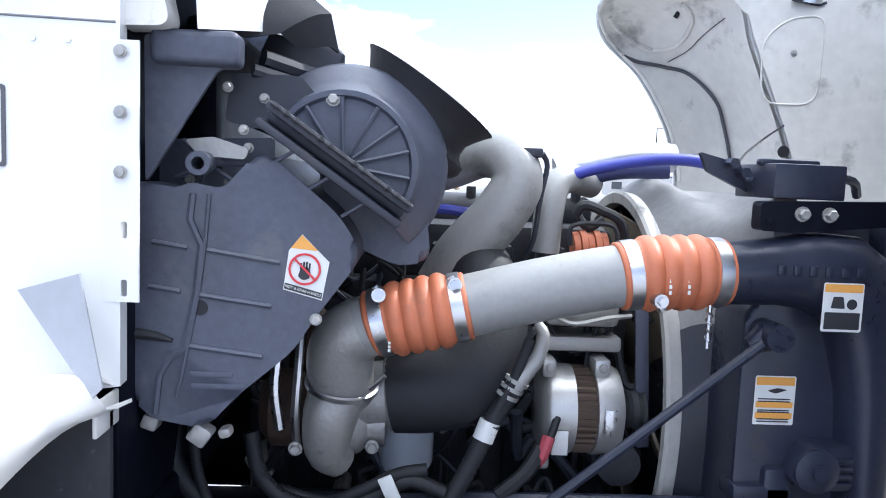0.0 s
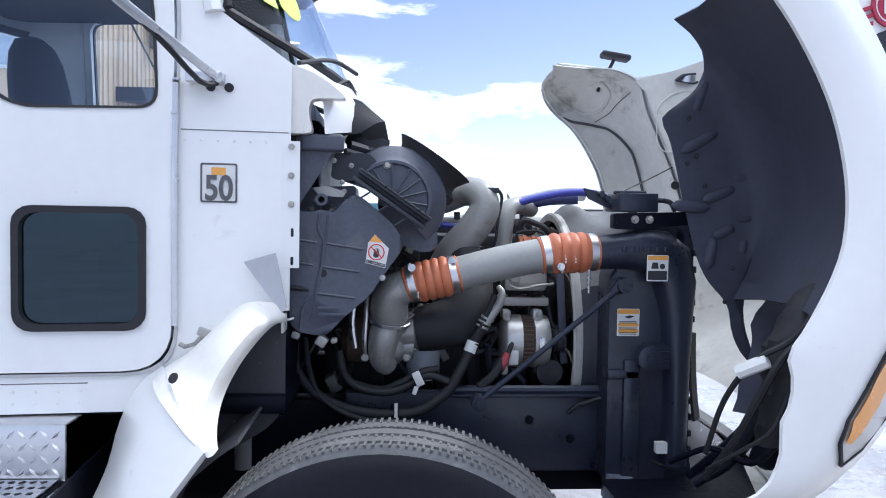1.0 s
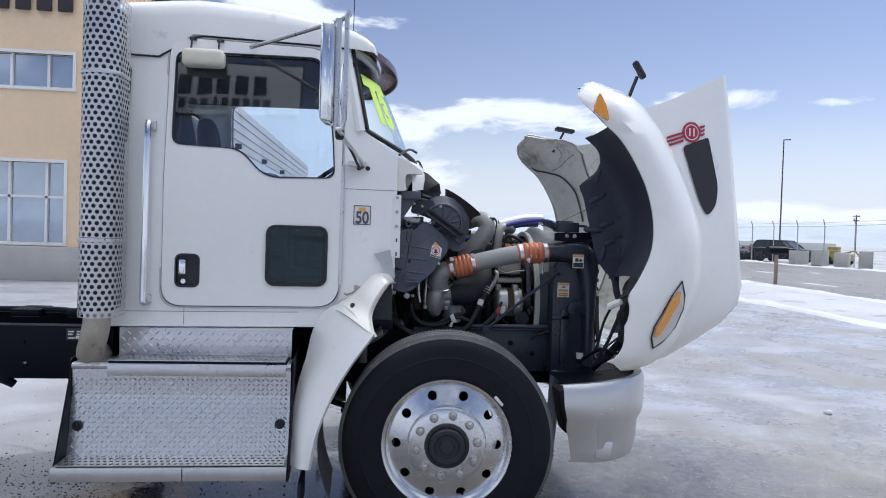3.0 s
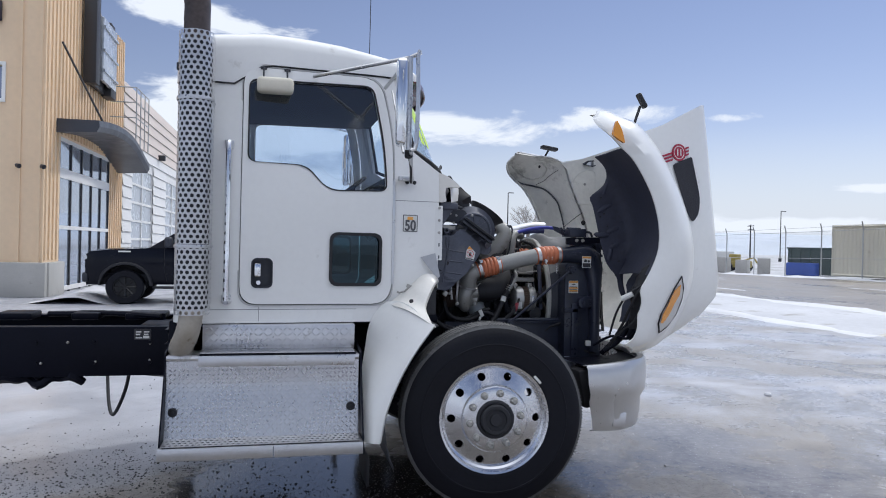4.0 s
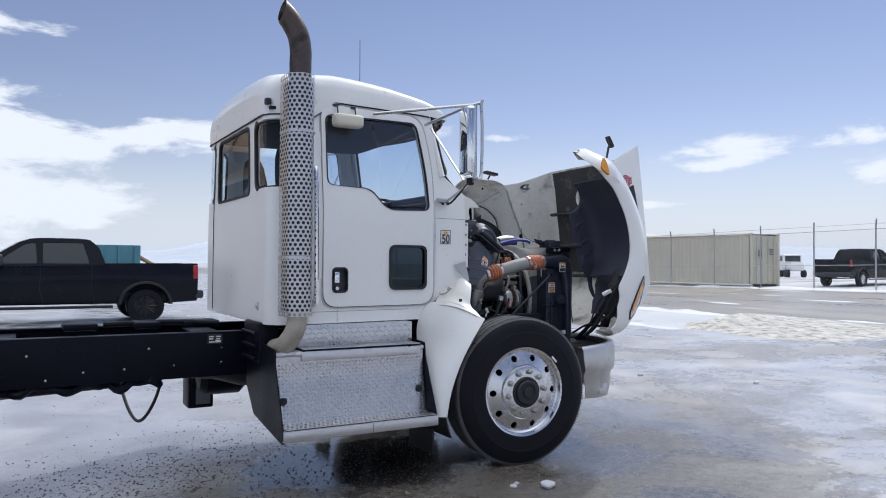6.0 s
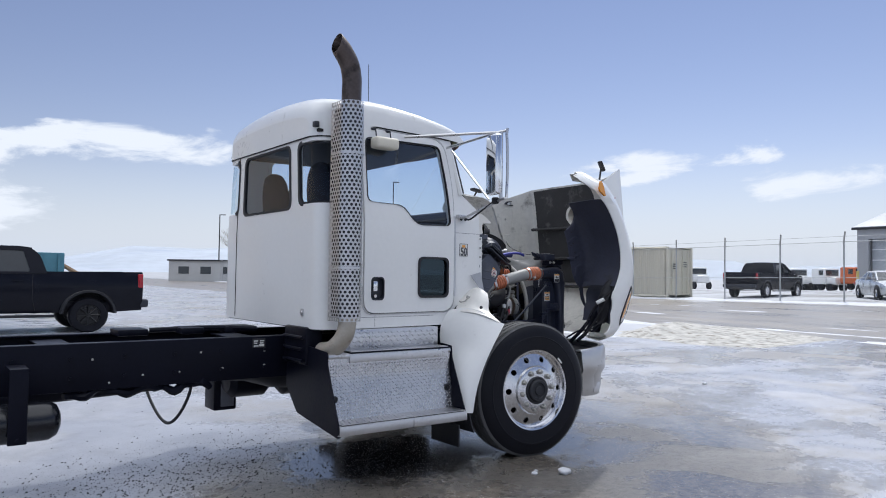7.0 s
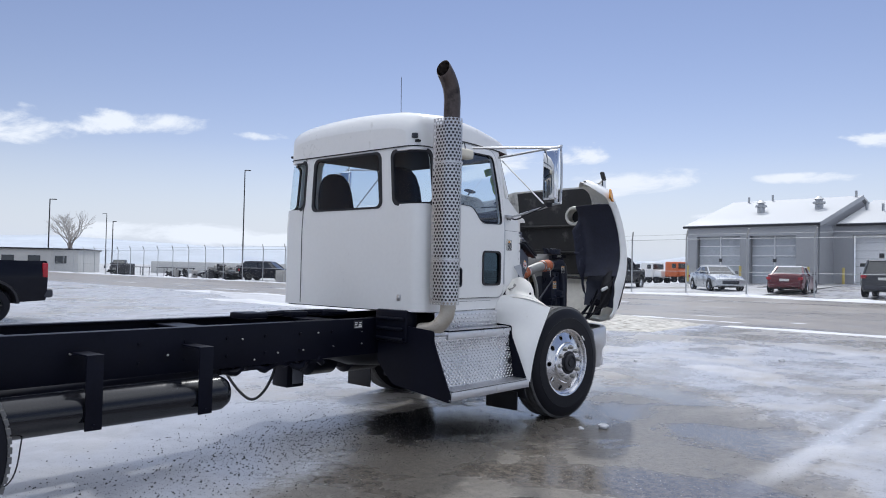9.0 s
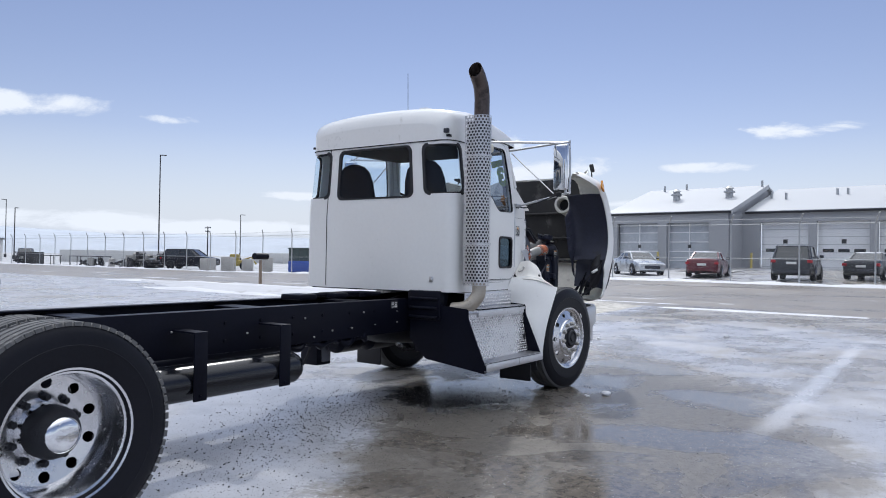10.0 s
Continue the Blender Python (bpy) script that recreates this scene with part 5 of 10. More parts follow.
shade_grey = surf("crown_shade_grey", (0.042, 0.041, 0.042), 0.9, var=0.35, scale=4, fine=60, bump=0.4, dirt=(0.15, 0.145, 0.14), amount=0.22, dirt_scale=5)
# raised pan and small window on the far inner side, ribs across, a sheet under the crown; ribs and sheet carry the
# hood's shade in their dark colour
def inner_side(u, v, s=1):
    t = (u - seat_x(v)) / (nose_x(v) - seat_x(v))
    return V(u, s * (np.interp(t, [0, 0.35, 0.7], [0.80, 0.775, 0.735]) - 0.022), v)


bm = bmesh.new()
pan = rounded([(1.14, 1.86), (1.13, 2.07), (1.20, 2.14), (1.325, 2.16), (1.325, 1.86)], 0.06)
tube(bm, [inner_side(u, v) for u, v in pan + pan[:1]], 0.0035, 6, caps=False)
part("stiffening_bead", bm, white_worn, hood, sharp=70)
bm = bmesh.new()
lathe(bm, [(0.0, 0.004), (0.020, 0.004), (0.021, 0.0)], Matrix.Translation(inner_side(1.235, 1.70)) @ rot(90, 0, 0).to_4x4(), 16)
part("drain_hole", bm, rubber, hood)
bm = bmesh.new()
lathe(bm, [(0.012, 0.0), (0.010, 0.004), (0.004, 0.005), (0.004, 0.008), (0.0, 0.008)], Matrix.Translation(inner_side(1.235, 2.03)) @ rot(90, 0, 0).to_4x4(), 12)
part("rivet", bm, cast_metal, hood)
for z in (1.30, 1.60, 1.92):
    bm = bmesh.new()
    tube(bm, [Vector((nose_x(z) - 0.10, -0.62, z)), Vector((nose_x(z) - 0.035, -0.35, z)), Vector((nose_x(z) - 0.02, 0, z)), Vector((nose_x(z) - 0.035, 0.35, z)), Vector((nose_x(z) - 0.10, 0.62, z))], 0.028, 8, smooth=4, flat=0.6)
    part("hood_rib", bm, shade_grey, hood)
bm = bmesh.new()
loft(bm, [[p + V(0, 0, 0) for p in hood_section(z, 0.040)[3:-5]] for z in (1.34, 1.58, 1.66, 1.8, 1.95, 2.15, 2.25, 2.35, 2.48)])
part("crown_felt", bm, shade_grey, hood, "dark sheet standing for the shade under the crown", sharp=60)
bm = bmesh.new()
ring(bm, rounded([(1.205, 2.215), (1.245, 2.262), (1.345, 2.29), (1.355, 2.235), (1.30, 2.195)], 0.012), rounded([(1.225, 2.218), (1.252, 2.250), (1.333, 2.272), (1.340, 2.238), (1.296, 2.207)], 0.01), lambda u, v, d: (u, 0.735 + d, v), 0.05)
part("vent_frame", bm, black_plastic, hood, "small black vent frame")
bm = bmesh.new()
sheet(bm, rounded([(1.222, 2.216), (1.25, 2.252), (1.335, 2.274), (1.342, 2.236), (1.296, 2.205)], 0.01), (), lambda u, v: (u, 0.768 - 0.04 * math.sin((u - 1.22) * 26), v), np.arange(1.22, 1.34, 0.012))
part("vent_shutter", bm, satin_steel, hood)
# weather strip and lap joint inside the far fender
dull_seal = surf("dull_grey_seal", (0.09, 0.09, 0.10), 0.7, var=0.3, scale=20)
for name, pts, r in (("weather_strip", STRIP, 0.0075), ("lap_joint", LAP, 0.002), ("moulded_fold", FOLD, 0.009), ("moulded_fold", RIM, 0.008)):
    bm = bmesh.new()
    tube(bm, [lining_at(i, k, 1, 0.006) for i, k in spline(pts, 5)], r, 6)
    part(name, bm, white_worn if name == "moulded_fold" else dull_seal, hood)
# the air inlet duct by the near corner, seen from behind
bm = bmesh.new()
m = Matrix.Translation((1.07, -0.57, 1.985)) @ rot(0, -90, 12).to_4x4()
lathe(bm, [(0.075, 0.06), (0.10, 0.062), (0.108, 0.04), (0.104, -0.02), (0.13, -0.32)], m, 28)
lathe(bm, [(0.075, 0.06), (0.07, -0.25)], m, 28)
part("air_inlet_duct", bm, white_worn, hood, "pale round air inlet duct")
bm = bmesh.new()
lathe(bm, [(0.0, -0.1), (0.072, -0.1)], m, 28)
part("inlet_mouth", bm, rubber, hood)

# black wheel-arch liner: from the arch lip inwards, then a wall towards the engine
LINE = [(0.84, 2.02), (0.855, 1.965), (0.828, 1.905), (0.775, 1.85), (0.697, 1.803), (0.72, 1.745), (0.746, 1.645), (0.773, 1.54), (0.808, 1.42), (0.845, 1.355), (0.895, 1.30), (0.91, 1.225), (0.94, 1.165), (0.99, 1.118)]
free = resample(spline(LINE, 3), 44)
i_top, i_low = (min(range(NS), key=lambda i: abs(arch[i][1] - z)) for z in (2.07, 1.325))
rows = []
for k in range(44):
    x = i_top + (i_low - i_top) * k / 43
    j = int(min(x, NS - 2))
    a = arch[j] + (arch[j + 1] - arch[j]) * (x - j)
    f = free[k]
    wob = 0.003 * math.sin(k * 0.9) + 0.003 * math.sin(k * 0.35 + 1)
    pts = [(a[0] + 0.012, -1.190, a[1]), (a[0] + 0.035, -1.05, a[1] + 0.01), (a[0] + 0.03, -0.88, a[1] + 0.005), (a[0] - 0.005, -0.80, a[1] - 0.005)]
    for q in (0.2, 0.4, 0.6, 0.8, 1.0):
        pts.append((a[0] + (f[0] - a[0]) * q, -0.785 + 0.02 * q + wob * (1 - q), a[1] + (f[1] - a[1]) * q))
    rows.append([Vector(p) for p in pts])
liner_black = surf("matt_black_liner", (0.040, 0.043, 0.068), 0.7, var=0.35, scale=3, fine=45, bump=0.35, dirt=(0.045, 0.045, 0.05), amount=0.22, dirt_scale=3)
bm = bmesh.new()
fs = loft(bm, rows)
thicken(bm, fs, 0.006)
liner = part("wheel_arch_liner", bm, liner_black, hood, "black plastic wheel-arch liner", sharp=60)
# dark pocket behind the arch lip, round the headlight
bm = bmesh.new()
rows = []
for j in range(i_low - 1, NS - 3):
    a = arch[j]
    t = (j - i_low + 1) / (NS - 2 - i_low)
    rows.append([Vector((a[0] + dx, y, a[1] + dz)) for dx, y, dz in ((0.014, -1.185, 0.003), (0.07, -1.10, 0.012), (0.13 - 0.02 * t, -0.98, 0.02), (0.16 - 0.04 * t, -0.86, 0.02), (0.10 - 0.04 * t, -0.80, 0.02))])
loft(bm, rows)
part("headlight_pocket", bm, liner_black, hood, "black pocket behind the headlight", sharp=60)


def pressed(u, v, length, lean, w=0.016):
    """A long pressed dimple standing off the liner wall."""
    c, s = math.cos(radians(lean)), math.sin(radians(lean))
    bm = bmesh.new()
    rows = []
    for k in np.linspace(-1, 1, 9):
        h = math.sqrt(max(1 - k ** 4, 0.02))
        rows.append([V(u + c * k * length / 2 - s * w * h * math.cos(t), -0.776 - 0.013 * h * math.sin(t), v + s * k * length / 2 + c * w * h * math.cos(t)) for t in np.linspace(0, math.pi, 6)])
    loft(bm, rows)
    part("pressing", bm, liner_black, hood)


for u, v, length, lean in ((0.86, 1.60, 0.10, 22), (0.925, 1.645, 0.06, 8), (0.875, 1.50, 0.07, 25), (0.93, 1.535, 0.06, 3), (0.78, 1.565, 0.11, -3), (0.80, 1.74, 0.12, 30), (0.91, 1.77, 0.05, 60), (0.84, 1.44, 0.09, 80), (0.93, 1.46, 0.045, 80), (0.80, 1.86, 0.10, 70)):
    pressed(u, v, length, lean)
for u, v in ((0.765, 1.80), (0.79, 1.70), (0.765, 1.68), (0.90, 1.83), (0.87, 1.95), (0.815, 1.62), (0.90, 1.40), (0.88, 1.31)):
    bm = bmesh.new()
    lathe(bm, [(0.007, 0), (0.006, 0.003), (0, 0.004)], Matrix.Translation((u, -0.787, v)) @ rot(90, 0, 0).to_4x4(), 8)
    part("liner_rivet", bm, dark_cast, hood)

# headlamps with amber turn signal, marker lamps
def on_fender(i, k, out=0.0, s=-1):
    """A point on the fender: rib i (may be fractional), k from 0 at the arch to 1 at the edge."""
    i0 = int(min(i, NS - 2))
    a, b = fender_row(i0, s), fender_row(i0 + 1, s)
    r = [p.lerp(q, i - i0) for p, q in zip(a, b)][1:6]
    x = min(max(k, 0), 0.999) * 4
    j = int(x)
    return r[j].lerp(r[j + 1], x - j) + V(0, s * out, 0)


for s in (-1, 1):
    lp = rounded([(30.9, 0.575), (32.5, 0.70), (34.2, 0.78), (36.4, 0.77), (38.7, 0.70), (40.0, 0.60), (38.8, 0.46), (37.3, 0.41), (35.2, 0.485), (33.0, 0.50)], [0.05] * 10, 3)
    c = np.mean(lp, axis=0)
    big = [tuple(c + (np.array(p) - c) * 1.055) for p in lp]
    bm = bmesh.new()
    ring(bm, big, lp, lambda u, v, d: on_fender(u, v, 0.012 - d, s), 0.03)
    lamp = part("headlight", bm, rubber, hood, "headlight in a black surround with amber turn signal")
    bm = bmesh.new()
    sheet(bm, lp, (), lambda u, v: on_fender(u, v, 0.008, s), np.arange(33, 43, 0.7))
    # lens is amber on its inner half
    o = part("headlight_lens", bm, lamp_lens, hood, "hazy headlight lens")
    bm = bmesh.new()
    sheet(bm, rounded([(31.9, 0.60), (33.6, 0.665), (36.0, 0.61), (38.6, 0.535), (38.7, 0.48), (37.3, 0.43), (35.2, 0.50), (33.0, 0.515)], 0.03, 3), (), lambda u, v: on_fender(u, v, 0.014, s), np.arange(33, 43, 0.7))
    part("turn_signal", bm, amber_lens, hood, "amber turn signal lens")
    bm = bmesh.new()
    prism(bm, rounded([(0.668, 2.215), (0.638, 2.125), (0.722, 2.075), (0.702, 2.155)], 0.02), lambda u, v, d: (u, (-1.238 + 0.09 * (v - 2.1) + 0.10 * (u - 0.66) - d) * -s, v), 0.022)
    if s < 0:
        part("marker_lamp", bm, amber_lens, hood, "amber fender marker lamp")
    # fender-top mirror on a short stalk
    bm = bmesh.new()
    if s < 0:
        tube(bm, [(0.87, s * 1.03, 2.22), (0.925, s * 1.0, 2.35)], 0.009, 8)
        box(bm, (0.935, s * 1.0, 2.385), (0.028, 0.05, 0.10), 0.012, rot(0, -32, 0), seg=3)
    else:
        tube(bm, [(0.885, 1.0, 2.18), (0.955, 0.95, 2.33)], 0.009, 8)
        box(bm, (0.962, 0.95, 2.348), (0.15, 0.085, 0.03), 0.012, rot(0, 8, 0), seg=3)
    part("hood_mirror", bm, rubber, hood, "small black hood mirror")
    # side emblem: plain round shape with bars, and the dark side vent
    def panel(u, v, d):
        z = v
        xs, xn = seat_x(z), nose_x(z)
        t = (u - xs) / (xn - xs)
        y = np.interp(t, [0, 0.35, 0.7, 0.96], [-0.80, -0.775, -0.735, -0.68])
        return (u, (y - 0.002 - d) * -s, z)
    bm = bmesh.new()
    sheet(bm, rounded([(1.265, 2.035), (1.425, 2.10), (1.495, 1.83), (1.482, 1.72), (1.425, 1.66), (1.375, 1.73)], [0.02, 0.02, 0.05, 0.05, 0.03, 0.08], 4), (), lambda u, v: panel(u, v, 0.006), np.arange(1.26, 1.5, 0.04), np.arange(1.7, 2.1, 0.1))
    part("side_vent", bm, surf("black_mesh", (0.02, 0.02, 0.028), 0.7, var=0.4, scale=60, fine=400, bump=0.6), hood, "black mesh side vent")
    bm = bmesh.new()
    ring(bm, circle(1.318, 2.118, 0.056, 28), circle(1.318, 2.118, 0.044, 28), lambda u, v, d: panel(u, v, 0.008 - d), 0.008)
    sheet(bm, circle(1.318, 2.118, 0.0385, 24), (), lambda u, v: panel(u, v, 0.007))
    for k in (-1, 0, 1):
        for a, b in ((1.17, 1.268), (1.37, 1.40)):
            prism(bm, [(a, 2.108 + (a - 1.318) * 0.35 + k * 0.022 - 0.006), (b, 2.108 + (b - 1.318) * 0.35 + k * 0.022 - 0.006), (b, 2.108 + (b - 1.318) * 0.35 + k * 0.022 + 0.006), (a, 2.108 + (a - 1.318) * 0.35 + k * 0.022 + 0.006)], lambda u, v, d: panel(u, v, d), 0.006)
    emb = part("emblem", bm, red_paint, hood, "dark red round emblem with bars")
    bm = bmesh.new()
    sheet(bm, circle(1.318, 2.118, 0.044, 24), [circle(1.318, 2.118, 0.0387, 24)], lambda u, v: panel(u, v, 0.0065))
    for dx, a in ((-0.013, 0), (0.013, 0)):
        ca, sa = math.cos(radians(a)), math.sin(radians(a))
        prism(bm, [(1.318 + dx + p * ca - q * sa, 2.118 + p * sa + q * ca) for p, q in ((-0.004, -0.022), (0.004, -0.022), (0.004, 0.022), (-0.004, 0.022))], lambda u, v, d: panel(u, v, 0.008 + d), 0.002)
    part("emblem_white", bm, label_white, hood)
# the open hood hangs slightly askew: the far side is further forward
for ob in (hood, *hood.children):
    for v in ob.data.vertices:
        v.co.x += 0.075 * (v.co.y + 1.1)
        # the crown's edge droops below the near corner
        if v.co.z > 2.15 and "mirror" not in ob.name:
            k = min(max((v.co.y + 0.72) / 0.2, 0), 1)
            v.co.z -= 0.10 * min((v.co.z - 2.15) / 0.3, 1) * k * k * (3 - 2 * k) * (1 if v.co.y < 0.78 else 0.3)
# pivot arms and black clutter at the foot of the hood
for s in (-1, 1):
    bm = bmesh.new()
    tube(bm, [(0.80, s * 0.86, 0.84), (0.90, s * 0.88, 0.92), (1.0, s * 0.90, 1.10), (1.04, s * 0.92, 1.20)], [0.014, 0.018, 0.022, 0.016], 10, smooth=4)
    tube(bm, [(0.86, s * 0.70, 0.80), (0.95, s * 0.8, 0.95), (1.03, s * 0.88, 1.12)], 0.016, 8, smooth=4)
    box(bm, (1.0, s * 0.95, 1.06), (0.05, 0.08, 0.12), 0.015, rot(0, 30, 0))
    box(bm, (0.94, s * 0.96, 0.96), (0.045, 0.07, 0.09), 0.015, rot(0, 20, 0))
    tube(bm, [(0.78, s * 0.75, 0.86), (0.85, s * 0.85, 0.93), (0.90, s * 0.97, 0.93), (0.96, s * 1.0, 1.0), (1.05, s * 0.98, 1.06)], 0.009, 6, smooth=4)
    part("hood_pivot", bm, black_paint, label="black hood pivot arm and cables")
    bm = bmesh.new()
    if s > 0:
        continue
    rows = []
    for k, (x, y, z, r) in enumerate(spline([(0.980, -1.12, 1.40, 0.012), (0.962, -1.09, 1.36, 0.035), (0.945, -1.08, 1.29, 0.05), (0.93, -1.07, 1.22, 0.06), (0.935, -1.07, 1.15, 0.062), (0.92, -1.06, 1.07, 0.05), (0.90, -1.04, 1.00, 0.03)], 4)):
        rows.append([V(x + r * math.cos(a) * (1 + 0.12 * math.sin(k * 1.7 + a * 3)), y + r * 1.1 * math.sin(a), z) for a in np.linspace(0, 2 * math.pi, 15)[:-1]])
    loft(bm, rows, closed=True, caps=True)
    part("headlight_bucket", bm, rubber, hood, "black headlight bucket with cables")
    for k, pts in enumerate((((0.955, -1.15, 1.375), (0.915, -1.165, 1.31), (0.885, -1.14, 1.26), (0.83, -1.10, 1.21), (0.80, -1.02, 1.10), (0.79, -0.95, 0.95)), ((0.93, -1.15, 1.29), (0.87, -1.14, 1.22), (0.84, -1.10, 1.12), (0.82, -1.03, 1.0), (0.80, -0.93, 0.88)), ((0.90, -1.13, 1.15), (0.86, -1.13, 1.06), (0.82, -1.08, 1.0), (0.78, -0.98, 0.92)))):
        bm = bmesh.new()
        tube(bm, pts, (0.007, 0.009, 0.005)[k], 7, smooth=5)
        part("lamp_cable", bm, rubber, hood)
    bm = bmesh.new()
    cyl(bm, (0.85, -1.12, 1.215), (0.80, -1.08, 1.18), 0.017, 8)
    part("cable_sleeve", bm, label_white, hood)

# bumper, wrapped round the corner
plan = spline([(0.575, -1.115), (0.70, -1.125), (0.83, -1.11), (0.96, -1.03), (1.06, -0.90), (1.13, -0.70), (1.18, -0.35), (1.19, 0.0)], 5)
bm = bmesh.new()
rows = []
full = [tuple(p) for p in plan] + [(p[0], -p[1]) for p in plan[-2::-1]]
for x, y in full:
    n = Vector((x - 0.4, y * 1.0, 0)).normalized()
    zt, zb = 0.785 + 0.025 * min((x - 0.57) / 0.3, 1), 0.40
    rows.append([Vector((x, y, 0)) + n * o + V(0.055 * h if x < 0.75 else 0.0, 0, 0) + V(0, 0, z) for o, z, h in ((-0.05, zt - 0.005, 0), (-0.012, zt, 0), (0.0, zt - 0.02, 0), (0.004, zt - 0.10, 0.1), (0.0, 0.62, 0.4), (-0.03, 0.57, 0.6), (-0.035, 0.47, 1), (-0.05, zb, 1.3), (-0.08, zb - 0.006, 1.3))])
fs = loft(bm, rows)
thicken(bm, fs, -0.006)
bumper = part("bumper", bm, bumper_metal, label="silver wrap-around front bumper", sharp=50)
bm = bmesh.new()
rows = [[Vector((x, y * k, 0.765)) for k in (0.97, 0.55)] for x, y in full[2:-2]]
fs = loft(bm, rows)
thicken(bm, fs, 0.004)
part("bumper_step", bm, black_paint, bumper)
bm = bmesh.new()
box(bm, (0.80, -1.083, 0.46), (0.09, 0.012, 0.09), 0.006, rot(0, 8, 8))
part("bumper_plate", bm, aluminium, bumper)
bm = bmesh.new()
box(bm, (0.66, -0.86, 0.62), (0.08, 0.16, 0.24), 0.02, rot(0, -12, 0))
part("bumper_bracket", bm, rubber, bumper)

# ---- engine bay ----
def plate_y(bm, loop, y, depth, bevel=0.0):
    """A solid cut from an x-z outline, from y towards +y."""
    n0 = len(bm.verts)
    bm.verts.ensure_lookup_table()
    prism(bm, loop, lambda u, v, d: (u, y + d, v), depth)
    if bevel:
        bm.verts.ensure_lookup_table()
        front = [v for v in bm.verts[n0:] if abs(v.co.y - y) < 1e-6]
        es = [e for e in {e for v in front for e in v.link_edges} if all(abs(w.co.y - y) < 1e-6 for w in e.verts)]
        bmesh.ops.bevel(bm, geom=es, offset=bevel, segments=3, affect="EDGES", profile=0.5)


def bolt(parent, p, r=0.009, d=0.008, mat=None, axis=(0, -1, 0), name="bolt"):
    bm = bmesh.new()
    p, a = Vector(p), Vector(axis)
    r = r * 0.8
    tube(bm, [p, p + a * d * 0.3], r * 1.35, 12)
    tube(bm, [p, p + a * d, p + a * d * 1.15], [r, r, r * 0.8], 6)
    return part(name, bm, mat or cast_metal, parent)


# block, head and valve cover
bm = bmesh.new()
box(bm, (0.18, 0.05, 1.05), (0.80, 0.50, 0.60), 0.03)
box(bm, (0.17, 0.06, 1.40), (0.76, 0.42, 0.14), 0.03)
for x in np.arange(-0.15, 0.52, 0.11):
    box(bm, (x, -0.215, 1.10), (0.05, 0.05, 0.42), 0.012)
    box(bm, (x, -0.20, 1.38), (0.06, 0.05, 0.10), 0.012)
engine = part("engine", bm, dark_cast, label="grimy dark diesel engine block")
bm = bmesh.new()
box(bm, (0.17, 0.08, 1.48), (0.70, 0.30, 0.09), 0.03, seg=3)
for x in np.arange(-0.12, 0.50, 0.12):
    cyl(bm, (x, -0.05, 1.52), (x, -0.05, 1.545), 0.012, 6)
part("valve_cover", bm, dark_cast, engine)

# air cleaner housing
AB = rounded([(-0.285, 1.54), (-0.292, 1.374), (-0.281, 1.237), (-0.244, 1.206), (-0.172, 1.193), (-0.129, 1.242), (-0.051, 1.310), (-0.021, 1.359), (0.042, 1.446), (0.012, 1.50), (-0.10, 1.592), (-0.150, 1.536), (-0.191, 1.528), (-0.226, 1.534)],
             [0.0, 0.03, 0.02, 0.01, 0.02, 0.02, 0.02, 0.02, 0.03, 0.03, 0.03, 0.008, 0.0, 0.008])
bm = bmesh.new()
plate_y(bm, AB, -0.695, 0.30, 0.012)
airbox = part("air_cleaner", bm, airbox_plastic, label="dusty black plastic air cleaner housing", sharp=50)
for a, b in (((-0.247, 1.457), (-0.199, 1.450)), ((-0.172, 1.448), (-0.072, 1.434)), ((-0.252, 1.395), (-0.208, 1.389)), ((-0.184, 1.385), (-0.083, 1.372)), ((-0.204, 1.313), (-0.094, 1.300))):
    bm = bmesh.new()
    tube(bm, [(a[0], -0.695, a[1]), (b[0], -0.695, b[1])], 0.0042, 6)
    part("moulded_rib", bm, airbox_plastic, airbox)
bm = bmesh.new()
tube(bm, [(x, -0.697, z) for x, z in ((-0.192, 1.525), (-0.196, 1.49), (-0.180, 1.455), (-0.186, 1.39), (-0.202, 1.31), (-0.222, 1.295), (-0.236, 1.27), (-0.242, 1.215))], 0.0052, 6)
tube(bm, [(x, -0.697, z) for x, z in ((-0.170, 1.525), (-0.175, 1.46), (-0.183, 1.39), (-0.198, 1.31), (-0.212, 1.24))], 0.003, 6)
part("seam_bead", bm, airbox_plastic, airbox)
bm = bmesh.new()
lathe(bm, [(0.011, 0), (0.011, 0.0015), (0.0, 0.0015)], Matrix.Translation((-0.181, -0.6945, 1.367)) @ TO_Y, 14)
part("drain_hole", bm, rubber, airbox)
bm = bmesh.new()
tube(bm, [(-0.268, -0.697, 1.328), (-0.240, -0.697, 1.325), (-0.218, -0.699, 1.32)], [0.008, 0.007, 0.003], 8)
part("drain_nipple", bm, rubber, airbox)
# cast lettering, worn past reading: low bars
for x, z, w in ((-0.165, 1.272, 0.06), (-0.155, 1.255, 0.075)):
    bm = bmesh.new()
    box(bm, (x, -0.6945, z), (w, 0.003, 0.008), 0.001)
    part("cast_mark", bm, airbox_plastic, airbox)
# clips at the foot
bm = bmesh.new()
bm.free()
for p, q, a in (((-0.255, -0.67, 1.195), (0.024, 0.03, 0.022), 20), ((-0.185, -0.67, 1.178), (0.03, 0.03, 0.03), 35), ((-0.152, -0.66, 1.178), (0.018, 0.025, 0.015), -15)):
    bm = bmesh.new()
    box(bm, p, q, 0.005, rot(0, a, 0))
    part("foot_clip", bm, cast_metal, airbox)
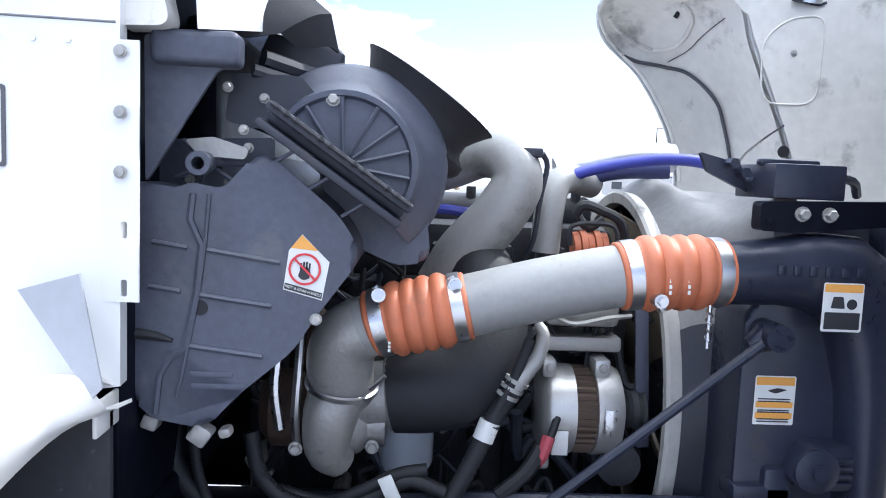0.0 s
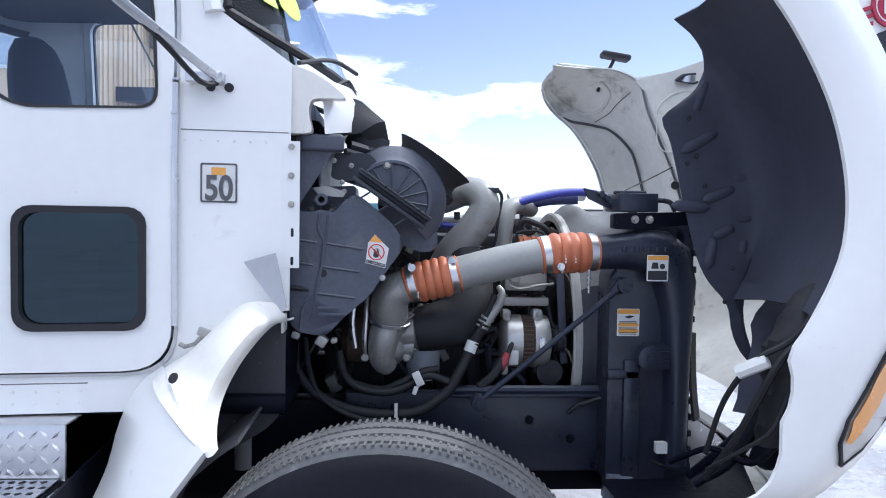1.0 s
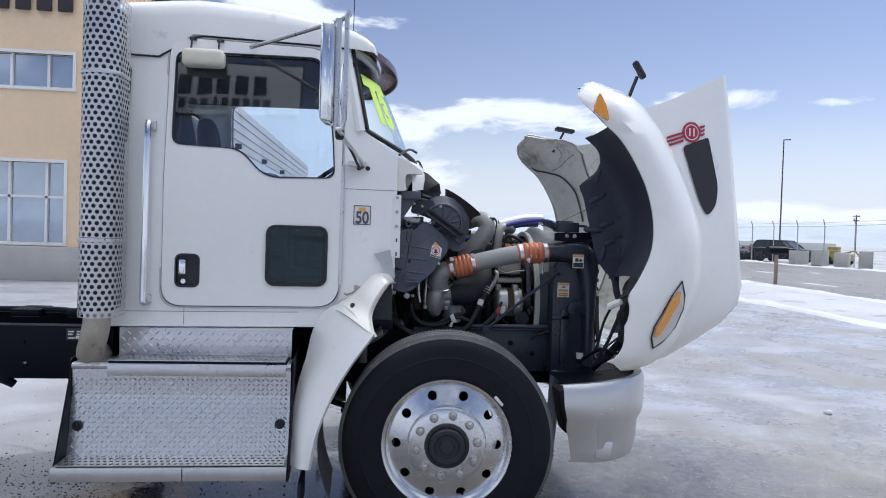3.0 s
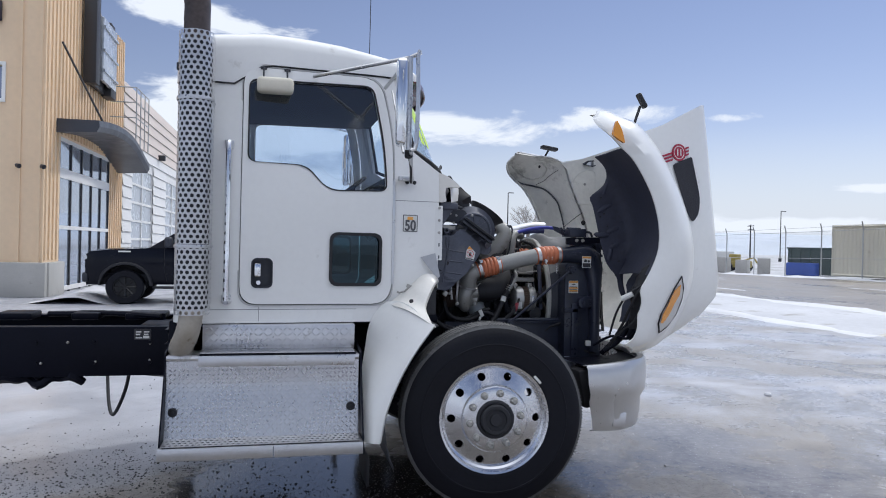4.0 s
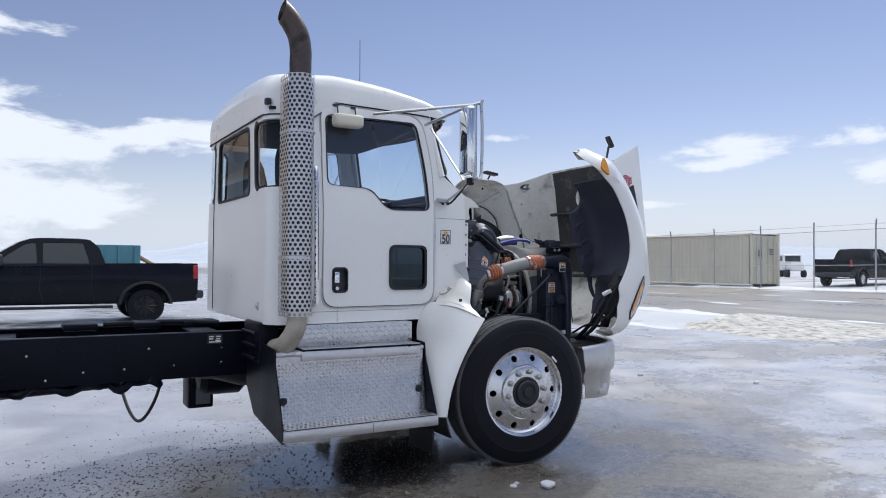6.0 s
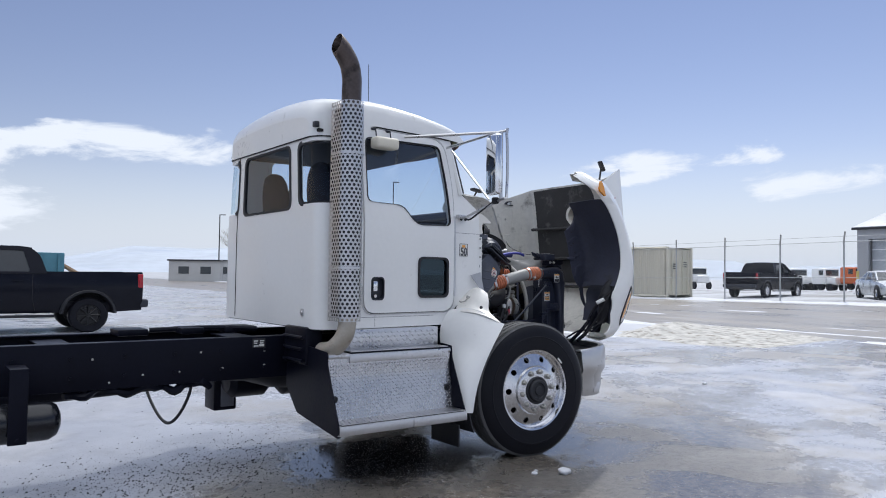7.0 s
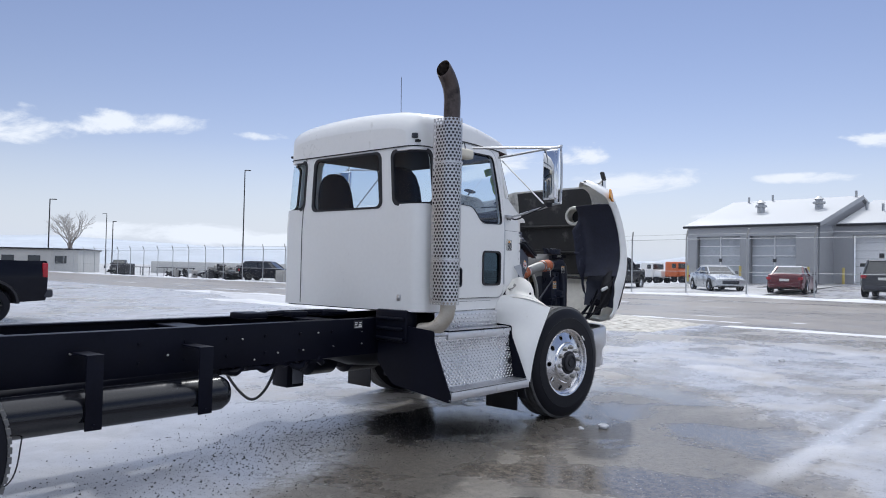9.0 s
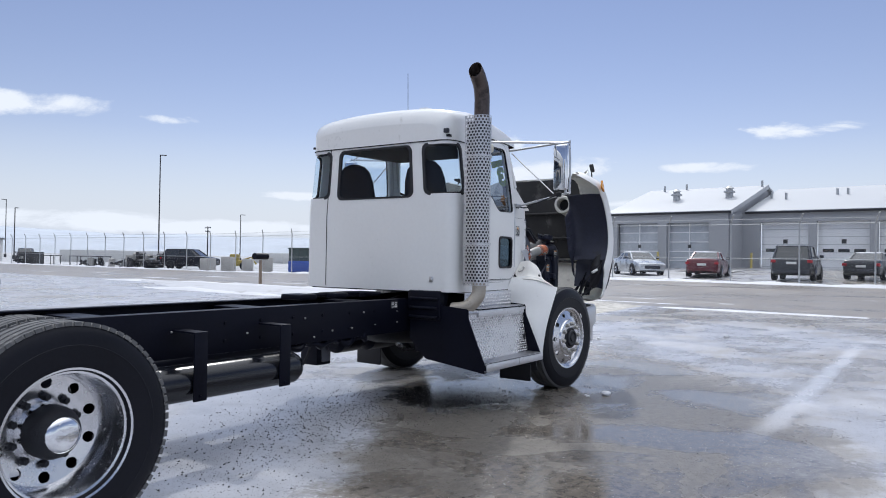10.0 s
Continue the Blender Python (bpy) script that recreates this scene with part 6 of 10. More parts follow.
# ribbed pocket at the top left, with a boss
bm = bmesh.new()
plate_y(bm, rounded([(-0.285, 1.60), (-0.10, 1.61), (-0.10, 1.57), (-0.16, 1.53), (-0.285, 1.52)], 0.01), -0.60, 0.2)
lathe(bm, [(0.010, 0), (0.013, 0), (0.013, 0.05), (0.017, 0.055), (0.017, 0.085), (0.009, 0.085), (0.009, 0.06)], Matrix.Translation((-0.188, -0.605, 1.567)) @ TO_Y, 14)
for a, b in (((-0.188, 1.567), (-0.235, 1.545)), ((-0.188, 1.567), (-0.14, 1.535)), ((-0.188, 1.567), (-0.10, 1.568)), ((-0.188, 1.567), (-0.20, 1.53)), ((-0.188, 1.567), (-0.225, 1.60))):
    tube(bm, [(a[0], -0.635, a[1]), (b[0], -0.635, b[1])], 0.004, 6)
part("rib_pocket", bm, airbox_plastic, airbox)
bm = bmesh.new()
prism(bm, rounded([(-0.215, 1.60), (-0.175, 1.605), (-0.125, 1.59), (-0.13, 1.575), (-0.195, 1.578)], 0.006), lambda u, v, d: (u, -0.66 + d, v), 0.006)
part("metal_tab", bm, cast_metal, airbox, "bare grey metal tab")
# gusset bracket on the cowl
bm = bmesh.new()
plate_y(bm, rounded([(-0.255, 1.735), (-0.135, 1.735), (-0.135, 1.698), (-0.158, 1.692), (-0.253, 1.538)], 0.008), -0.705, 0.008)
box(bm, (-0.185, -0.70, 1.718), (0.115, 0.05, 0.046), 0.01, seg=3)
part("cowl_gusset", bm, airbox_plastic, label="black cowl bracket")
# bolted black bridge above the cover
bm = bmesh.new()
plate_y(bm, rounded([(-0.16, 1.70), (-0.06, 1.70), (-0.03, 1.665), (-0.06, 1.64), (-0.12, 1.62), (-0.17, 1.63)], 0.012), -0.62, 0.06)
br = part("air_cleaner_bridge", bm, black_plastic, airbox)
for p in ((-0.112, -0.622, 1.665), (-0.158, -0.65, 1.676), (-0.135, -0.65, 1.617), (-0.13, -0.64, 1.592), (-0.222, -0.61, 1.543), (-0.165, -0.61, 1.54)):
    bolt(airbox, p, 0.007, 0.008)
bolt(airbox, (-0.020, -0.70, 1.357), 0.008, 0.01)
bolt(airbox, (-0.012, -0.628, 1.668), 0.010, 0.008)

# half-round filter cover with radial ribs and its clamp bar
C = Vector((0.004, 0, 1.572))
AX, NX = Vector((0.825, 0, -0.565)), Vector((0.565, 0, 0.825))


def cover(a, r, y):
    return C + AX * (r * math.cos(a)) + NX * (r * math.sin(a)) + V(0, y, 0)


bm = bmesh.new()
angs = np.linspace(-0.25, math.pi + 0.25, 30)
loft(bm, [[cover(a, r, y) for a in angs] for r, y in ((0.0, -0.628), (0.05, -0.630), (0.098, -0.626), (0.102, -0.634), (0.110, -0.634), (0.114, -0.622), (0.128, -0.60), (0.150, -0.585), (0.158, -0.56), (0.16, -0.40))])
filt = part("filter_cover", bm, airbox_plastic, airbox, "ribbed half-round filter cover", sharp=40)
for a in (0.45, 0.85, 1.25, 1.65, 2.2, 2.75):
    bm = bmesh.new()
    tube(bm, [cover(a, 0.02, -0.63), cover(a, 0.10, -0.632)], 0.0035, 6)
    part("radial_rib", bm, airbox_plastic, airbox)
bm = bmesh.new()
rb = Matrix((AX, V(0, 1, 0), NX)).transposed()
box(bm, C + V(0, -0.715, 0) + NX * 0.012, (0.235, 0.05, 0.013), 0.004, rb)
box(bm, C + V(0, -0.712, 0) - NX * 0.014, (0.235, 0.05, 0.012), 0.004, rb)
box(bm, C + V(0, -0.66, 0), (0.225, 0.10, 0.016), 0.004, rb)
part("clamp_flange", bm, black_plastic, airbox, "black clamped flange with frayed seal")
bm = bmesh.new()
tube(bm, [C + V(0, -0.742, 0) + NX * 0.016 + AX * t for t in np.linspace(-0.112, 0.112, 30)], [0.004 + 0.002 * math.sin(k * 2.7) for k in range(30)], 6)
part("frayed_seal", bm, dark_cast, airbox)
for t in (-0.06, 0.0, 0.06):
    bm = bmesh.new()
    p = C + AX * t - NX * 0.02
    tube(bm, [p + V(0, -0.69, 0), p - NX * 0.035 + AX * -0.015 + V(0, -0.69, 0)], 0.003, 5)
    part("moulded_rib", bm, airbox_plastic, airbox)
# rear housing and inlet boot stacked along the slanting axis
bm = bmesh.new()
plate_y(bm, rounded([(-0.02, 1.69), (0.03, 1.70), (0.075, 1.64), (0.165, 1.58), (0.13, 1.52), (0.14, 1.43), (0.09, 1.42), (0.02, 1.45), (-0.04, 1.55)], 0.02), -0.575, 0.25, 0.015)
part("inlet_housing", bm, airbox_plastic, airbox)
m = Matrix.Translation((0.085, -0.48, 1.632)) @ Matrix((AX, V(0, 1, 0), NX)).transposed().to_4x4() @ Matrix()
bm = bmesh.new()
lathe(bm, [(0.10, -0.02), (0.112, -0.01), (0.118, 0.0), (0.118, 0.012), (0.105, 0.022), (0.100, 0.03), (0.100, 0.045), (0.108, 0.06), (0.122, 0.080), (0.126, 0.084), (0.118, 0.086), (0.095, 0.06), (0.085, 0.02), (0.0, 0.01)], m, 40)
part("inlet_boot", bm, rubber, airbox, "flared rubber inlet boot")
# rubber rain scoop reaching up from the cowl
bm = bmesh.new()
A = spline([(-0.200, -0.64, 1.742), (-0.180, -0.63, 1.785), (-0.150, -0.615, 1.825), (-0.116, -0.60, 1.858)], 4)
B = spline([(-0.130, -0.655, 1.745), (-0.105, -0.65, 1.775), (-0.080, -0.635, 1.80), (-0.055, -0.61, 1.82)], 4)
D = spline([(-0.066, -0.625, 1.738), (-0.045, -0.62, 1.740), (-0.022, -0.61, 1.745), (-0.008, -0.60, 1.738)], 4)
fs = loft(bm, [A, [0.5 * (a + b) + np.array((0, -0.015, 0.006)) for a, b in zip(A, B)], B, [0.5 * (a + b) + np.array((0.012, -0.012, 0.012)) for a, b in zip(B, D)], D])
thicken(bm, fs, 0.006)
part("rain_scoop", bm, rubber, label="black rubber rain scoop at the cowl")
bm = bmesh.new()
tube(bm, [(-0.12, -0.60, 1.725), (-0.05, -0.55, 1.71), (0.03, -0.50, 1.70)], 0.014, 8, smooth=3)
tube(bm, [(-0.13, -0.62, 1.705), (-0.02, -0.56, 1.68)], 0.010, 8)
box(bm, (-0.07, -0.54, 1.74), (0.12, 0.04, 0.07), 0.012, rot(0, 25, 0))
part("cowl_drain", bm, black_plastic)
bm = bmesh.new()
tube(bm, [(-0.16, -0.55, 1.90), (-0.13, -0.5, 1.92), (-0.11, -0.52, 1.87), (-0.145, -0.55, 1.84), (-0.11, -0.5, 1.80)], 0.006, 6, smooth=4)
tube(bm, [(-0.25, -0.70, 1.93), (-0.18, -0.45, 1.99), (-0.12, -0.2, 2.0)], 0.007, 6, smooth=3)
part("wiper_arm", bm, rubber, label="black wiper arm and washer line")

# warning label: plain red ring and bar on white, a hand-like dark shape, bars for small print
lb = part("warning_label", (lambda b: (sheet(b, [(-0.067, 1.397), (-0.013, 1.383), (-0.0035, 1.437), (-0.042, 1.475), (-0.06, 1.452)], (), lambda u, v: (u, -0.6965, v)), b)[1])(bmesh.new()), label_white, airbox, "white warning label with a red circle")
bm = bmesh.new()
sheet(bm, [(-0.0575, 1.4555), (-0.0195, 1.4525), (-0.042, 1.474)], (), lambda u, v: (u, -0.6972, v))
part("label_head", bm, label_orange, airbox)
bm = bmesh.new()
ring(bm, circle(-0.0375, 1.4265, 0.0225, 24), circle(-0.0375, 1.4265, 0.0195, 24), lambda u, v, d: (u, -0.6985 + d, v), 0.001)
prism(bm, [(-0.0535, 1.4405), (-0.0515, 1.4425), (-0.0215, 1.4125), (-0.0235, 1.4105)], lambda u, v, d: (u, -0.6990 + d, v), 0.0008)
part("label_ring", bm, label_red, airbox)
bm = bmesh.new()
sheet(bm, rounded([(-0.047, 1.416), (-0.040, 1.411), (-0.031, 1.413), (-0.029, 1.424), (-0.034, 1.430), (-0.043, 1.428)], 0.003), (), lambda u, v: (u, -0.6978, v))
for k, x in enumerate((-0.043, -0.039, -0.035, -0.031)):
    sheet(bm, [(x - 0.0012, 1.426), (x + 0.0012, 1.426), (x + 0.0018, 1.438 - 0.002 * abs(k - 1.5)), (x - 0.0006, 1.438 - 0.002 * abs(k - 1.5))], (), lambda u, v: (u, -0.6978, v))
sheet(bm, [(-0.066, 1.3985), (-0.0135, 1.385), (-0.0125, 1.3935), (-0.0645, 1.407)], (), lambda u, v: (u, -0.6972, v))
part("label_print", bm, label_black, airbox)
words("label_text", "NOT A GRAB HANDLE", 0.0062, Matrix.Translation((-0.039, -0.6978, 1.396)) @ rot(0, 14.5, 0).to_4x4() @ rot(90, 0, 0).to_4x4(), label_white, airbox, 0.0002, 0.82)

# charge-air pipe with orange hoses
def along(pts, a, b, n=24):
    """The stretch of a polyline between two fractions of its length."""
    q = resample(pts, 400)
    u = np.linspace(a * 399, b * 399, n)
    return [Vector([float(np.interp(k, np.arange(400), q[:, i])) for i in range(3)]) for k in u]


PIPE = spline([(0.005, -0.50, 1.19), (0.0, -0.53, 1.255), (0.012, -0.55, 1.30), (0.055, -0.56, 1.325), (0.12, -0.565, 1.342), (0.205, -0.57, 1.362), (0.33, -0.575, 1.395), (0.455, -0.575, 1.420), (0.54, -0.575, 1.427), (0.62, -0.57, 1.430), (0.72, -0.56, 1.440)], 8)
bm = bmesh.new()
tube(bm, along(PIPE, 0.17, 0.90, 40), 0.050, 28)
pipe = part("charge_air_pipe", bm, grey_pipe, label="grey charge-air pipe with ribbed orange hoses", sharp=60)
bm = bmesh.new()
tube(bm, along(PIPE, 0.0, 0.185, 20), [0.056 - 0.006 * abs(k - 8) / 12 for k in range(20)], 24)
part("turbo_elbow", bm, cast_metal, pipe, "cast compressor elbow")


def hose(a, b, waves):
    bm = bmesh.new()
    n = 64
    pts = along(PIPE, a, b, n)
    rr = []
    for k in range(n):
        t = k / (n - 1)
        if t < 0.20 or t > 0.80:
            rr.append(0.0545)
        else:
            rr.append(0.0545 + 0.0065 * abs(math.sin((t - 0.20) / 0.60 * math.pi * waves)) ** 0.7)
    rr[0] = rr[-1] = 0.0515
    tube(bm, pts, rr, 32)
    h = part("bellows_hose", bm, orange_silicone, pipe, "ribbed orange silicone hose", sharp=60)
    for t0, t1 in ((0.05, 0.17), (0.83, 0.95)):
        bm = bmesh.new()
        q = along(PIPE, a + (b - a) * t0, a + (b - a) * t1, 5)
        tube(bm, [q[0], q[0], q[2], q[4], q[4]], [0.0545, 0.0562, 0.0565, 0.0562, 0.0545], 32)
        part("clamp_band", bm, satin_steel, pipe, "bright steel hose clamp")
    return h


hose(0.20, 0.385, 4)
hose(0.665, 0.868, 4)
bm = bmesh.new()
for k in (1, 2):
    q = along(PIPE, 0.71 + 0.022 * k, 0.74 + 0.022 * k, 3)[0]
    for j in range(3):
        box(bm, q + V(0.010 * k, -0.0585, -0.004 - j * 0.009), (0.004, 0.001, 0.006))
q = along(PIPE, 0.225, 0.24, 3)[0]
for j in range(3):
    box(bm, q + V(0.010, -0.0585, -0.022 - j * 0.006), (0.004, 0.001, 0.004))
part("hose_print", bm, label_white, pipe)
for p, ax in (((0.062, -0.60, 1.377), (0, -1, 0.2)), ((0.178, -0.60, 1.397), (0, -1, 0.2)), ((0.487, -0.632, 1.39), (0, -1, 0)), ):
    bm = bmesh.new()
    p, ax = Vector(p), Vector(ax).normalized()
    tube(bm, [p + V(0, 0.02, 0), p + ax * 0.012], 0.011, 12)
    tube(bm, [p + ax * 0.012, p + ax * 0.022], 0.0075, 6)
    tube(bm, [p + V(-0.008, 0.012, 0.012), p + V(0.012, 0.012, -0.018)], 0.006, 8)
    part("clamp_bolt", bm, satin_steel, pipe)
bm = bmesh.new()
tube(bm, [(0.582 + 0.004 * math.cos(t), -0.595 + 0.004 * math.sin(t), 1.375 - 0.0022 * t) for t in np.arange(0, 26, 0.7)], 0.0022, 5)
cyl(bm, (0.582, -0.595, 1.385), (0.582, -0.595, 1.31), 0.003, 6)
part("clamp_spring", bm, satin_steel, pipe)

# turbocharger
bm = bmesh.new()
m = Matrix.Translation((0.0, -0.45, 1.13)) @ rot(0, 90, 0).to_4x4()
lathe(bm, [(0.02, -0.06), (0.05, -0.055), (0.062, -0.03), (0.066, 0.0), (0.058, 0.03), (0.045, 0.045), (0.045, 0.075), (0.0, 0.075)], m, 28)
tube(bm, [(0.0, -0.49, 1.07), (-0.02, -0.51, 1.10), (-0.015, -0.52, 1.16), (0.002, -0.51, 1.21)], [0.03, 0.038, 0.046, 0.05], 18, smooth=5)
turbo = part("turbocharger", bm, cast_metal, label="cast turbocharger housing")
bm = bmesh.new()
lathe(bm, [(0.058, -0.006), (0.062, -0.004), (0.062, 0.004), (0.058, 0.006)], Matrix.Translation((0.002, -0.515, 1.213)) @ rot(12, 8, 0).to_4x4(), 28)
tube(bm, [(0.05, -0.55, 1.215), (0.075, -0.56, 1.24)], 0.004, 6)
part("v_band", bm, satin_steel, turbo)
bm = bmesh.new()
m2 = Matrix.Translation((0.045, -0.45, 1.175)) @ rot(0, 83, 0).to_4x4()
lathe(bm, [(0.05, -0.02), (0.058, -0.015), (0.058, 0.03), (0.066, 0.034), (0.066, 0.046), (0.060, 0.05)], m2, 28)
part("inlet_collar", bm, cast_metal, turbo)
bm = bmesh.new()
tube(bm, [(0.085, -0.45, 1.178), (0.15, -0.455, 1.19), (0.21, -0.44, 1.21), (0.25, -0.40, 1.27), (0.25, -0.34, 1.36), (0.22, -0.28, 1.42)], [0.068, 0.075, 0.080, 0.078, 0.07, 0.06], 24, smooth=5)
part("inlet_duct", bm, rubber, turbo, "fat black rubber inlet duct")
bm = bmesh.new()
m3 = Matrix.Translation((-0.085, -0.42, 1.14)) @ rot(0, 90, 0).to_4x4()
lathe(bm, [(0.03, 0.05), (0.055, 0.03), (0.07, 0.0), (0.068, -0.04), (0.045, -0.06), (0.0, -0.06)], m3, 24)
box(bm, (-0.07, -0.37, 1.24), (0.07, 0.08, 0.14), 0.02)
part("turbine_housing", bm, surf("rusty_iron", (0.10, 0.065, 0.05), 0.75, 0.3, var=0.3, scale=14, fine=90, bump=0.5, dirt=(0.2, 0.12, 0.08), amount=0.2), turbo, "rust-brown turbine housing")
bm = bmesh.new()
tube(bm, [(-0.065, -0.52, 1.31), (-0.068, -0.53, 1.24), (-0.072, -0.53, 1.16), (-0.07, -0.52, 1.11)], 0.0075, 8, smooth=4)
tube(bm, [(-0.105, -0.50, 1.27), (-0.11, -0.51, 1.2), (-0.10, -0.51, 1.13)], 0.009, 8, smooth=4)
tube(bm, [(-0.03, -0.50, 1.28), (-0.035, -0.52, 1.22), (-0.03, -0.52, 1.15)], 0.006, 8, smooth=4)
part("oil_line", bm, satin_steel, turbo)
for p in ((-0.07, -0.53, 1.105), (-0.035, -0.525, 1.095), (0.055, -0.50, 1.10)):
    bolt(turbo, p, 0.011, 0.012, cast_metal)

# intake pipes on top
bm = bmesh.new()
tube(bm, [(0.17, -0.30, 1.35), (0.21, -0.31, 1.42), (0.27, -0.32, 1.49), (0.305, -0.32, 1.555), (0.29, -0.30, 1.60), (0.245, -0.26, 1.612), (0.18, -0.22, 1.585), (0.10, -0.18, 1.56)], [0.052, 0.053, 0.052, 0.050, 0.049, 0.048, 0.046, 0.044], 24, smooth=6)
intake = part("intake_pipe", bm, grey_pipe, label="grey cast intake pipe curving over the engine")
bm = bmesh.new()
box(bm, (0.325, -0.33, 1.615), (0.05, 0.025, 0.018), 0.004)
box(bm, (0.292, -0.33, 1.600), (0.02, 0.02, 0.03), 0.004)
tube(bm, [(0.35, -0.33, 1.615), (0.362, -0.32, 1.59), (0.352, -0.32, 1.53), (0.345, -0.31, 1.45), (0.33, -0.28, 1.40)], 0.0055, 6, smooth=4)
part("sensor_plug", bm, black_plastic, intake, "black sensor plug and lead")
bm = bmesh.new()
tube(bm, [(0.38, -0.24, 1.42), (0.385, -0.24, 1.50), (0.40, -0.22, 1.555), (0.44, -0.18, 1.57), (0.50, -0.10, 1.56)], 0.030, 18, smooth=5)
part("coolant_pipe", bm, grey_pipe, intake)
bm = bmesh.new()
tube(bm, [(0.44, 0.0, 1.585), (0.60, 0.0, 1.625), (0.72, 0.02, 1.63)], 0.035, 16, smooth=5)
part("upper_coolant_pipe", bm, aluminium, intake)
bm = bmesh.new()
tube(bm, [(0.365, -0.22, 1.545), (0.43, -0.21, 1.575), (0.50, -0.20, 1.597), (0.61, -0.20, 1.617), (0.70, -0.20, 1.617), (0.76, -0.20, 1.60)], 0.0125, 12, smooth=6)
part("blue_hose", bm, blue_hose, label="bright blue silicone hose")
bm = bmesh.new()
tube(bm, [(0.48, -0.12, 1.578), (0.56, -0.12, 1.595), (0.66, -0.14, 1.60)], 0.021, 12, smooth=4)
part("blue_sleeve", bm, surf("dull_blue_sleeve", (0.05, 0.06, 0.16), 0.6, var=0.15), label="dull blue hose sleeve")
bm = bmesh.new()
tube(bm, [(0.10, -0.25, 1.49), (0.16, -0.27, 1.50), (0.22, -0.27, 1.495)], 0.010, 8, smooth=3)
part("blue_hose", bm, blue_hose, label="short blue hose behind the air cleaner")
bm = bmesh.new()
for k in range(5):
    r = 0.030 + 0.004 * (k % 2)
    tube(bm, [(0.43 + 0.014 * k, -0.27, 1.435), (0.442 + 0.014 * k, -0.27, 1.436)], r, 16)
part("small_bellows", bm, orange_silicone, intake, "short orange bellows")
bm = bmesh.new()
tube(bm, [(0.42, -0.30, 1.44), (0.42, -0.30, 1.478), (0.47, -0.30, 1.485), (0.505, -0.30, 1.478), (0.515, -0.30, 1.44)], 0.005, 6, smooth=3)
tube(bm, [(0.43, -0.28, 1.50), (0.445, -0.29, 1.52), (0.48, -0.29, 1.51), (0.52, -0.28, 1.49), (0.54, -0.26, 1.44)], 0.010, 8, smooth=4)
tube(bm, [(0.455, -0.25, 1.53), (0.44, -0.26, 1.50), (0.46, -0.27, 1.475), (0.49, -0.26, 1.49)], 0.009, 8, smooth=4)
part("hose_lead", bm, rubber, intake)

# alternator
m = Matrix.Translation((0.362, -0.33, 1.125)) @ rot(0, 90, 0).to_4x4()
bm = bmesh.new()
lathe(bm, [(0.0, 0.0), (0.06, 0.0), (0.080, 0.010), (0.086, 0.02), (0.086, 0.065), (0.078, 0.066)], m, 36)
lathe(bm, [(0.078, 0.104), (0.088, 0.105), (0.088, 0.140), (0.080, 0.155), (0.05, 0.165), (0.0, 0.165)], m, 36)
box(bm, (0.377, -0.35, 1.213), (0.028, 0.06, 0.036), 0.008)
box(bm, (0.478, -0.35, 1.215), (0.032, 0.06, 0.036), 0.008)
box(bm, (0.372, -0.37, 1.038), (0.025, 0.04, 0.035), 0.008)
alt = part("alternator", bm, surf("alternator_alloy", (0.58, 0.57, 0.55), 0.42, 0.7, var=0.1, scale=12, fine=120, bump=0.2, dirt=(0.25, 0.23, 0.2), amount=0.12, dirt_scale=16), label="cast aluminium alternator")
bm = bmesh.new()
lathe(bm, [(0.076, 0.060), (0.079, 0.062), (0.079, 0.108), (0.076, 0.11)], m, 36)
for k in range(36):
    a = 2 * math.pi * k / 36
    box(bm, m @ Vector((0.0815 * math.cos(a), 0.0815 * math.sin(a), 0.085)), (0.038, 0.004, 0.006), 0, rot(0, 0, 0))
part("stator_winding", bm, surf("copper_brown", (0.11, 0.075, 0.055), 0.6, 0.4, var=0.2, scale=20), alt, "brown stator windings")
bm = bmesh.new()
box(bm, (0.395, -0.420, 1.085), (0.030, 0.004, 0.045), 0.001)
part("alternator_label", bm, label_white, alt)
bm = bmesh.new()
box(bm, (0.487, -0.422, 1.125), (0.022, 0.004, 0.05), 0.001)
part("alternator_plate", bm, satin_steel, alt)
for p in ((0.377, -0.382, 1.215), (0.478, -0.382, 1.217), (0.372, -0.392, 1.036)):
    bolt(alt, p, 0.009, 0.006)
bm = bmesh.new()
lathe(bm, [(0.0, 0.17), (0.035, 0.17), (0.040, 0.175), (0.036, 0.185), (0.040, 0.195), (0.036, 0.205), (0.04, 0.21), (0.0, 0.212)], m, 28)
part("pulley", bm, dark_cast, alt)
bm = bmesh.new()
box(bm, (0.565, -0.335, 1.22), (0.026, 0.010, 0.34), 0.003, rot(0, -4, 0))
part("drive_belt", bm, surf("ribbed_belt", (0.07, 0.075, 0.11), 0.6, var=0.15), label="ribbed drive belt")
bm = bmesh.new()
tube(bm, [(0.372, -0.43, 1.10), (0.360, -0.44, 1.07), (0.35, -0.43, 1.05)], 0.012, 10, smooth=3)
part("terminal_cap", bm, surf("faded_red_cap", (0.42, 0.07, 0.09), 0.6, var=0.1), alt, "faded red terminal cap")
bm = bmesh.new()
tube(bm, [(0.36, -0.43, 1.08), (0.33, -0.45, 1.04), (0.28, -0.46, 1.0)], 0.014, 8, smooth=3)
tube(bm, [(0.39, -0.41, 1.13), (0.375, -0.43, 1.10), (0.355, -0.44, 1.075)], 0.008, 8, smooth=3)
part("alternator_lead", bm, rubber, alt)
bm = bmesh.new()
box(bm, (0.44, -0.30, 1.255), (0.16, 0.10, 0.03), 0.008)
part("alternator_bracket", bm, cast_metal, label="cast alternator bracket")
bm = bmesh.new()
box(bm, (0.50, -0.33, 1.04), (0.06, 0.05, 0.05), 0.015)
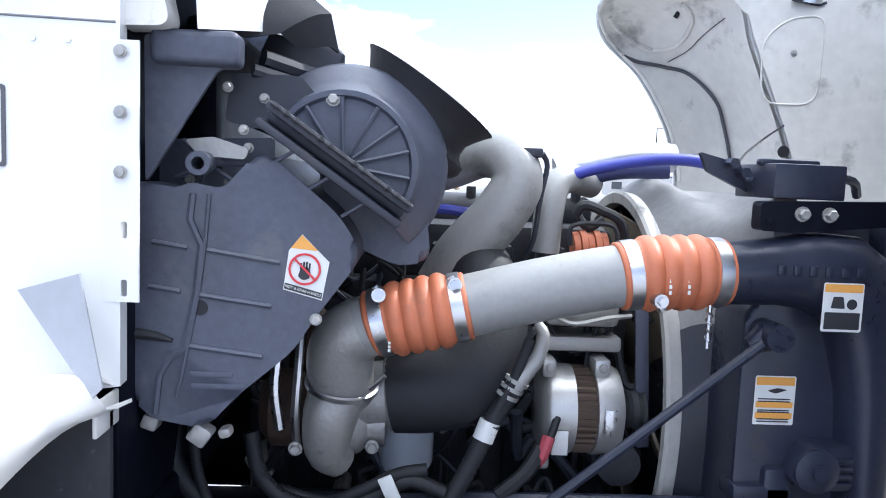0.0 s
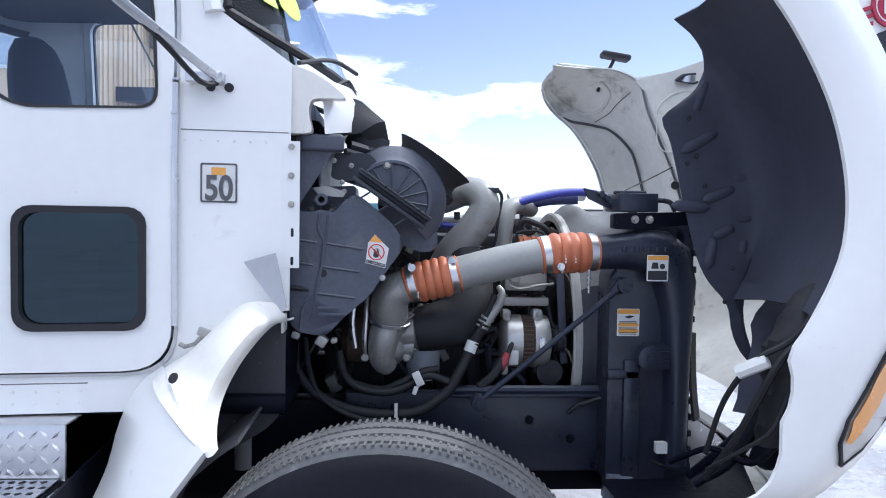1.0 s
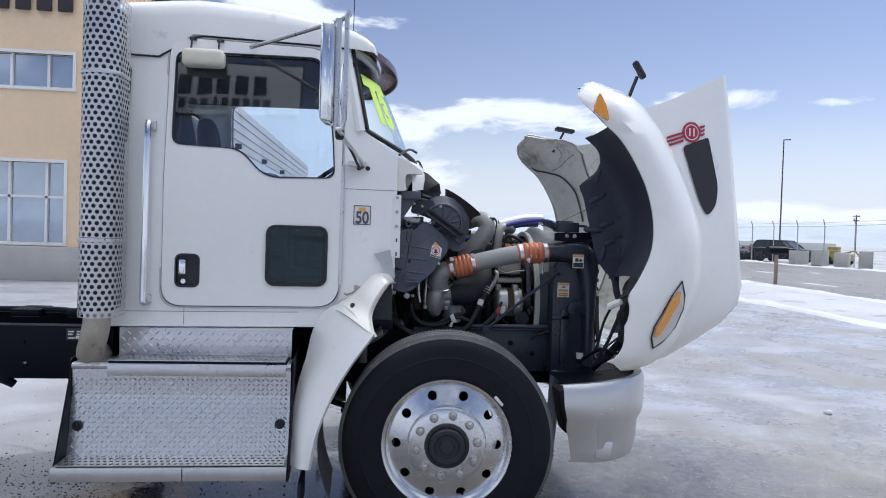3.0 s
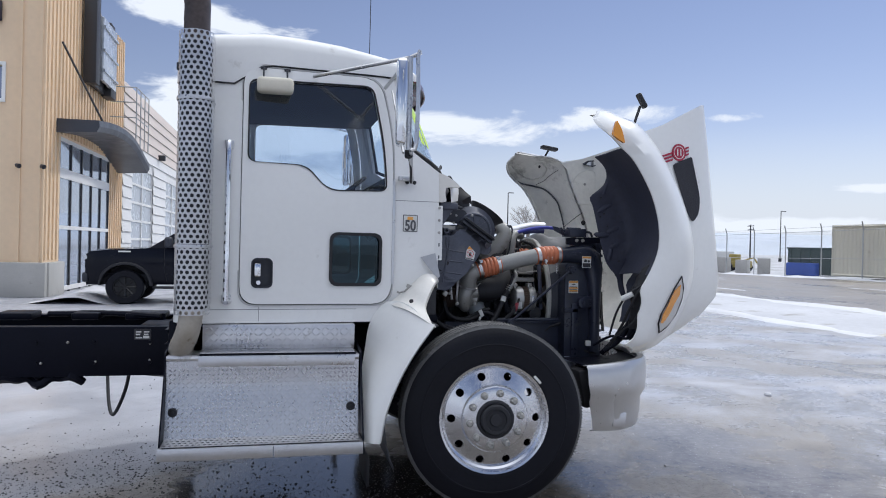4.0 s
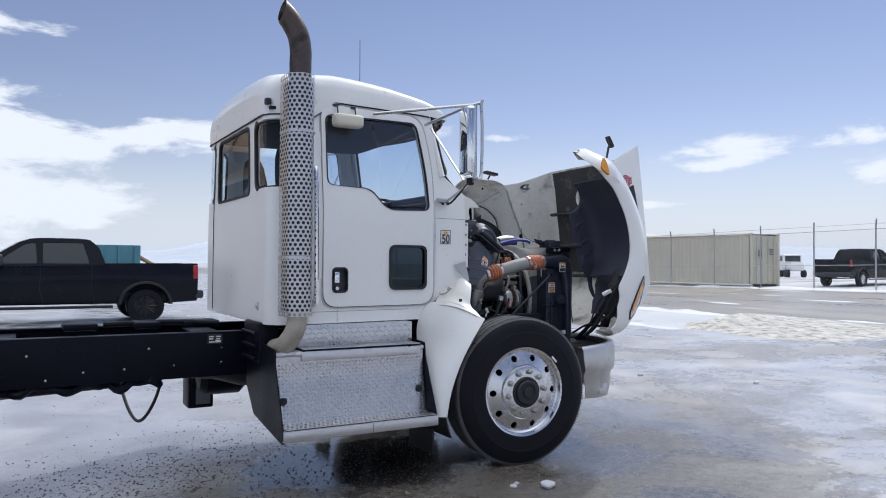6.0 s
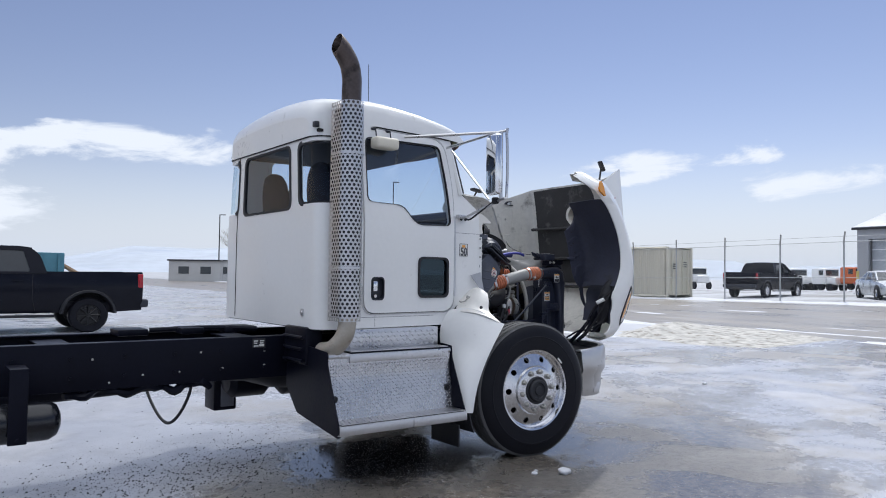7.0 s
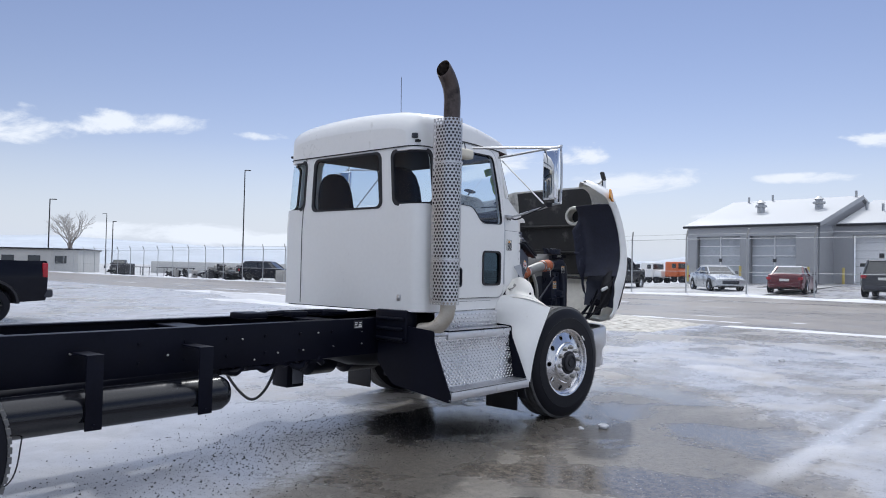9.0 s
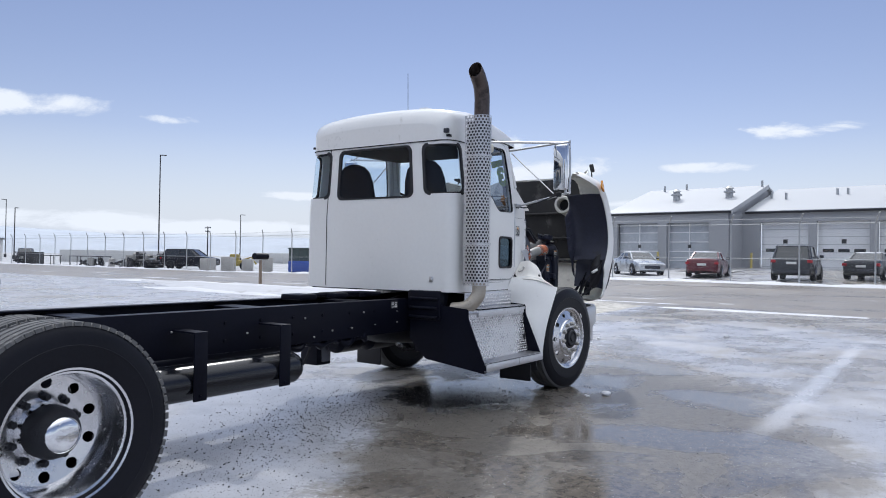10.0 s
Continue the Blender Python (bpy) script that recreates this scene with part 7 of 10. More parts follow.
lathe(bm, [(0.0, 0.012), (0.012, 0.012), (0.014, 0.004), (0.030, 0.002), (0.036, 0.008), (0.040, 0.0), (0.042, 0.03), (0.0, 0.032)], Matrix.Translation((0.52, -0.35, 1.03)) @ TO_Y, 24)
part("belt_tensioner", bm, dark_cast, label="cast belt tensioner")
bm = bmesh.new()
box(bm, (0.44, -0.31, 1.335), (0.14, 0.10, 0.09), 0.012)
box(bm, (0.40, -0.37, 1.345), (0.03, 0.03, 0.05), 0.004)
for x in (0.41, 0.44, 0.47, 0.50):
    cyl(bm, (x, -0.36, 1.36), (x, -0.375, 1.36), 0.008, 8)
tube(bm, [(0.385, -0.37, 1.31), (0.42, -0.38, 1.30), (0.48, -0.375, 1.312), (0.53, -0.36, 1.315)], 0.005, 6, smooth=3)
part("fuel_module", bm, cast_metal, label="cast fuel filter module with fittings")

# fan, its ring and shroud
m = Matrix.Translation((0.60, 0.0, 1.115)) @ rot(0, 90, 0).to_4x4()
bm = bmesh.new()
lathe(bm, [(0.405, -0.012), (0.428, -0.014), (0.434, -0.008), (0.430, 0.016), (0.405, 0.018), (0.405, -0.012)], m, 80)
part("fan_ring", bm, surf("pale_ring", (0.46, 0.45, 0.42), 0.6, var=0.15, dirt=(0.2, 0.19, 0.17), amount=0.22), label="pale fan ring")
# the shroud swells from the ring to the square cooler; its top is grey with dust
dusty_shroud = surf("dusty_grey_shroud", (0.20, 0.20, 0.20), 0.6, var=0.2, scale=5, fine=70, bump=0.2, dirt=(0.10, 0.10, 0.10), amount=0.2, dirt_scale=6)
for name, a0, a1, mat, lab in (("fan_shroud", -205, 25, black_plastic, "black fan shroud"), ("shroud_top", 25, 155, dusty_shroud, "dusty grey top of the fan shroud")):
    bm = bmesh.new()
    rows = []
    for t in np.linspace(0, 1, 9):
        row = []
        for a in np.linspace(radians(a0), radians(a1), 33):
            cy, cz = math.cos(a), math.sin(a)
            k = 1 / max(abs(cy), abs(cz))
            w = t ** 1.6
            y = (1 - w) * 0.43 * cy + w * 0.52 * min(max(cy * k, -1), 1)
            z = (1 - w) * 0.43 * cz + w * 0.44 * min(max(cz * k, -1), 1) + (0.035 * math.sin(math.pi * min(t * 1.4, 1)) if cz > 0 else 0) * cz
            row.append(Vector((0.615 + 0.13 * t, y, 1.115 + z)))
        rows.append(row)
    fs = loft(bm, rows)
    thicken(bm, fs, 0.004)
    part(name, bm, mat, label=lab, sharp=60)
fan_tan = surf("fan_tan", (0.19, 0.165, 0.12), 0.6, var=0.15, scale=8, dirt=(0.1, 0.09, 0.08), amount=0.2)
bm = bmesh.new()
lathe(bm, [(0.0, -0.06), (0.07, -0.06), (0.085, -0.03), (0.085, 0.04), (0.0, 0.04)], m, 24)
fan = part("fan", bm, fan_tan, label="tan plastic cooling fan")
for k in range(9):
    a = 2 * math.pi * k / 9
    bm = bmesh.new()
    r1 = [m @ Vector((r * math.cos(a + da), r * math.sin(a + da), 0.01 + h)) for r, da, h in ((0.07, -0.25, -0.03), (0.22, -0.17, -0.03), (0.39, -0.14, -0.03))]
    r2 = [m @ Vector((r * math.cos(a + da), r * math.sin(a + da), 0.01 + h)) for r, da, h in ((0.07, 0.25, 0.03), (0.22, 0.17, 0.02), (0.39, 0.14, 0.02))]
    fs = loft(bm, [r1, r2])
    thicken(bm, fs, 0.006)
    part("blade", bm, fan_tan, fan)

# radiator with side tank
bm = bmesh.new()
box(bm, (0.80, 0.0, 1.12), (0.14, 1.08, 0.84), 0.015)
box(bm, (0.90, 0.0, 1.10), (0.035, 1.10, 0.86), 0.01)
for z in np.arange(0.78, 1.5, 0.05):
    box(bm, (0.917, -0.545, z), (0.012, 0.02, 0.02), 0.003)
radiator = part("radiator", bm, engine_black, label="black radiator and charge-air cooler stack")
bm = bmesh.new()
plate_y(bm, rounded([(0.655, 0.72), (0.655, 1.37), (0.70, 1.40), (0.80, 1.42), (0.845, 1.30), (0.855, 0.9), (0.83, 0.70)], 0.03), -0.565, 0.12, 0.012)
part("side_tank", bm, engine_black, radiator, "black cast side tank", sharp=50)
# the tank's horn: round at the hose, flattening and turning down along the cooler
bm = bmesh.new()
rows = []
for x, z, a, hi, wide in ((0.575, 1.428, 90, 0.0505, 0.0505), (0.63, 1.430, 90, 0.0515, 0.051), (0.69, 1.435, 88, 0.055, 0.054), (0.745, 1.437, 82, 0.062, 0.058), (0.795, 1.428, 68, 0.072, 0.06), (0.832, 1.395, 45, 0.075, 0.06), (0.850, 1.33, 18, 0.062, 0.06), (0.856, 1.24, 4, 0.045, 0.058), (0.858, 1.10, 0, 0.036, 0.055), (0.858, 0.80, 0, 0.032, 0.05)):
    u = Vector((-math.cos(radians(a)), 0, -math.sin(radians(a))))
    row = []
    for t in np.linspace(0, 2 * math.pi, 25)[:-1]:
        c, d = math.cos(t), math.sin(t)
        e = 0.75 if x > 0.7 else 1.0
        row.append(Vector((x, -0.625 + wide, z)) + u * (hi * math.copysign(abs(c) ** e, c)) + V(0, wide * math.copysign(abs(d) ** e, d), 0))
    rows.append(row)
loft(bm, rows, closed=True, caps=True)
part("tank_horn", bm, engine_black, radiator, "black cast inlet horn of the cooler tank", sharp=70)
for x in np.linspace(0.676, 0.80, 6):
    bm = bmesh.new()
    box(bm, (x, -0.626, 1.442), (0.013, 0.004, 0.016), 0.0015)
    part("cast_mark", bm, engine_black, radiator)
bm = bmesh.new()
plate_y(bm, rounded([(0.648, 1.50), (0.648, 1.545), (0.88, 1.553), (0.88, 1.515), (0.70, 1.498)], 0.008), -0.60, 0.03)
part("top_bracket", bm, black_paint, radiator)
for x in (0.712, 0.755):
    bolt(radiator, (x, -0.602, 1.528), 0.011, 0.012)
bolt(radiator, (0.662, -0.602, 1.515), 0.006, 0.004, black_paint)
bm = bmesh.new()
box(bm, (0.728, -0.52, 1.578), (0.115, 0.14, 0.055), 0.003)
box(bm, (0.715, -0.54, 1.608), (0.10, 0.02, 0.012), 0.005)
plate_y(bm, rounded([(0.655, 1.605), (0.585, 1.622), (0.60, 1.59), (0.675, 1.555)], 0.004), -0.50, 0.012)
for p in ((0.655, 1.59), (0.635, 1.605), (0.672, 1.575)):
    cyl(bm, (p[0], -0.50, p[1]), (p[0], -0.525, p[1]), 0.009, 6)
tube(bm, [(0.79, -0.5, 1.59), (0.86, -0.48, 1.585), (0.89, -0.45, 1.56)], 0.008, 8, smooth=3)
part("hood_stop_bracket", bm, engine_black, label="black hood stop bracket")

def caution(u0, v0, u1, v1, y, bars):
    bm = bmesh.new()
    sheet(bm, rrect(u0, v0, u1, v1, 0.003, 2), (), lambda u, v: (u, y, v))
    part("caution_label", bm, label_white, radiator, "worn white caution label")
    bm = bmesh.new()
    sheet(bm, rrect(u0 + 0.002, v1 - (v1 - v0) * 0.19, u1 - 0.002, v1 - 0.002, 0.001, 1), (), lambda u, v: (u, y - 0.0006, v))
    if bars:
        for k in (0.42, 0.20):
            sheet(bm, rrect(u0 + 0.003, v0 + (v1 - v0) * (k - 0.07), u1 - 0.003, v0 + (v1 - v0) * (k + 0.05), 0.001, 1), (), lambda u, v: (u, y - 0.0006, v))
    part("caution_head", bm, label_orange, radiator)
    bm = bmesh.new()
    w, h = u1 - u0, v1 - v0
    if bars:
        for k in (0.53, 0.48, 0.30, 0.26, 0.12, 0.07):
            sheet(bm, rrect(u0 + 0.006, v0 + h * k - 0.001, u1 - 0.008, v0 + h * k + 0.001, 0.0005, 1), (), lambda u, v: (u, y - 0.001, v))
        sheet(bm, rounded([(u0 + w * 0.3, v0 + h * 0.7), (u0 + w * 0.5, v0 + h * 0.64), (u0 + w * 0.8, v0 + h * 0.72), (u0 + w * 0.55, v0 + h * 0.76)], 0.003), (), lambda u, v: (u, y - 0.001, v))
    else:
        sheet(bm, rrect(u0 + 0.004, v0 + 0.004, u1 - 0.004, v0 + h * 0.40, 0.001, 1), (), lambda u, v: (u, y - 0.001, v))
        sheet(bm, rounded([(u0 + w * 0.2, v0 + h * 0.48), (u0 + w * 0.55, v0 + h * 0.48), (u0 + w * 0.5, v0 + h * 0.72), (u0 + w * 0.25, v0 + h * 0.72)], 0.002), (), lambda u, v: (u, y - 0.001, v))
        sheet(bm, circle(u0 + w * 0.72, v0 + h * 0.57, w * 0.13, 12), (), lambda u, v: (u, y - 0.001, v))
    part("caution_print", bm, label_black, radiator)


caution(0.742, 1.350, 0.806, 1.426, -0.6285, False)
caution(0.678, 1.180, 0.746, 1.262, -0.5675, True)
# stay rod
bm = bmesh.new()
cyl(bm, (0.672, -0.605, 1.327), (0.262, -0.605, 0.990), 0.0085, 10)
stay = part("stay_rod", bm, engine_black, label="slanting black stay rod")
bm = bmesh.new()
tube(bm, [(0.655, -0.585, 1.315), (0.675, -0.59, 1.33), (0.695, -0.60, 1.338)], [0.014, 0.024, 0.020], 14)
cyl(bm, (0.683, -0.56, 1.335), (0.683, -0.628, 1.335), 0.022, 14)
part("rod_end", bm, engine_black, stay)
bm = bmesh.new()
cyl(bm, (0.262, -0.58, 0.990), (0.262, -0.63, 0.990), 0.022, 14)
cyl(bm, (0.262, -0.63, 0.990), (0.262, -0.64, 0.990), 0.012, 6)
part("rod_end", bm, engine_black, stay)
# lower mounts, latch, rubber side baffle
bm = bmesh.new()
plate_y(bm, rounded([(0.73, 1.10), (0.755, 1.158), (0.835, 1.16), (0.838, 1.088), (0.75, 1.086)], 0.015), -0.61, 0.05, 0.006)
lathe(bm, [(0.036, 0), (0.036, 0.008), (0.022, 0.012), (0.012, 0.012), (0.012, 0.02), (0, 0.02)], Matrix.Translation((0.765, -0.612, 1.122)) @ TO_Y, 20)
for k in range(4):
    box(bm, (0.81, -0.613, 1.10 + 0.013 * k), (0.03, 0.006, 0.006), 0.001)
part("radiator_mount", bm, engine_black, radiator, "black mount with round bushing")
bm = bmesh.new()
fs = loft(bm, [[Vector((x + 0.02 * t * t, y, 1.19 - 0.26 * t)) for x, y in ((0.892, -0.60), (0.905, -0.585), (0.925, -0.56))] for t in np.linspace(0, 1, 6)])
thicken(bm, fs, 0.008)
part("side_baffle", bm, rubber, radiator, "weathered rubber side baffle")
bm = bmesh.new()
box(bm, (0.70, -0.55, 1.065), (0.10, 0.06, 0.03), 0.006)
box(bm, (0.725, -0.53, 0.93), (0.05, 0.10, 0.36), 0.008)
box(bm, (0.80, -0.50, 0.74), (0.25, 0.12, 0.20), 0.02)
part("radiator_support", bm, engine_black)
bm = bmesh.new()
prism(bm, rrect(0.795, 0.835, 0.858, 0.868, 0.003), lambda u, v, d: (u, -0.585 - d, v), 0.02)
part("small_plate", bm, label_white, radiator, "small silver plate")
# rail extension with the horizontal tube, shocks and springs under it
bm = bmesh.new()
box(bm, (0.36, -0.44, 0.86), (0.98, 0.05, 0.25), 0.008)
cyl(bm, (0.19, -0.46, 0.992), (0.66, -0.46, 0.992), 0.015, 10)
box(bm, (0.42, -0.45, 0.978), (0.5, 0.07, 0.01), 0.003)
part("rail_extension", bm, engine_black, label="black front rail extension")
for p in ((0.57, -0.466, 0.84), (0.44, -0.466, 0.90), (0.30, -0.466, 0.80), (0.70, -0.466, 0.78)):
    bolt(radiator, p, 0.013, 0.012, black_paint)
bm = bmesh.new()
cyl(bm, (0.66, -0.56, 0.36), (0.69, -0.56, 0.70), 0.033, 14)
cyl(bm, (0.69, -0.56, 0.62), (0.70, -0.56, 0.76), 0.042, 14)
part("shock_absorber", bm, surf("shock_blue_grey", (0.16, 0.18, 0.24), 0.5, var=0.1), label="grey shock absorber")
for s in (-1, 1):
    for k in range(3):
        bm = bmesh.new()
        rows = [Vector((x, 0, 0.60 - 0.03 * k - 0.16 * math.cos((x - 0.1) * 1.9))) for x in np.linspace(-0.62 + 0.1 * k, 0.8 - 0.1 * k, 15)]
        fs = loft(bm, [[p + V(0, s * 0.44 - 0.04, 0) for p in rows], [p + V(0, s * 0.44 + 0.04, 0) for p in rows]])
        thicken(bm, fs, 0.014)
        part("spring_leaf", bm, black_paint, label="black spring leaf")
bm = bmesh.new()
tube(bm, [(0.60, -0.48, 0.95), (0.66, -0.50, 0.975), (0.72, -0.52, 0.95), (0.76, -0.54, 0.87), (0.80, -0.56, 0.80), (0.88, -0.58, 0.78)], 0.007, 8, smooth=4)
tube(bm, [(0.56, -0.47, 0.92), (0.60, -0.48, 0.955), (0.66, -0.49, 0.965)], 0.006, 8, smooth=4)
part("brake_line", bm, rubber)

# cooler in front, looms and hoses
def loom(name, pts, r, mat=rubber, corrugated=False, label=""):
    bm = bmesh.new()
    if corrugated:
        q = resample(spline(pts, 10), 140)
        tube(bm, [Vector(p) for p in q], [r * (1.0 if k % 2 else 0.88) for k in range(140)], 10)
    else:
        tube(bm, pts, r, 10, smooth=6)
    return part(name, bm, mat, None, label, 60)


loom("wiring_loom", [(0.29, -0.49, 1.20), (0.262, -0.50, 1.158), (0.225, -0.51, 1.08), (0.177, -0.52, 1.0), (0.10, -0.52, 0.945), (0.02, -0.52, 0.932), (-0.08, -0.52, 0.94), (-0.15, -0.52, 0.96), (-0.22, -0.52, 1.0), (-0.275, -0.51, 1.07), (-0.28, -0.48, 1.15)], 0.017, rubber, True, "corrugated black wiring loom")
loom("wiring_loom", [(-0.15, -0.50, 1.12), (-0.13, -0.51, 1.05), (-0.08, -0.52, 1.01), (0.0, -0.52, 1.0), (0.06, -0.52, 1.02), (0.12, -0.52, 1.05), (0.18, -0.52, 1.03)], 0.014, rubber, True, "corrugated black wiring loom")
loom("wiring_loom", [(-0.10, -0.50, 1.02), (-0.02, -0.51, 1.005), (0.04, -0.52, 1.03), (0.10, -0.52, 1.06), (0.15, -0.52, 1.07)], 0.011, rubber)
loom("battery_cable", [(0.32, -0.48, 1.29), (0.29, -0.50, 1.22), (0.24, -0.51, 1.12), (0.19, -0.52, 1.02), (0.14, -0.53, 0.97)], 0.009, rubber)
loom("battery_cable", [(-0.25, -0.50, 1.16), (-0.23, -0.52, 1.05), (-0.19, -0.53, 0.98), (-0.1, -0.54, 0.93), (0.0, -0.54, 0.91)], 0.009, rubber)
bm = bmesh.new()
tube(bm, [(0.335, -0.46, 1.315), (0.345, -0.47, 1.295), (0.335, -0.48, 1.26), (0.312, -0.49, 1.23), (0.292, -0.49, 1.205)], [0.008, 0.011, 0.013, 0.014, 0.018], 12, smooth=4)
for t in (0, 1, 2):
    tube(bm, [(0.300 - 0.008 * t, -0.49, 1.222 - 0.012 * t), (0.297 - 0.008 * t, -0.49, 1.216 - 0.012 * t)], 0.022, 14)
part("hose_fitting", bm, cast_metal, label="crimped metal hose fitting")
bm = bmesh.new()
tube(bm, [(0.255, -0.50, 1.15), (0.243, -0.505, 1.118)], 0.0185, 12)
part("white_tag", bm, label_white, label="white cable tag")
for p, q, a in (((0.088, -0.545, 1.045), (0.024, 0.006, 0.045), -25), ((0.080, -0.545, 1.01), (0.014, 0.006, 0.026), 20), ((0.024, -0.545, 0.95), (0.010, 0.02, 0.04), 0)):
    bm = bmesh.new()
    box(bm, p, q, 0.002, rot(0, a, 0))
    part("white_tag", bm, label_white, label="white cable tag")
bm = bmesh.new()
lathe(bm, [(0.0, 0.0), (0.048, 0.0), (0.054, 0.012), (0.055, 0.09), (0.05, 0.10), (0.0, 0.10)], Matrix.Translation((0.112, -0.33, 1.0)), 24)
part("oil_filter", bm, white_plastic, label="pale cylindrical filter")
# small pipes and fittings crowded on the block
rng = random.Random(7)
for k in range(46):
    x, z = rng.uniform(-0.2, 0.55), rng.uniform(0.80, 1.42)
    y = -0.24 - rng.random() * 0.10
    pts = [(x, y, z)]
    for j in range(rng.randint(2, 4)):
        px, py, pz = pts[-1]
        pts.append((min(max(px + rng.uniform(-0.09, 0.09), -0.24), 0.58), y + rng.uniform(-0.03, 0.03), min(max(pz + rng.uniform(-0.10, 0.10), 0.78), 1.45)))
    bm = bmesh.new()
    tube(bm, pts, rng.choice((0.004, 0.006, 0.009, 0.012)), 8, smooth=4)
    part("engine_line", bm, rng.choice((rubber, rubber, rubber, black_plastic, cast_metal, dark_cast)), engine)
for k in range(34):
    x, z = rng.uniform(-0.2, 0.55), rng.uniform(0.82, 1.44)
    bm = bmesh.new()
    if k % 3:
        box(bm, (x, -0.235, z), (rng.uniform(0.02, 0.06), rng.uniform(0.03, 0.08), rng.uniform(0.02, 0.06)), 0.005, rot(0, rng.choice((0, 0, 20, -30)), 0))
    else:
        cyl(bm, (x, -0.2, z), (x, -0.2 - rng.uniform(0.04, 0.09), z), rng.uniform(0.010, 0.024), 10)
    part("engine_fitting", bm, rng.choice((dark_cast, dark_cast, cast_metal, black_plastic)), engine)
# far side of the bay
bm = bmesh.new()
box(bm, (0.1, 0.42, 1.25), (0.5, 0.12, 0.3), 0.03)
tube(bm, [(-0.2, 0.45, 1.40), (0.1, 0.5, 1.45), (0.4, 0.48, 1.50), (0.7, 0.42, 1.48)], 0.05, 14, smooth=5)
part("far_side_pipes", bm, grey_pipe, engine)

# thin release cable across to the hood
bm = bmesh.new()
tube(bm, [(0.66, -0.40, 1.60), (0.78, -0.2, 1.615), (0.95, 0.12, 1.66), (1.15, 0.45, 1.72), (1.32, 0.68, 1.78)], 0.003, 5, smooth=4)
part("release_cable", bm, rubber, label="thin black release cable")

# ---- ground: one sheet to the horizon ----
def ground_material():
    """Wet tarmac under patches of thin grey slush, with grit, puddles and stains."""
    m, n, l, b = nodes_of("wet_slushy_tarmac")
    co = n.new("ShaderNodeNewGeometry")

    def noise(scale, detail=6, rough=0.55, dist=0.0, stretch=None):
        t = n.new("ShaderNodeTexNoise")
        t.inputs["Scale"].default_value, t.inputs["Detail"].default_value = scale, detail
        t.inputs["Roughness"].default_value, t.inputs["Distortion"].default_value = rough, dist
        src = co.outputs["Position"]
        if stretch:
            mp = n.new("ShaderNodeMapping")
            mp.inputs["Scale"].default_value = stretch[0]
            mp.inputs["Rotation"].default_value = (0, 0, radians(stretch[1]))
            l.new(src, mp.inputs[0])
            src = mp.outputs[0]
        l.new(src, t.inputs["Vector"])
        return t.outputs[0]

    def step(src, a, b2, lo=0.0, hi=1.0):
        r = n.new("ShaderNodeMapRange")
        r.interpolation_type = "SMOOTHSTEP"
        for k, v in zip((1, 2, 3, 4), (a, b2, lo, hi)):
            r.inputs[k].default_value = v
        l.new(src, r.inputs[0])
        return r.outputs[0]

    def mth(op, a, b2):
        q = n.new("ShaderNodeMath")
        q.operation = op
        for k, v in enumerate((a, b2)):
            if isinstance(v, (int, float)):
                q.inputs[k].default_value = v
            else:
                l.new(v, q.inputs[k])
        return q.outputs[0]

    def mixc(fac, a, b2):
        q = n.new("ShaderNodeMix")
        q.data_type = "RGBA"
        l.new(fac, q.inputs[0])
        for k, v in ((6, a), (7, b2)):
            if isinstance(v, tuple):
                q.inputs[k].default_value = (*v, 1)
            else:
                l.new(v, q.inputs[k])
        return q.outputs[2]

    def pebbles(scale, size, share):
        """Scattered small stones: round cells, of which only some are kept."""
        v = n.new("ShaderNodeTexVoronoi")
        v.inputs["Scale"].default_value = scale
        l.new(co.outputs["Position"], v.inputs["Vector"])
        sp = n.new("ShaderNodeSeparateColor")
        l.new(v.outputs["Color"], sp.inputs[0])
        return mth("MULTIPLY", step(v.outputs["Distance"], size, size * 0.7, 0.0, 1.0), mth("LESS_THAN", sp.outputs[0], share))

    grit = noise(70, 4, 0.7)
    stone = noise(16, 5, 0.7)
    broad = noise(0.28, 8, 0.62, 0.6)
    mid = noise(1.3, 8, 0.65, 0.4)
    drift = noise(0.5, 7, 0.6, 0.5, ((0.35, 1.0, 1.0), 8))
    # bare brown tarmac round the truck, and a bright slush track on the drive
    sep = n.new("ShaderNodeSeparateXYZ")
    l.new(co.outputs["Position"], sep.inputs[0])
    px, py = mth("ADD", sep.outputs[0], 1.2), mth("ADD", sep.outputs[1], 1.9)
    dx = mth("MULTIPLY", mth("ADD", mth("MULTIPLY", px, 0.94), mth("MULTIPLY", py, 0.342)), 0.23)
    dy = mth("MULTIPLY", mth("SUBTRACT", mth("MULTIPLY", py, 0.94), mth("MULTIPLY", px, 0.342)), 0.52)
    dist = mth("SQRT", mth("ADD", mth("MULTIPLY", dx, dx), mth("MULTIPLY", dy, dy)), 0)
    dist = mth("ADD", dist, mth("MULTIPLY", mth("SUBTRACT", noise(1.7, 8, 0.65, 0.3), 0.5), 0.55))
    thaw = step(dist, 0.72, 1.12, 0.27, 0.0)
    # the drive beyond the lot is worn bare
    thaw = mth("ADD", thaw, mth("MULTIPLY", step(sep.outputs[0], 7.5, 10.5, 0.0, 0.13), step(sep.outputs[1], 0.5, 3.0, 1.0, 0.0)))
    cover = mth("SUBTRACT", mth("ADD", mth("MULTIPLY", broad, 0.35), mth("ADD", mth("MULTIPLY", mid, 0.25), mth("MULTIPLY", drift, 0.40))), thaw)
    cover = mth("ADD", cover, mth("MULTIPLY", mth("SUBTRACT", stone, 0.5), 0.20))
    cover = mth("ADD", cover, mth("MULTIPLY", mth("SUBTRACT", grit, 0.5), 0.14))
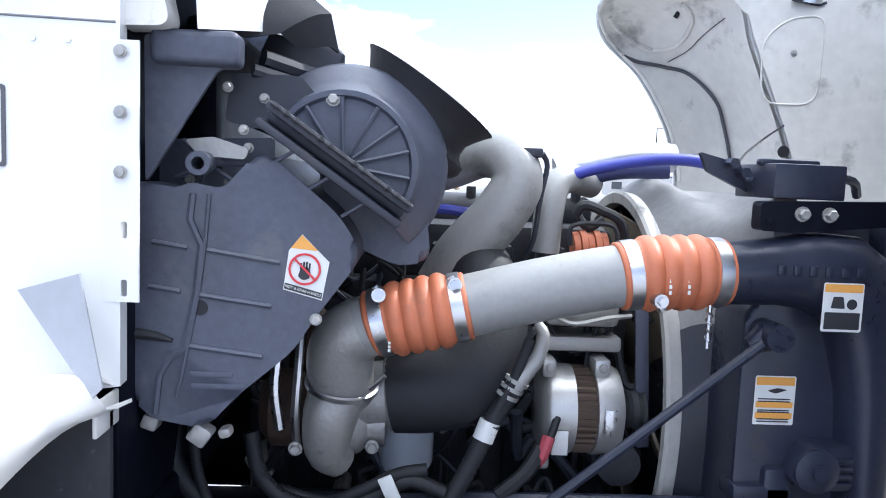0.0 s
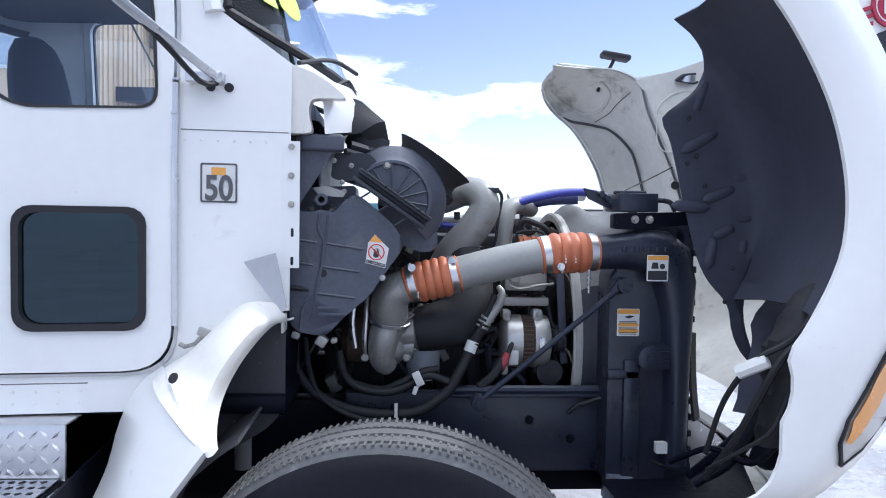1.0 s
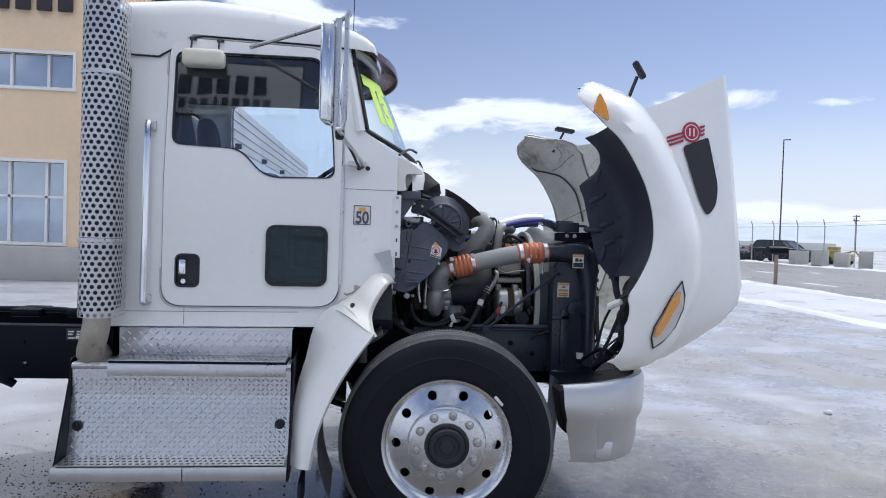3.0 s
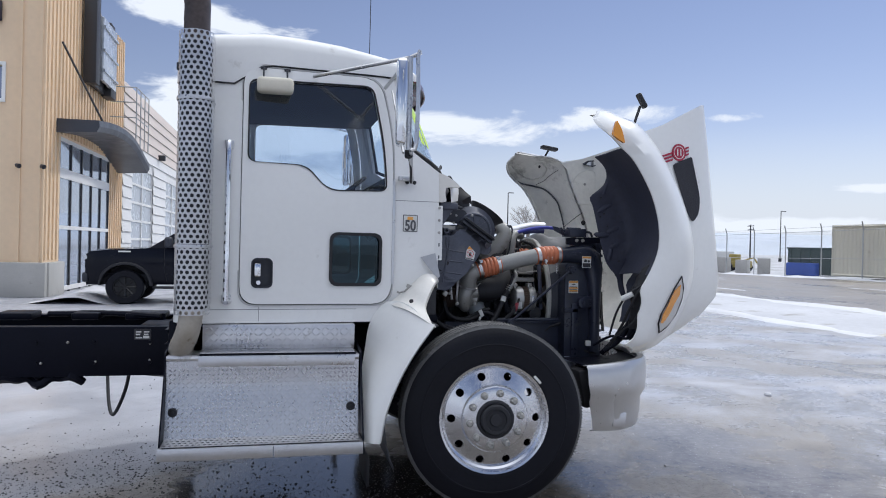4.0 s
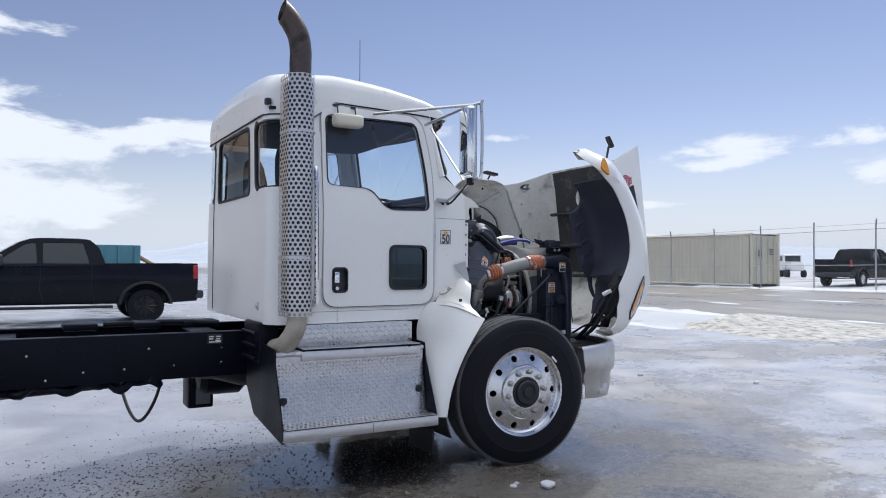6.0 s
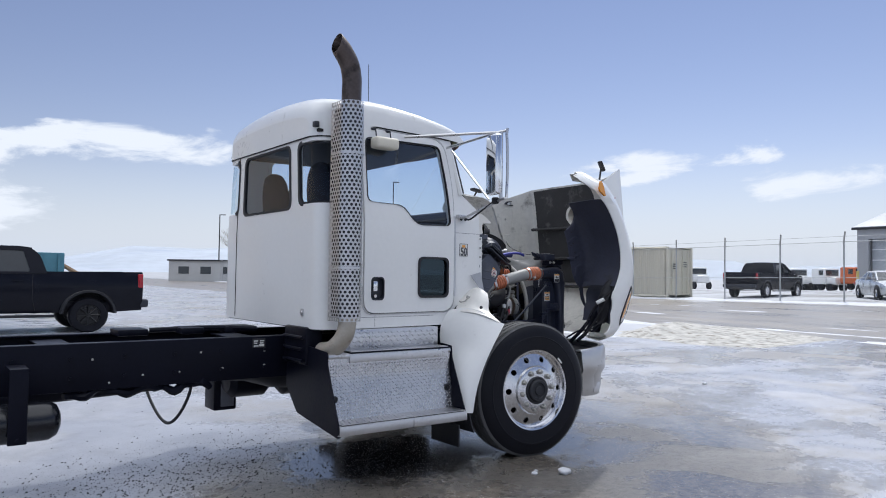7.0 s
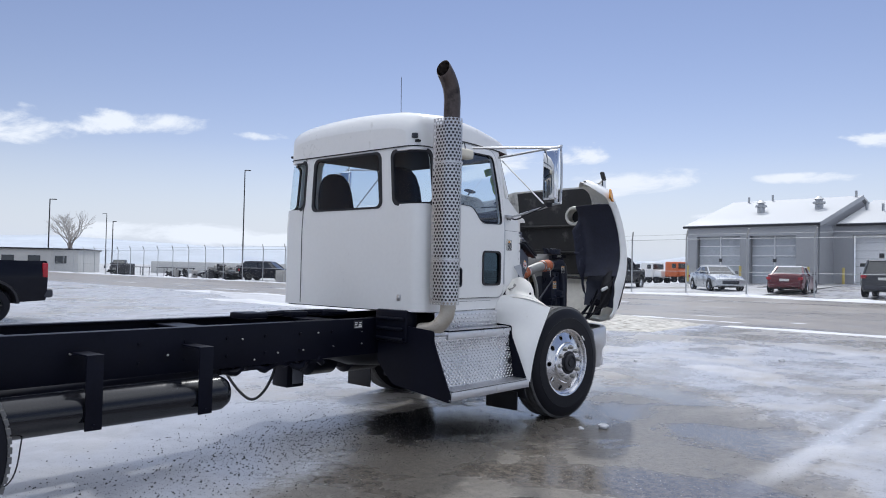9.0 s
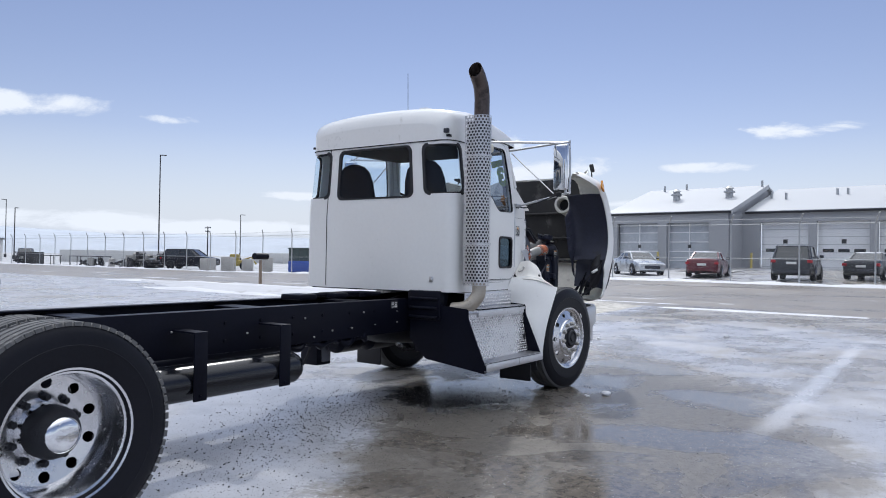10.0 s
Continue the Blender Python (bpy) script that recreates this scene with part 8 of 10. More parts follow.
    # thicker slush behind the cab
    cover = mth("ADD", cover, step(mth("ADD", sep.outputs[0], mth("MULTIPLY", mth("SUBTRACT", mid, 0.5), 1.5)), -2.8, -1.0, 0.17, 0.0))
    slush = step(cover, 0.40, 0.54)
    off = mth("ABSOLUTE", mth("ADD", mth("ADD", sep.outputs[1], 3.23), mth("MULTIPLY", mth("SUBTRACT", mid, 0.5), 0.25)), 0)
    track = mth("MULTIPLY", step(off, 0.03, 0.16, 0.9, 0.0), mth("MULTIPLY", step(sep.outputs[0], -1.6, 0.6), step(sep.outputs[0], 6.0, 9.0, 1.0, 0.0)))
    slush = mth("MAXIMUM", slush, track)
    bare = mixc(step(stone, 0.3, 0.7), (0.075, 0.067, 0.059), (0.18, 0.158, 0.134))
    dusty = mixc(step(stone, 0.25, 0.75), (0.22, 0.20, 0.178), (0.36, 0.335, 0.305))
    dusty = mixc(step(noise(0.55, 6, 0.6), 0.45, 0.68), dusty, (0.30, 0.268, 0.23))
    tar = mixc(step(mth("ADD", dist, mth("MULTIPLY", mth("SUBTRACT", mid, 0.5), 1.2)), 0.55, 1.15), bare, dusty)
    snow = mixc(step(mid, 0.3, 0.7), (0.31, 0.318, 0.355), (0.46, 0.468, 0.51))
    snow = mixc(mth("MULTIPLY", step(grit, 0.35, 0.65), 0.35), snow, (0.31, 0.30, 0.305))
    colour = mixc(slush, tar, snow)
    colour = mixc(mth("MULTIPLY", track, 0.6), colour, (0.56, 0.565, 0.60))
    # wet tarmac under the cab, its colour darkened for the truck's shade as well
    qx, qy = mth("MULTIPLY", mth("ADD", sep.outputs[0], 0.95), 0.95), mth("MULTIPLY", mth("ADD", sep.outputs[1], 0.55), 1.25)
    wet_shade = mth("SQRT", mth("ADD", mth("MULTIPLY", qx, qx), mth("MULTIPLY", qy, qy)), 0)
    wet_shade = step(mth("ADD", wet_shade, mth("MULTIPLY", mth("SUBTRACT", noise(2.6, 8, 0.65, 0.4), 0.5), 1.1)), 0.70, 0.95, 1.0, 0.0)
    colour = mixc(mth("MULTIPLY", wet_shade, 0.85), colour, (0.020, 0.019, 0.019))
    near = step(dist, 0.9, 1.9, 1.0, 0.2)
    peb = mth("MAXIMUM", mth("MULTIPLY", pebbles(44, 0.24, 0.08), step(noise(1.1, 5, 0.6), 0.46, 0.60)), mth("MULTIPLY", pebbles(90, 0.34, 0.22), near))
    colour = mixc(mth("MULTIPLY", peb, 0.9), colour, (0.035, 0.034, 0.035))
    light = pebbles(60, 0.30, 0.08)
    colour = mixc(mth("MULTIPLY", light, 0.5), colour, (0.5, 0.48, 0.45))
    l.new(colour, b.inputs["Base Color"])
    wet = step(noise(0.8, 6, 0.6, 0.5), 0.42, 0.56)
    wet = mth("MAXIMUM", wet, wet_shade)
    rough = mth("ADD", mth("MULTIPLY", slush, 0.18), mth("SUBTRACT", 0.34, mth("MULTIPLY", wet, 0.24)))
    rough = mth("ADD", rough, mth("MULTIPLY", mth("MAXIMUM", peb, light), 0.35))
    l.new(rough, b.inputs["Roughness"])
    b.inputs["Specular IOR Level"].default_value = 0.6
    bp = n.new("ShaderNodeBump")
    bp.inputs["Strength"].default_value, bp.inputs["Distance"].default_value = 0.45, 0.006
    hgt = mth("ADD", mth("MULTIPLY", mth("MULTIPLY", grit, 0.6), mth("SUBTRACT", 1.2, wet)), mth("MULTIPLY", slush, 0.5))
    hgt = mth("ADD", hgt, mth("MULTIPLY", peb, 0.7))
    l.new(hgt, bp.inputs["Height"])
    l.new(bp.outputs[0], b.inputs["Normal"])
    return m


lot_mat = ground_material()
snow_mat = surf("old_snow", (0.63, 0.635, 0.665), 0.6, var=0.12, scale=0.8, fine=18, bump=0.8, dirt=(0.28, 0.27, 0.26), amount=0.12, dirt_scale=1.6)
road_mat = surf("wet_road", (0.235, 0.205, 0.172), 0.34, var=0.3, scale=0.5, fine=14, bump=0.4, rvar=0.14, dirt=(0.42, 0.42, 0.44), amount=0.24, dirt_scale=1.1, stretch=(1.6, 0.35, 1))
concrete = surf("concrete", (0.42, 0.41, 0.39), 0.8, var=0.15, scale=1.5, fine=40, bump=0.3, dirt=(0.25, 0.24, 0.22), amount=0.1)
galv = surf("galvanised_steel", (0.45, 0.46, 0.47), 0.45, 0.7, var=0.15, scale=6, fine=50)
dark_steel = surf("dark_painted_steel", (0.035, 0.035, 0.04), 0.5, 0.2, var=0.2, scale=4, fine=60)


def ground_z(x, y):
    """The site rises gently beyond the road, towards the garage."""
    return float(np.interp(x, [9, 29, 36, 48, 70], [0, 0.38, 0.5, 0.95, 1.05]) * np.interp(y, [10, 40], [1, 0]))


bm = bmesh.new()
xs = [-1500, -400, -120, -60, -30] + list(np.arange(-20, 73, 3)) + [90, 120, 400, 1500]
rows = [[Vector((x, y, ground_z(x, y))) for x in xs] for y in [-1500, -400, -100, -40] + list(np.arange(-20, 81, 3)) + [120, 400, 1500]]
loft(bm, rows)
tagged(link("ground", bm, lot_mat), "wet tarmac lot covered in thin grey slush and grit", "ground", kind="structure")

# verge, snow ridges and road run along D, at right angles to N
N2, D2 = Vector((0.9994, -0.035)), Vector((0.035, 0.9994))


def street(c, k, z=0.0):
    p = N2 * c + D2 * k
    return Vector((p.x, p.y, z + ground_z(p.x, p.y)))


def ridge(name, c0, c1, k0, k1, h, mat, label, seed, cat="snow", broken=0.0):
    bm = bmesh.new()
    n = int((k1 - k0) / 0.6)
    rows = []
    for i in range(n + 1):
        k = k0 + (k1 - k0) * i / n
        e0 = (noise.noise((k * 0.35, seed, 0)) + 0.5 * noise.noise((k * 1.7, seed, 2))) * (c1 - c0) * 0.5
        e1 = (noise.noise((k * 0.3, seed, 5)) + 0.5 * noise.noise((k * 1.4, seed, 7))) * (c1 - c0) * 0.5
        hh = h * max(0.05, 0.75 + 0.8 * noise.noise((k * 0.9, seed, 3)) - broken * max(0, noise.noise((k * 0.25, seed, 9)) + 0.2))
        fade = min(1, (k - k0) / 2 + 0.02, (k1 - k) / 2 + 0.02)
        row = []
        for j in range(7):
            t = j / 6
            c = (c0 + e0) + (c1 + e1 - c0 - e0) * t
            row.append(street(c, k + 0.2 * noise.noise((k, t * 5, seed)), max(-0.01, hh * fade * math.sin(math.pi * t) ** 0.7 * (1 + 0.5 * noise.noise((k * 2.3, t * 4, seed)))) if 0 < j < 6 else -0.01))
        rows.append(row)
    loft(bm, rows)
    return tagged(link(name, bm, mat, sharp=60), label, cat, kind="structure")


bm = bmesh.new()
loft(bm, [[street(c, k, 0.014 if c > 12.3 else -0.05) for k in np.arange(-120, 161, 3)] for c in np.arange(12.2, 28.3, 1.0)])
tagged(link("road", bm, road_mat), "wet grey road with streaks of melting snow", "road", kind="structure")
bm = bmesh.new()
rows = []
for k in np.arange(5.0, 27.1, 0.4):
    t = min(1, (k - 4.6) / 2.0) * min(1, (27.6 - k) / 9)
    a, b = 12.3 - 3.2 * t + 0.35 * noise.noise((k * 0.5, 3, 0)), 12.7 + 0.25 * noise.noise((k * 0.6, 7, 0))
    rows.append([street(a + (b - a) * u, k, 0.02 + 0.05 * math.sin(math.pi * u) ** 0.5 * (1 + 0.4 * noise.noise((u * 4, k, 1)))) if 0 < u < 1 else street(a + (b - a) * u, k, -0.01) for u in np.linspace(0, 1, 9)])
loft(bm, rows)
tagged(link("verge", bm, surf("trodden_snow", (0.50, 0.505, 0.53), 0.6, var=0.18, scale=0.5, fine=8, bump=0.5, dirt=(0.25, 0.235, 0.21), amount=0.24, dirt_scale=1.1), sharp=60), "pale verge under thin trodden snow", "verge", kind="structure")
ridge("snow_ridge_1", 8.8, 9.5, 6.0, 22, 0.09, snow_mat, "low ridge of old snow along the verge", 1.3, broken=0.5)
ridge("snow_ridge_2", 12.0, 13.2, 6.5, 30, 0.10, snow_mat, "ridge of ploughed snow beside the road", 4.1, broken=0.4)
ridge("snow_ridge_3", 27.7, 28.9, -60, 110, 0.12, snow_mat, "snow line along the foot of the fence", 8.7)
ridge("snow_patch", 9.6, 13.4, 3.0, 8.2, 0.20, surf("gritty_snow", (0.52, 0.50, 0.46), 0.8, var=0.35, scale=3, fine=9, bump=1.0, dirt=(0.17, 0.145, 0.11), amount=0.42, dirt_scale=5), "gritty heap of old snow and gravel", 12.9)
rng = random.Random(8)
for k in range(26):
    c, kk = rng.uniform(13.4, 27), rng.uniform(-16, 46)
    ridge("snow_streak", c, c + rng.uniform(0.25, 0.8), kk, kk + rng.uniform(2.5, 7), 0.03, snow_mat, "thin streak of slush on the road", 20 + k, broken=0.6)
for c, kk, w, ln in ((12.6, -2.5, 0.5, 5), (15.4, 2.2, 0.45, 3.4), (20.2, 8.6, 0.7, 4)):
    ridge("snow_streak", c, c + w, kk, kk + ln, 0.035, snow_mat, "thin streak of slush on the road", 60 + c, broken=0.2)
bm = bmesh.new()
loft(bm, [[street(c, k, 0.02) for k in (8, 20, 30, 40, 60, 200, 900)] for c in (30, 45, 60, 75, 200, 900)])
tagged(link("snow_field", bm, surf("patchy_snow_field", (0.48, 0.485, 0.505), 0.7, var=0.2, scale=0.06, fine=1.2, bump=0.3, dirt=(0.24, 0.23, 0.21), amount=0.40, dirt_scale=0.22)), "flat snow-covered fields reaching to the hills", "field", kind="structure")

# hills, with the haze of distance put into their blue-grey colour
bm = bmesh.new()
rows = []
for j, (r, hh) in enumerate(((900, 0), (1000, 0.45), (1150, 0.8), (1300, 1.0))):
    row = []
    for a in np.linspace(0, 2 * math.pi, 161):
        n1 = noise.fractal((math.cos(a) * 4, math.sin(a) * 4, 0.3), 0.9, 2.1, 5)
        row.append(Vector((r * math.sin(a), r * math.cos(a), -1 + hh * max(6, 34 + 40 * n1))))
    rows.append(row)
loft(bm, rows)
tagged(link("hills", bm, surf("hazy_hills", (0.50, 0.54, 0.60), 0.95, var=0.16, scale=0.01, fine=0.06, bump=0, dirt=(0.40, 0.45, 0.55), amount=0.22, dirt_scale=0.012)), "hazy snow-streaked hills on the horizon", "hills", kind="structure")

# chain-link fence with barbed wire arms
m_, n_, l_, b_ = nodes_of("chain_link")
mx_, tr_ = n_.new("ShaderNodeMixShader"), n_.new("ShaderNodeBsdfTransparent")
b_.inputs["Base Color"].default_value = (0.45, 0.46, 0.48, 1)
mx_.inputs[0].default_value = 0.06
l_.new(tr_.outputs[0], mx_.inputs[1])
l_.new(b_.outputs[0], mx_.inputs[2])
l_.new(mx_.outputs[0], n_["Material Output"].inputs[0])
fence = thing("fence", "galvanised chain-link fence with barbed wire along the road", "fence", kind="structure")
posts = [2.0 + 2.93 * k for k in range(-16, 8)] + [22.5 + 3.15 * k for k in range(1, 26)]
FC = 28.65
bm = bmesh.new()
tube(bm, [(0, 0, -0.1), (0, 0, 2.72), (-0.05, 0, 2.84), (-0.30, 0, 3.16)], 0.036, 7)
post_me = bpy.data.meshes.new("fence_post")
bm.to_mesh(post_me)
bm.free()
post_me.materials.append(galv)
for k in posts:
    o = new("fence_post", post_me)
    o.parent = fence
    o.matrix_basis = Matrix.Translation(street(FC, k)) @ rot(0, 0, 35).to_4x4()
for name, r, dz in (("top_rail", 0.014, 2.72), ("middle_wire", 0.012, 1.15), ("barbed_wire", 0.009, 2.95)):
    bm = bmesh.new()
    tube(bm, [street(FC - (0.15 if dz > 2.8 else 0), k, dz) for k in posts], r, 4)
    part(name, bm, galv, fence)
bm = bmesh.new()
loft(bm, [[street(FC, k, z) for k in posts] for z in (0.04, 2.72)])
part("chain_link", bm, m_, fence)


def yard(x, y, clear=1.6):
    """The same line of sight from the lot, but behind the fence, and on the ground there."""
    e = Vector((-7.0, -4.4))
    d = Vector((x, y)) - e
    f = max(1.0, (29.0 + 0.035 * (y - 10) + clear - e.x) / d.x)
    p = e + d * f
    return (p.x, p.y, ground_z(p.x, p.y))


# street lamps
def lamp(x, y, h, turn):
    t = thing("street_lamp", "tall dark steel lamp post with a flat lamp head", "street lamp", "lamp posts", at=(x, y, 0))
    bm = bmesh.new()
    tube(bm, [(0, 0, 0), (0, 0, h)], [0.11, 0.075], 10)
    box(bm, (0, 0, 0.35), (0.5, 0.5, 0.7), 0.05)
    part("pole", bm, dark_steel, t)
    bm = bmesh.new()
    box(bm, (0.5, 0, h - 0.05), (0.75, 0.34, 0.12), 0.03)
    cyl(bm, (0, 0, h - 0.08), (0.3, 0, h - 0.05), 0.04, 8)
    part("lamp_head", bm, dark_steel, t)
    t.rotation_euler = (0, 0, radians(turn))


lamp(57.5, 90.5, 15.8, -30)
lamp(35.3, 104.9, 10.2, -25)
lamp(54.8, 127.7, 8.9, 30)
lamp(93, 115, 9.6, -25)
lamp(70.4, 165, 12.7, 150)
# utility pole far off
t = thing("utility_pole", "far wooden utility pole with crossarms", "pole", at=(95, 92, 0))
bm = bmesh.new()
tube(bm, [(0, 0, 0), (0, 0, 9)], [0.18, 0.12], 8)
for z in (8.4, 7.4):
    box(bm, (0, 0, z), (0.15, 1.0, 0.15), 0.02)
part("pole", bm, dark_steel, t)

# bare winter tree
tree = thing("tree", "bare winter tree with a pale crown of fine twigs", "tree", at=(43.4, 117.8, 0))
rng = random.Random(3)
bark = surf("bark", (0.22, 0.19, 0.17), 0.9, var=0.2)
bt, bt2 = bmesh.new(), bmesh.new()


def limb(p, d, length, r, depth):
    q = p + d * length
    tube(bt if depth < 2 else bt2, [p, p.lerp(q, 0.5) + Vector((rng.uniform(-1, 1), rng.uniform(-1, 1), 0)) * length * 0.06, q], [r, r * 0.8, r * 0.6], 5 if depth < 3 else 3)
    if depth >= 5:
        return
    for k in range(3 if depth else 5):
        e = (d + Vector((rng.uniform(-1, 1), rng.uniform(-1, 1), rng.uniform(-0.35, 0.7))) * 0.75).normalized()
        limb(p.lerp(q, rng.uniform(0.6, 1.0)), e, length * rng.uniform(0.6, 0.82), r * 0.55, depth + 1)


limb(Vector((0, 0, 0)), Vector((0.02, 0, 1)), 3.6, 0.36, 0)
part("trunk", bt, bark, tree)
part("crown", bt2, surf("frosted_twigs", (0.42, 0.40, 0.38), 0.9, var=0.2), tree)

# mailbox
t = thing("mailbox", "black mailbox on a wooden post beside the road", "mailbox", at=(14.2, 19.6, ground_z(14.2, 19.6)))
bm = bmesh.new()
box(bm, (0, 0, 0.52), (0.10, 0.10, 1.05), 0.01)
part("post", bm, surf("weathered_post", (0.28, 0.22, 0.17), 0.85, var=0.2), t)
bm = bmesh.new()
rows = [[Vector((x, 0.16 * math.cos(a), 1.07 + 0.14 + 0.13 * math.sin(a) if math.sin(a) > 0 else 1.07 + 0.14 * (1 + math.sin(a) * 1.0))) for a in np.linspace(0, 2 * math.pi, 17)[:-1]] for x in (-0.34, 0.34)]
loft(bm, rows, closed=True, caps=True)
part("box", bm, black_paint, t)

# container
t = thing("shipping_container", "beige ribbed steel shipping container behind the fence", "container")
Lc, Rc = Vector((29.9, 30.2, 0.3)), Vector((30.5, 20.0, 0.3))
ex = (Rc - Lc).normalized()
ey = Vector((-ex.y, ex.x, 0))
len_c = (Rc - Lc).length
beige = surf("beige_container_paint", (0.62, 0.59, 0.49), 0.6, var=0.1, scale=0.7, fine=9, bump=0.1, dirt=(0.3, 0.24, 0.18), amount=0.06)
cont = lambda u, v, z: Lc + ex * u + ey * v + Vector((0, 0, z))
bm = bmesh.new()
for v in (0, 2.44):
    pts = []
    for i in range(int(len_c / 0.28)):
        for du, dv in ((0, 0), (0.10, 0), (0.14, 0.022), (0.24, 0.022)):
            pts.append((0.05 + i * 0.28 + du, v + (dv if v == 0 else -dv)))
    loft(bm, [[cont(u, w, z) for u, w in pts] for z in (0.15, 2.76)])
for u in (0.03, len_c - 0.03):
    loft(bm, [[cont(u, w, z) for w in (0, 2.44)] for z in (0.15, 2.76)])
loft(bm, [[cont(u, w, 2.82) for w in (0, 2.44)] for u in (0, len_c)])
part("shell", bm, beige, t, smooth=False)
bm = bmesh.new()
for u in (0, len_c):
    for v in (0, 2.44):
        cyl(bm, cont(u, v, 0), cont(u, v, 2.86), 0.09, 4)
for v in (0, 2.44):
    for z in (0.08, 2.80):
        cyl(bm, cont(0, v, z), cont(len_c, v, z), 0.08, 4)
part("corner_frame", bm, beige, t)
for v in (0.45, 0.95, 1.5, 2.0):
    bm = bmesh.new()
    cyl(bm, cont(len_c + 0.03, v, 0.2), cont(len_c + 0.03, v, 2.7), 0.03, 6)
    part("lock_rod", bm, beige, t)
for v, z in ((0.7, 1.9), (1.75, 2.0)):
    bm = bmesh.new()
    for k in range(3):
        p = cont(len_c + 0.04, v, z - k * 0.12)
        box(bm, p, (0.02, 0.35, 0.05), 0, Matrix((ex, ey, V(0, 0, 1))).transposed())
    part("door_mark", bm, label_black, t)

# yard clutter behind the fence
def block(name, c, s, mat, label, cat, turn=0.0, bevel=0.03, group=""):
    bm = bmesh.new()
    box(bm, (0, 0, s[2] / 2), s, bevel)
    o = tagged(link(name, bm, mat), label, cat, group)
    o.matrix_basis = pose(*yard(*c, 2.0), 0, 0, turn)
    return o


t = thing("waste_skip", "dark green steel waste skip with a blue side", "skip", at=yard(34.0, 36.2, 2.4))
t.rotation_euler = (0, 0, radians(-65))
bm = bmesh.new()
box(bm, (0, 0, 0.95), (3.0, 2.0, 1.7), 0.05)
for x in np.arange(-1.3, 1.4, 0.65):
    box(bm, (x, -1.03, 0.95), (0.08, 0.08, 1.6), 0.01)
box(bm, (0, 0, 1.83), (3.1, 2.1, 0.1), 0.02)
part("body", bm, surf("dark_green_steel", (0.05, 0.075, 0.07), 0.6, var=0.2), t)
bm = bmesh.new()
box(bm, (-0.3, -1.4, 0.45), (1.9, 0.7, 0.85), 0.08)
part("tarp", bm, surf("blue_tarp", (0.03, 0.08, 0.35), 0.6, var=0.2), t)
for k, (x, y, w) in enumerate(((30.2, 43.8, 1.2), (31.0, 42.4, 1.1), (31.8, 41.0, 1.3), (32.6, 39.7, 1.0))):
    block("concrete_block", (x, y), (w, 0.8, 1.0 + 0.15 * (k % 2)), concrete, "weathered pale concrete block", "block", 20 + 12 * k, 0.04, "yard blocks")
for x, y in ((27.1, 57.1), (27.6, 54.6), (26.6, 60.6)):
    t = thing("work_table", "dark steel work table standing in snow", "table", "yard tables", at=yard(x, y, 2.2))
    t.rotation_euler = (0, 0, radians(2))
    bm = bmesh.new()
    box(bm, (0, 0, 0.95), (0.9, 2.1, 0.08), 0.01)
    part("top", bm, dark_steel, t)
    for dx in (-0.38, 0.38):
        for dy in (-0.95, 0.95):
            bm = bmesh.new()
            cyl(bm, (dx, dy, 0), (dx, dy, 0.93), 0.035, 6)
            part("leg", bm, dark_steel, t)
block("steel_bin", (26.2, 63.5), (1.4, 2.2, 1.3), dark_steel, "dark steel bin beside the tables", "bin", 20)
t = thing("yellow_loader", "small yellow loader parked in the yard", "loader", at=yard(35.2, 46.2, 3))
bm = bmesh.new()
box(bm, (0, 0, 0.8), (1.0, 2.6, 0.7), 0.15)
box(bm, (0, 0.4, 1.45), (0.9, 1.0, 0.8), 0.1)
tube(bm, [(0.4, -0.4, 1.2), (0.4, -1.4, 1.5), (0.4, -2.0, 0.7)], 0.09, 6)
part("body", bm, surf("loader_yellow", (0.32, 0.25, 0.05), 0.5, var=0.15), t)
for dx in (-0.55, 0.55):
    for dy in (-0.8, 0.9):
        bm = bmesh.new()
        lathe(bm, [(0, -0.15), (0.45, -0.15), (0.5, 0), (0.45, 0.15), (0, 0.15)], Matrix.Translation((dx, dy, 0.5)) @ rot(0, 90, 0).to_4x4(), 16)
        part("wheel", bm, tyre_rubber, t)
t.rotation_euler = (0, 0, radians(35))
t.scale = (0.75, 0.75, 0.75)
t = thing("flatbed_trailer", "low flatbed trailer with pipes and scrap", "trailer", at=yard(29.8, 51.4, 2))
t.rotation_euler = (0, 0, radians(2))
bm = bmesh.new()
box(bm, (0, 0, 0.6), (1.6, 4.4, 0.15), 0.03)
part("deck", bm, dark_steel, t)
rng = random.Random(5)
for k in range(14):
    bm = bmesh.new()
    box(bm, (rng.uniform(-0.6, 0.6), rng.uniform(-2, 2), 0.8 + rng.random() * 0.35), (rng.uniform(0.1, 0.5), rng.uniform(0.2, 0.9), rng.uniform(0.15, 0.6)), 0.03, rot(0, rng.uniform(-20, 20), rng.uniform(0, 90)))
    part("scrap", bm, rng.choice((dark_steel, galv, concrete)), t)
for dy in (-1.0, 1.0):
    bm = bmesh.new()
    lathe(bm, [(0, -0.9), (0.33, -0.9), (0.33, 0.9), (0, 0.9)], Matrix.Translation((0, dy, 0.33)) @ rot(0, 90, 0).to_4x4(), 14)
    part("wheel", bm, tyre_rubber, t)


# ---- cars ----
car_glass = surf("car_window", (0.02, 0.025, 0.03), 0.08, var=0.1, bump=0, coat=0.5, rvar=0.03)
tail_red = surf("tail_lamp", (0.35, 0.01, 0.02), 0.25, var=0.1, coat=0.4)
head_clear = surf("head_lamp", (0.6, 0.62, 0.65), 0.15, var=0.1, coat=0.5)
black_rim = surf("black_rim", (0.01, 0.01, 0.012), 0.3, 0.2, var=0.1)

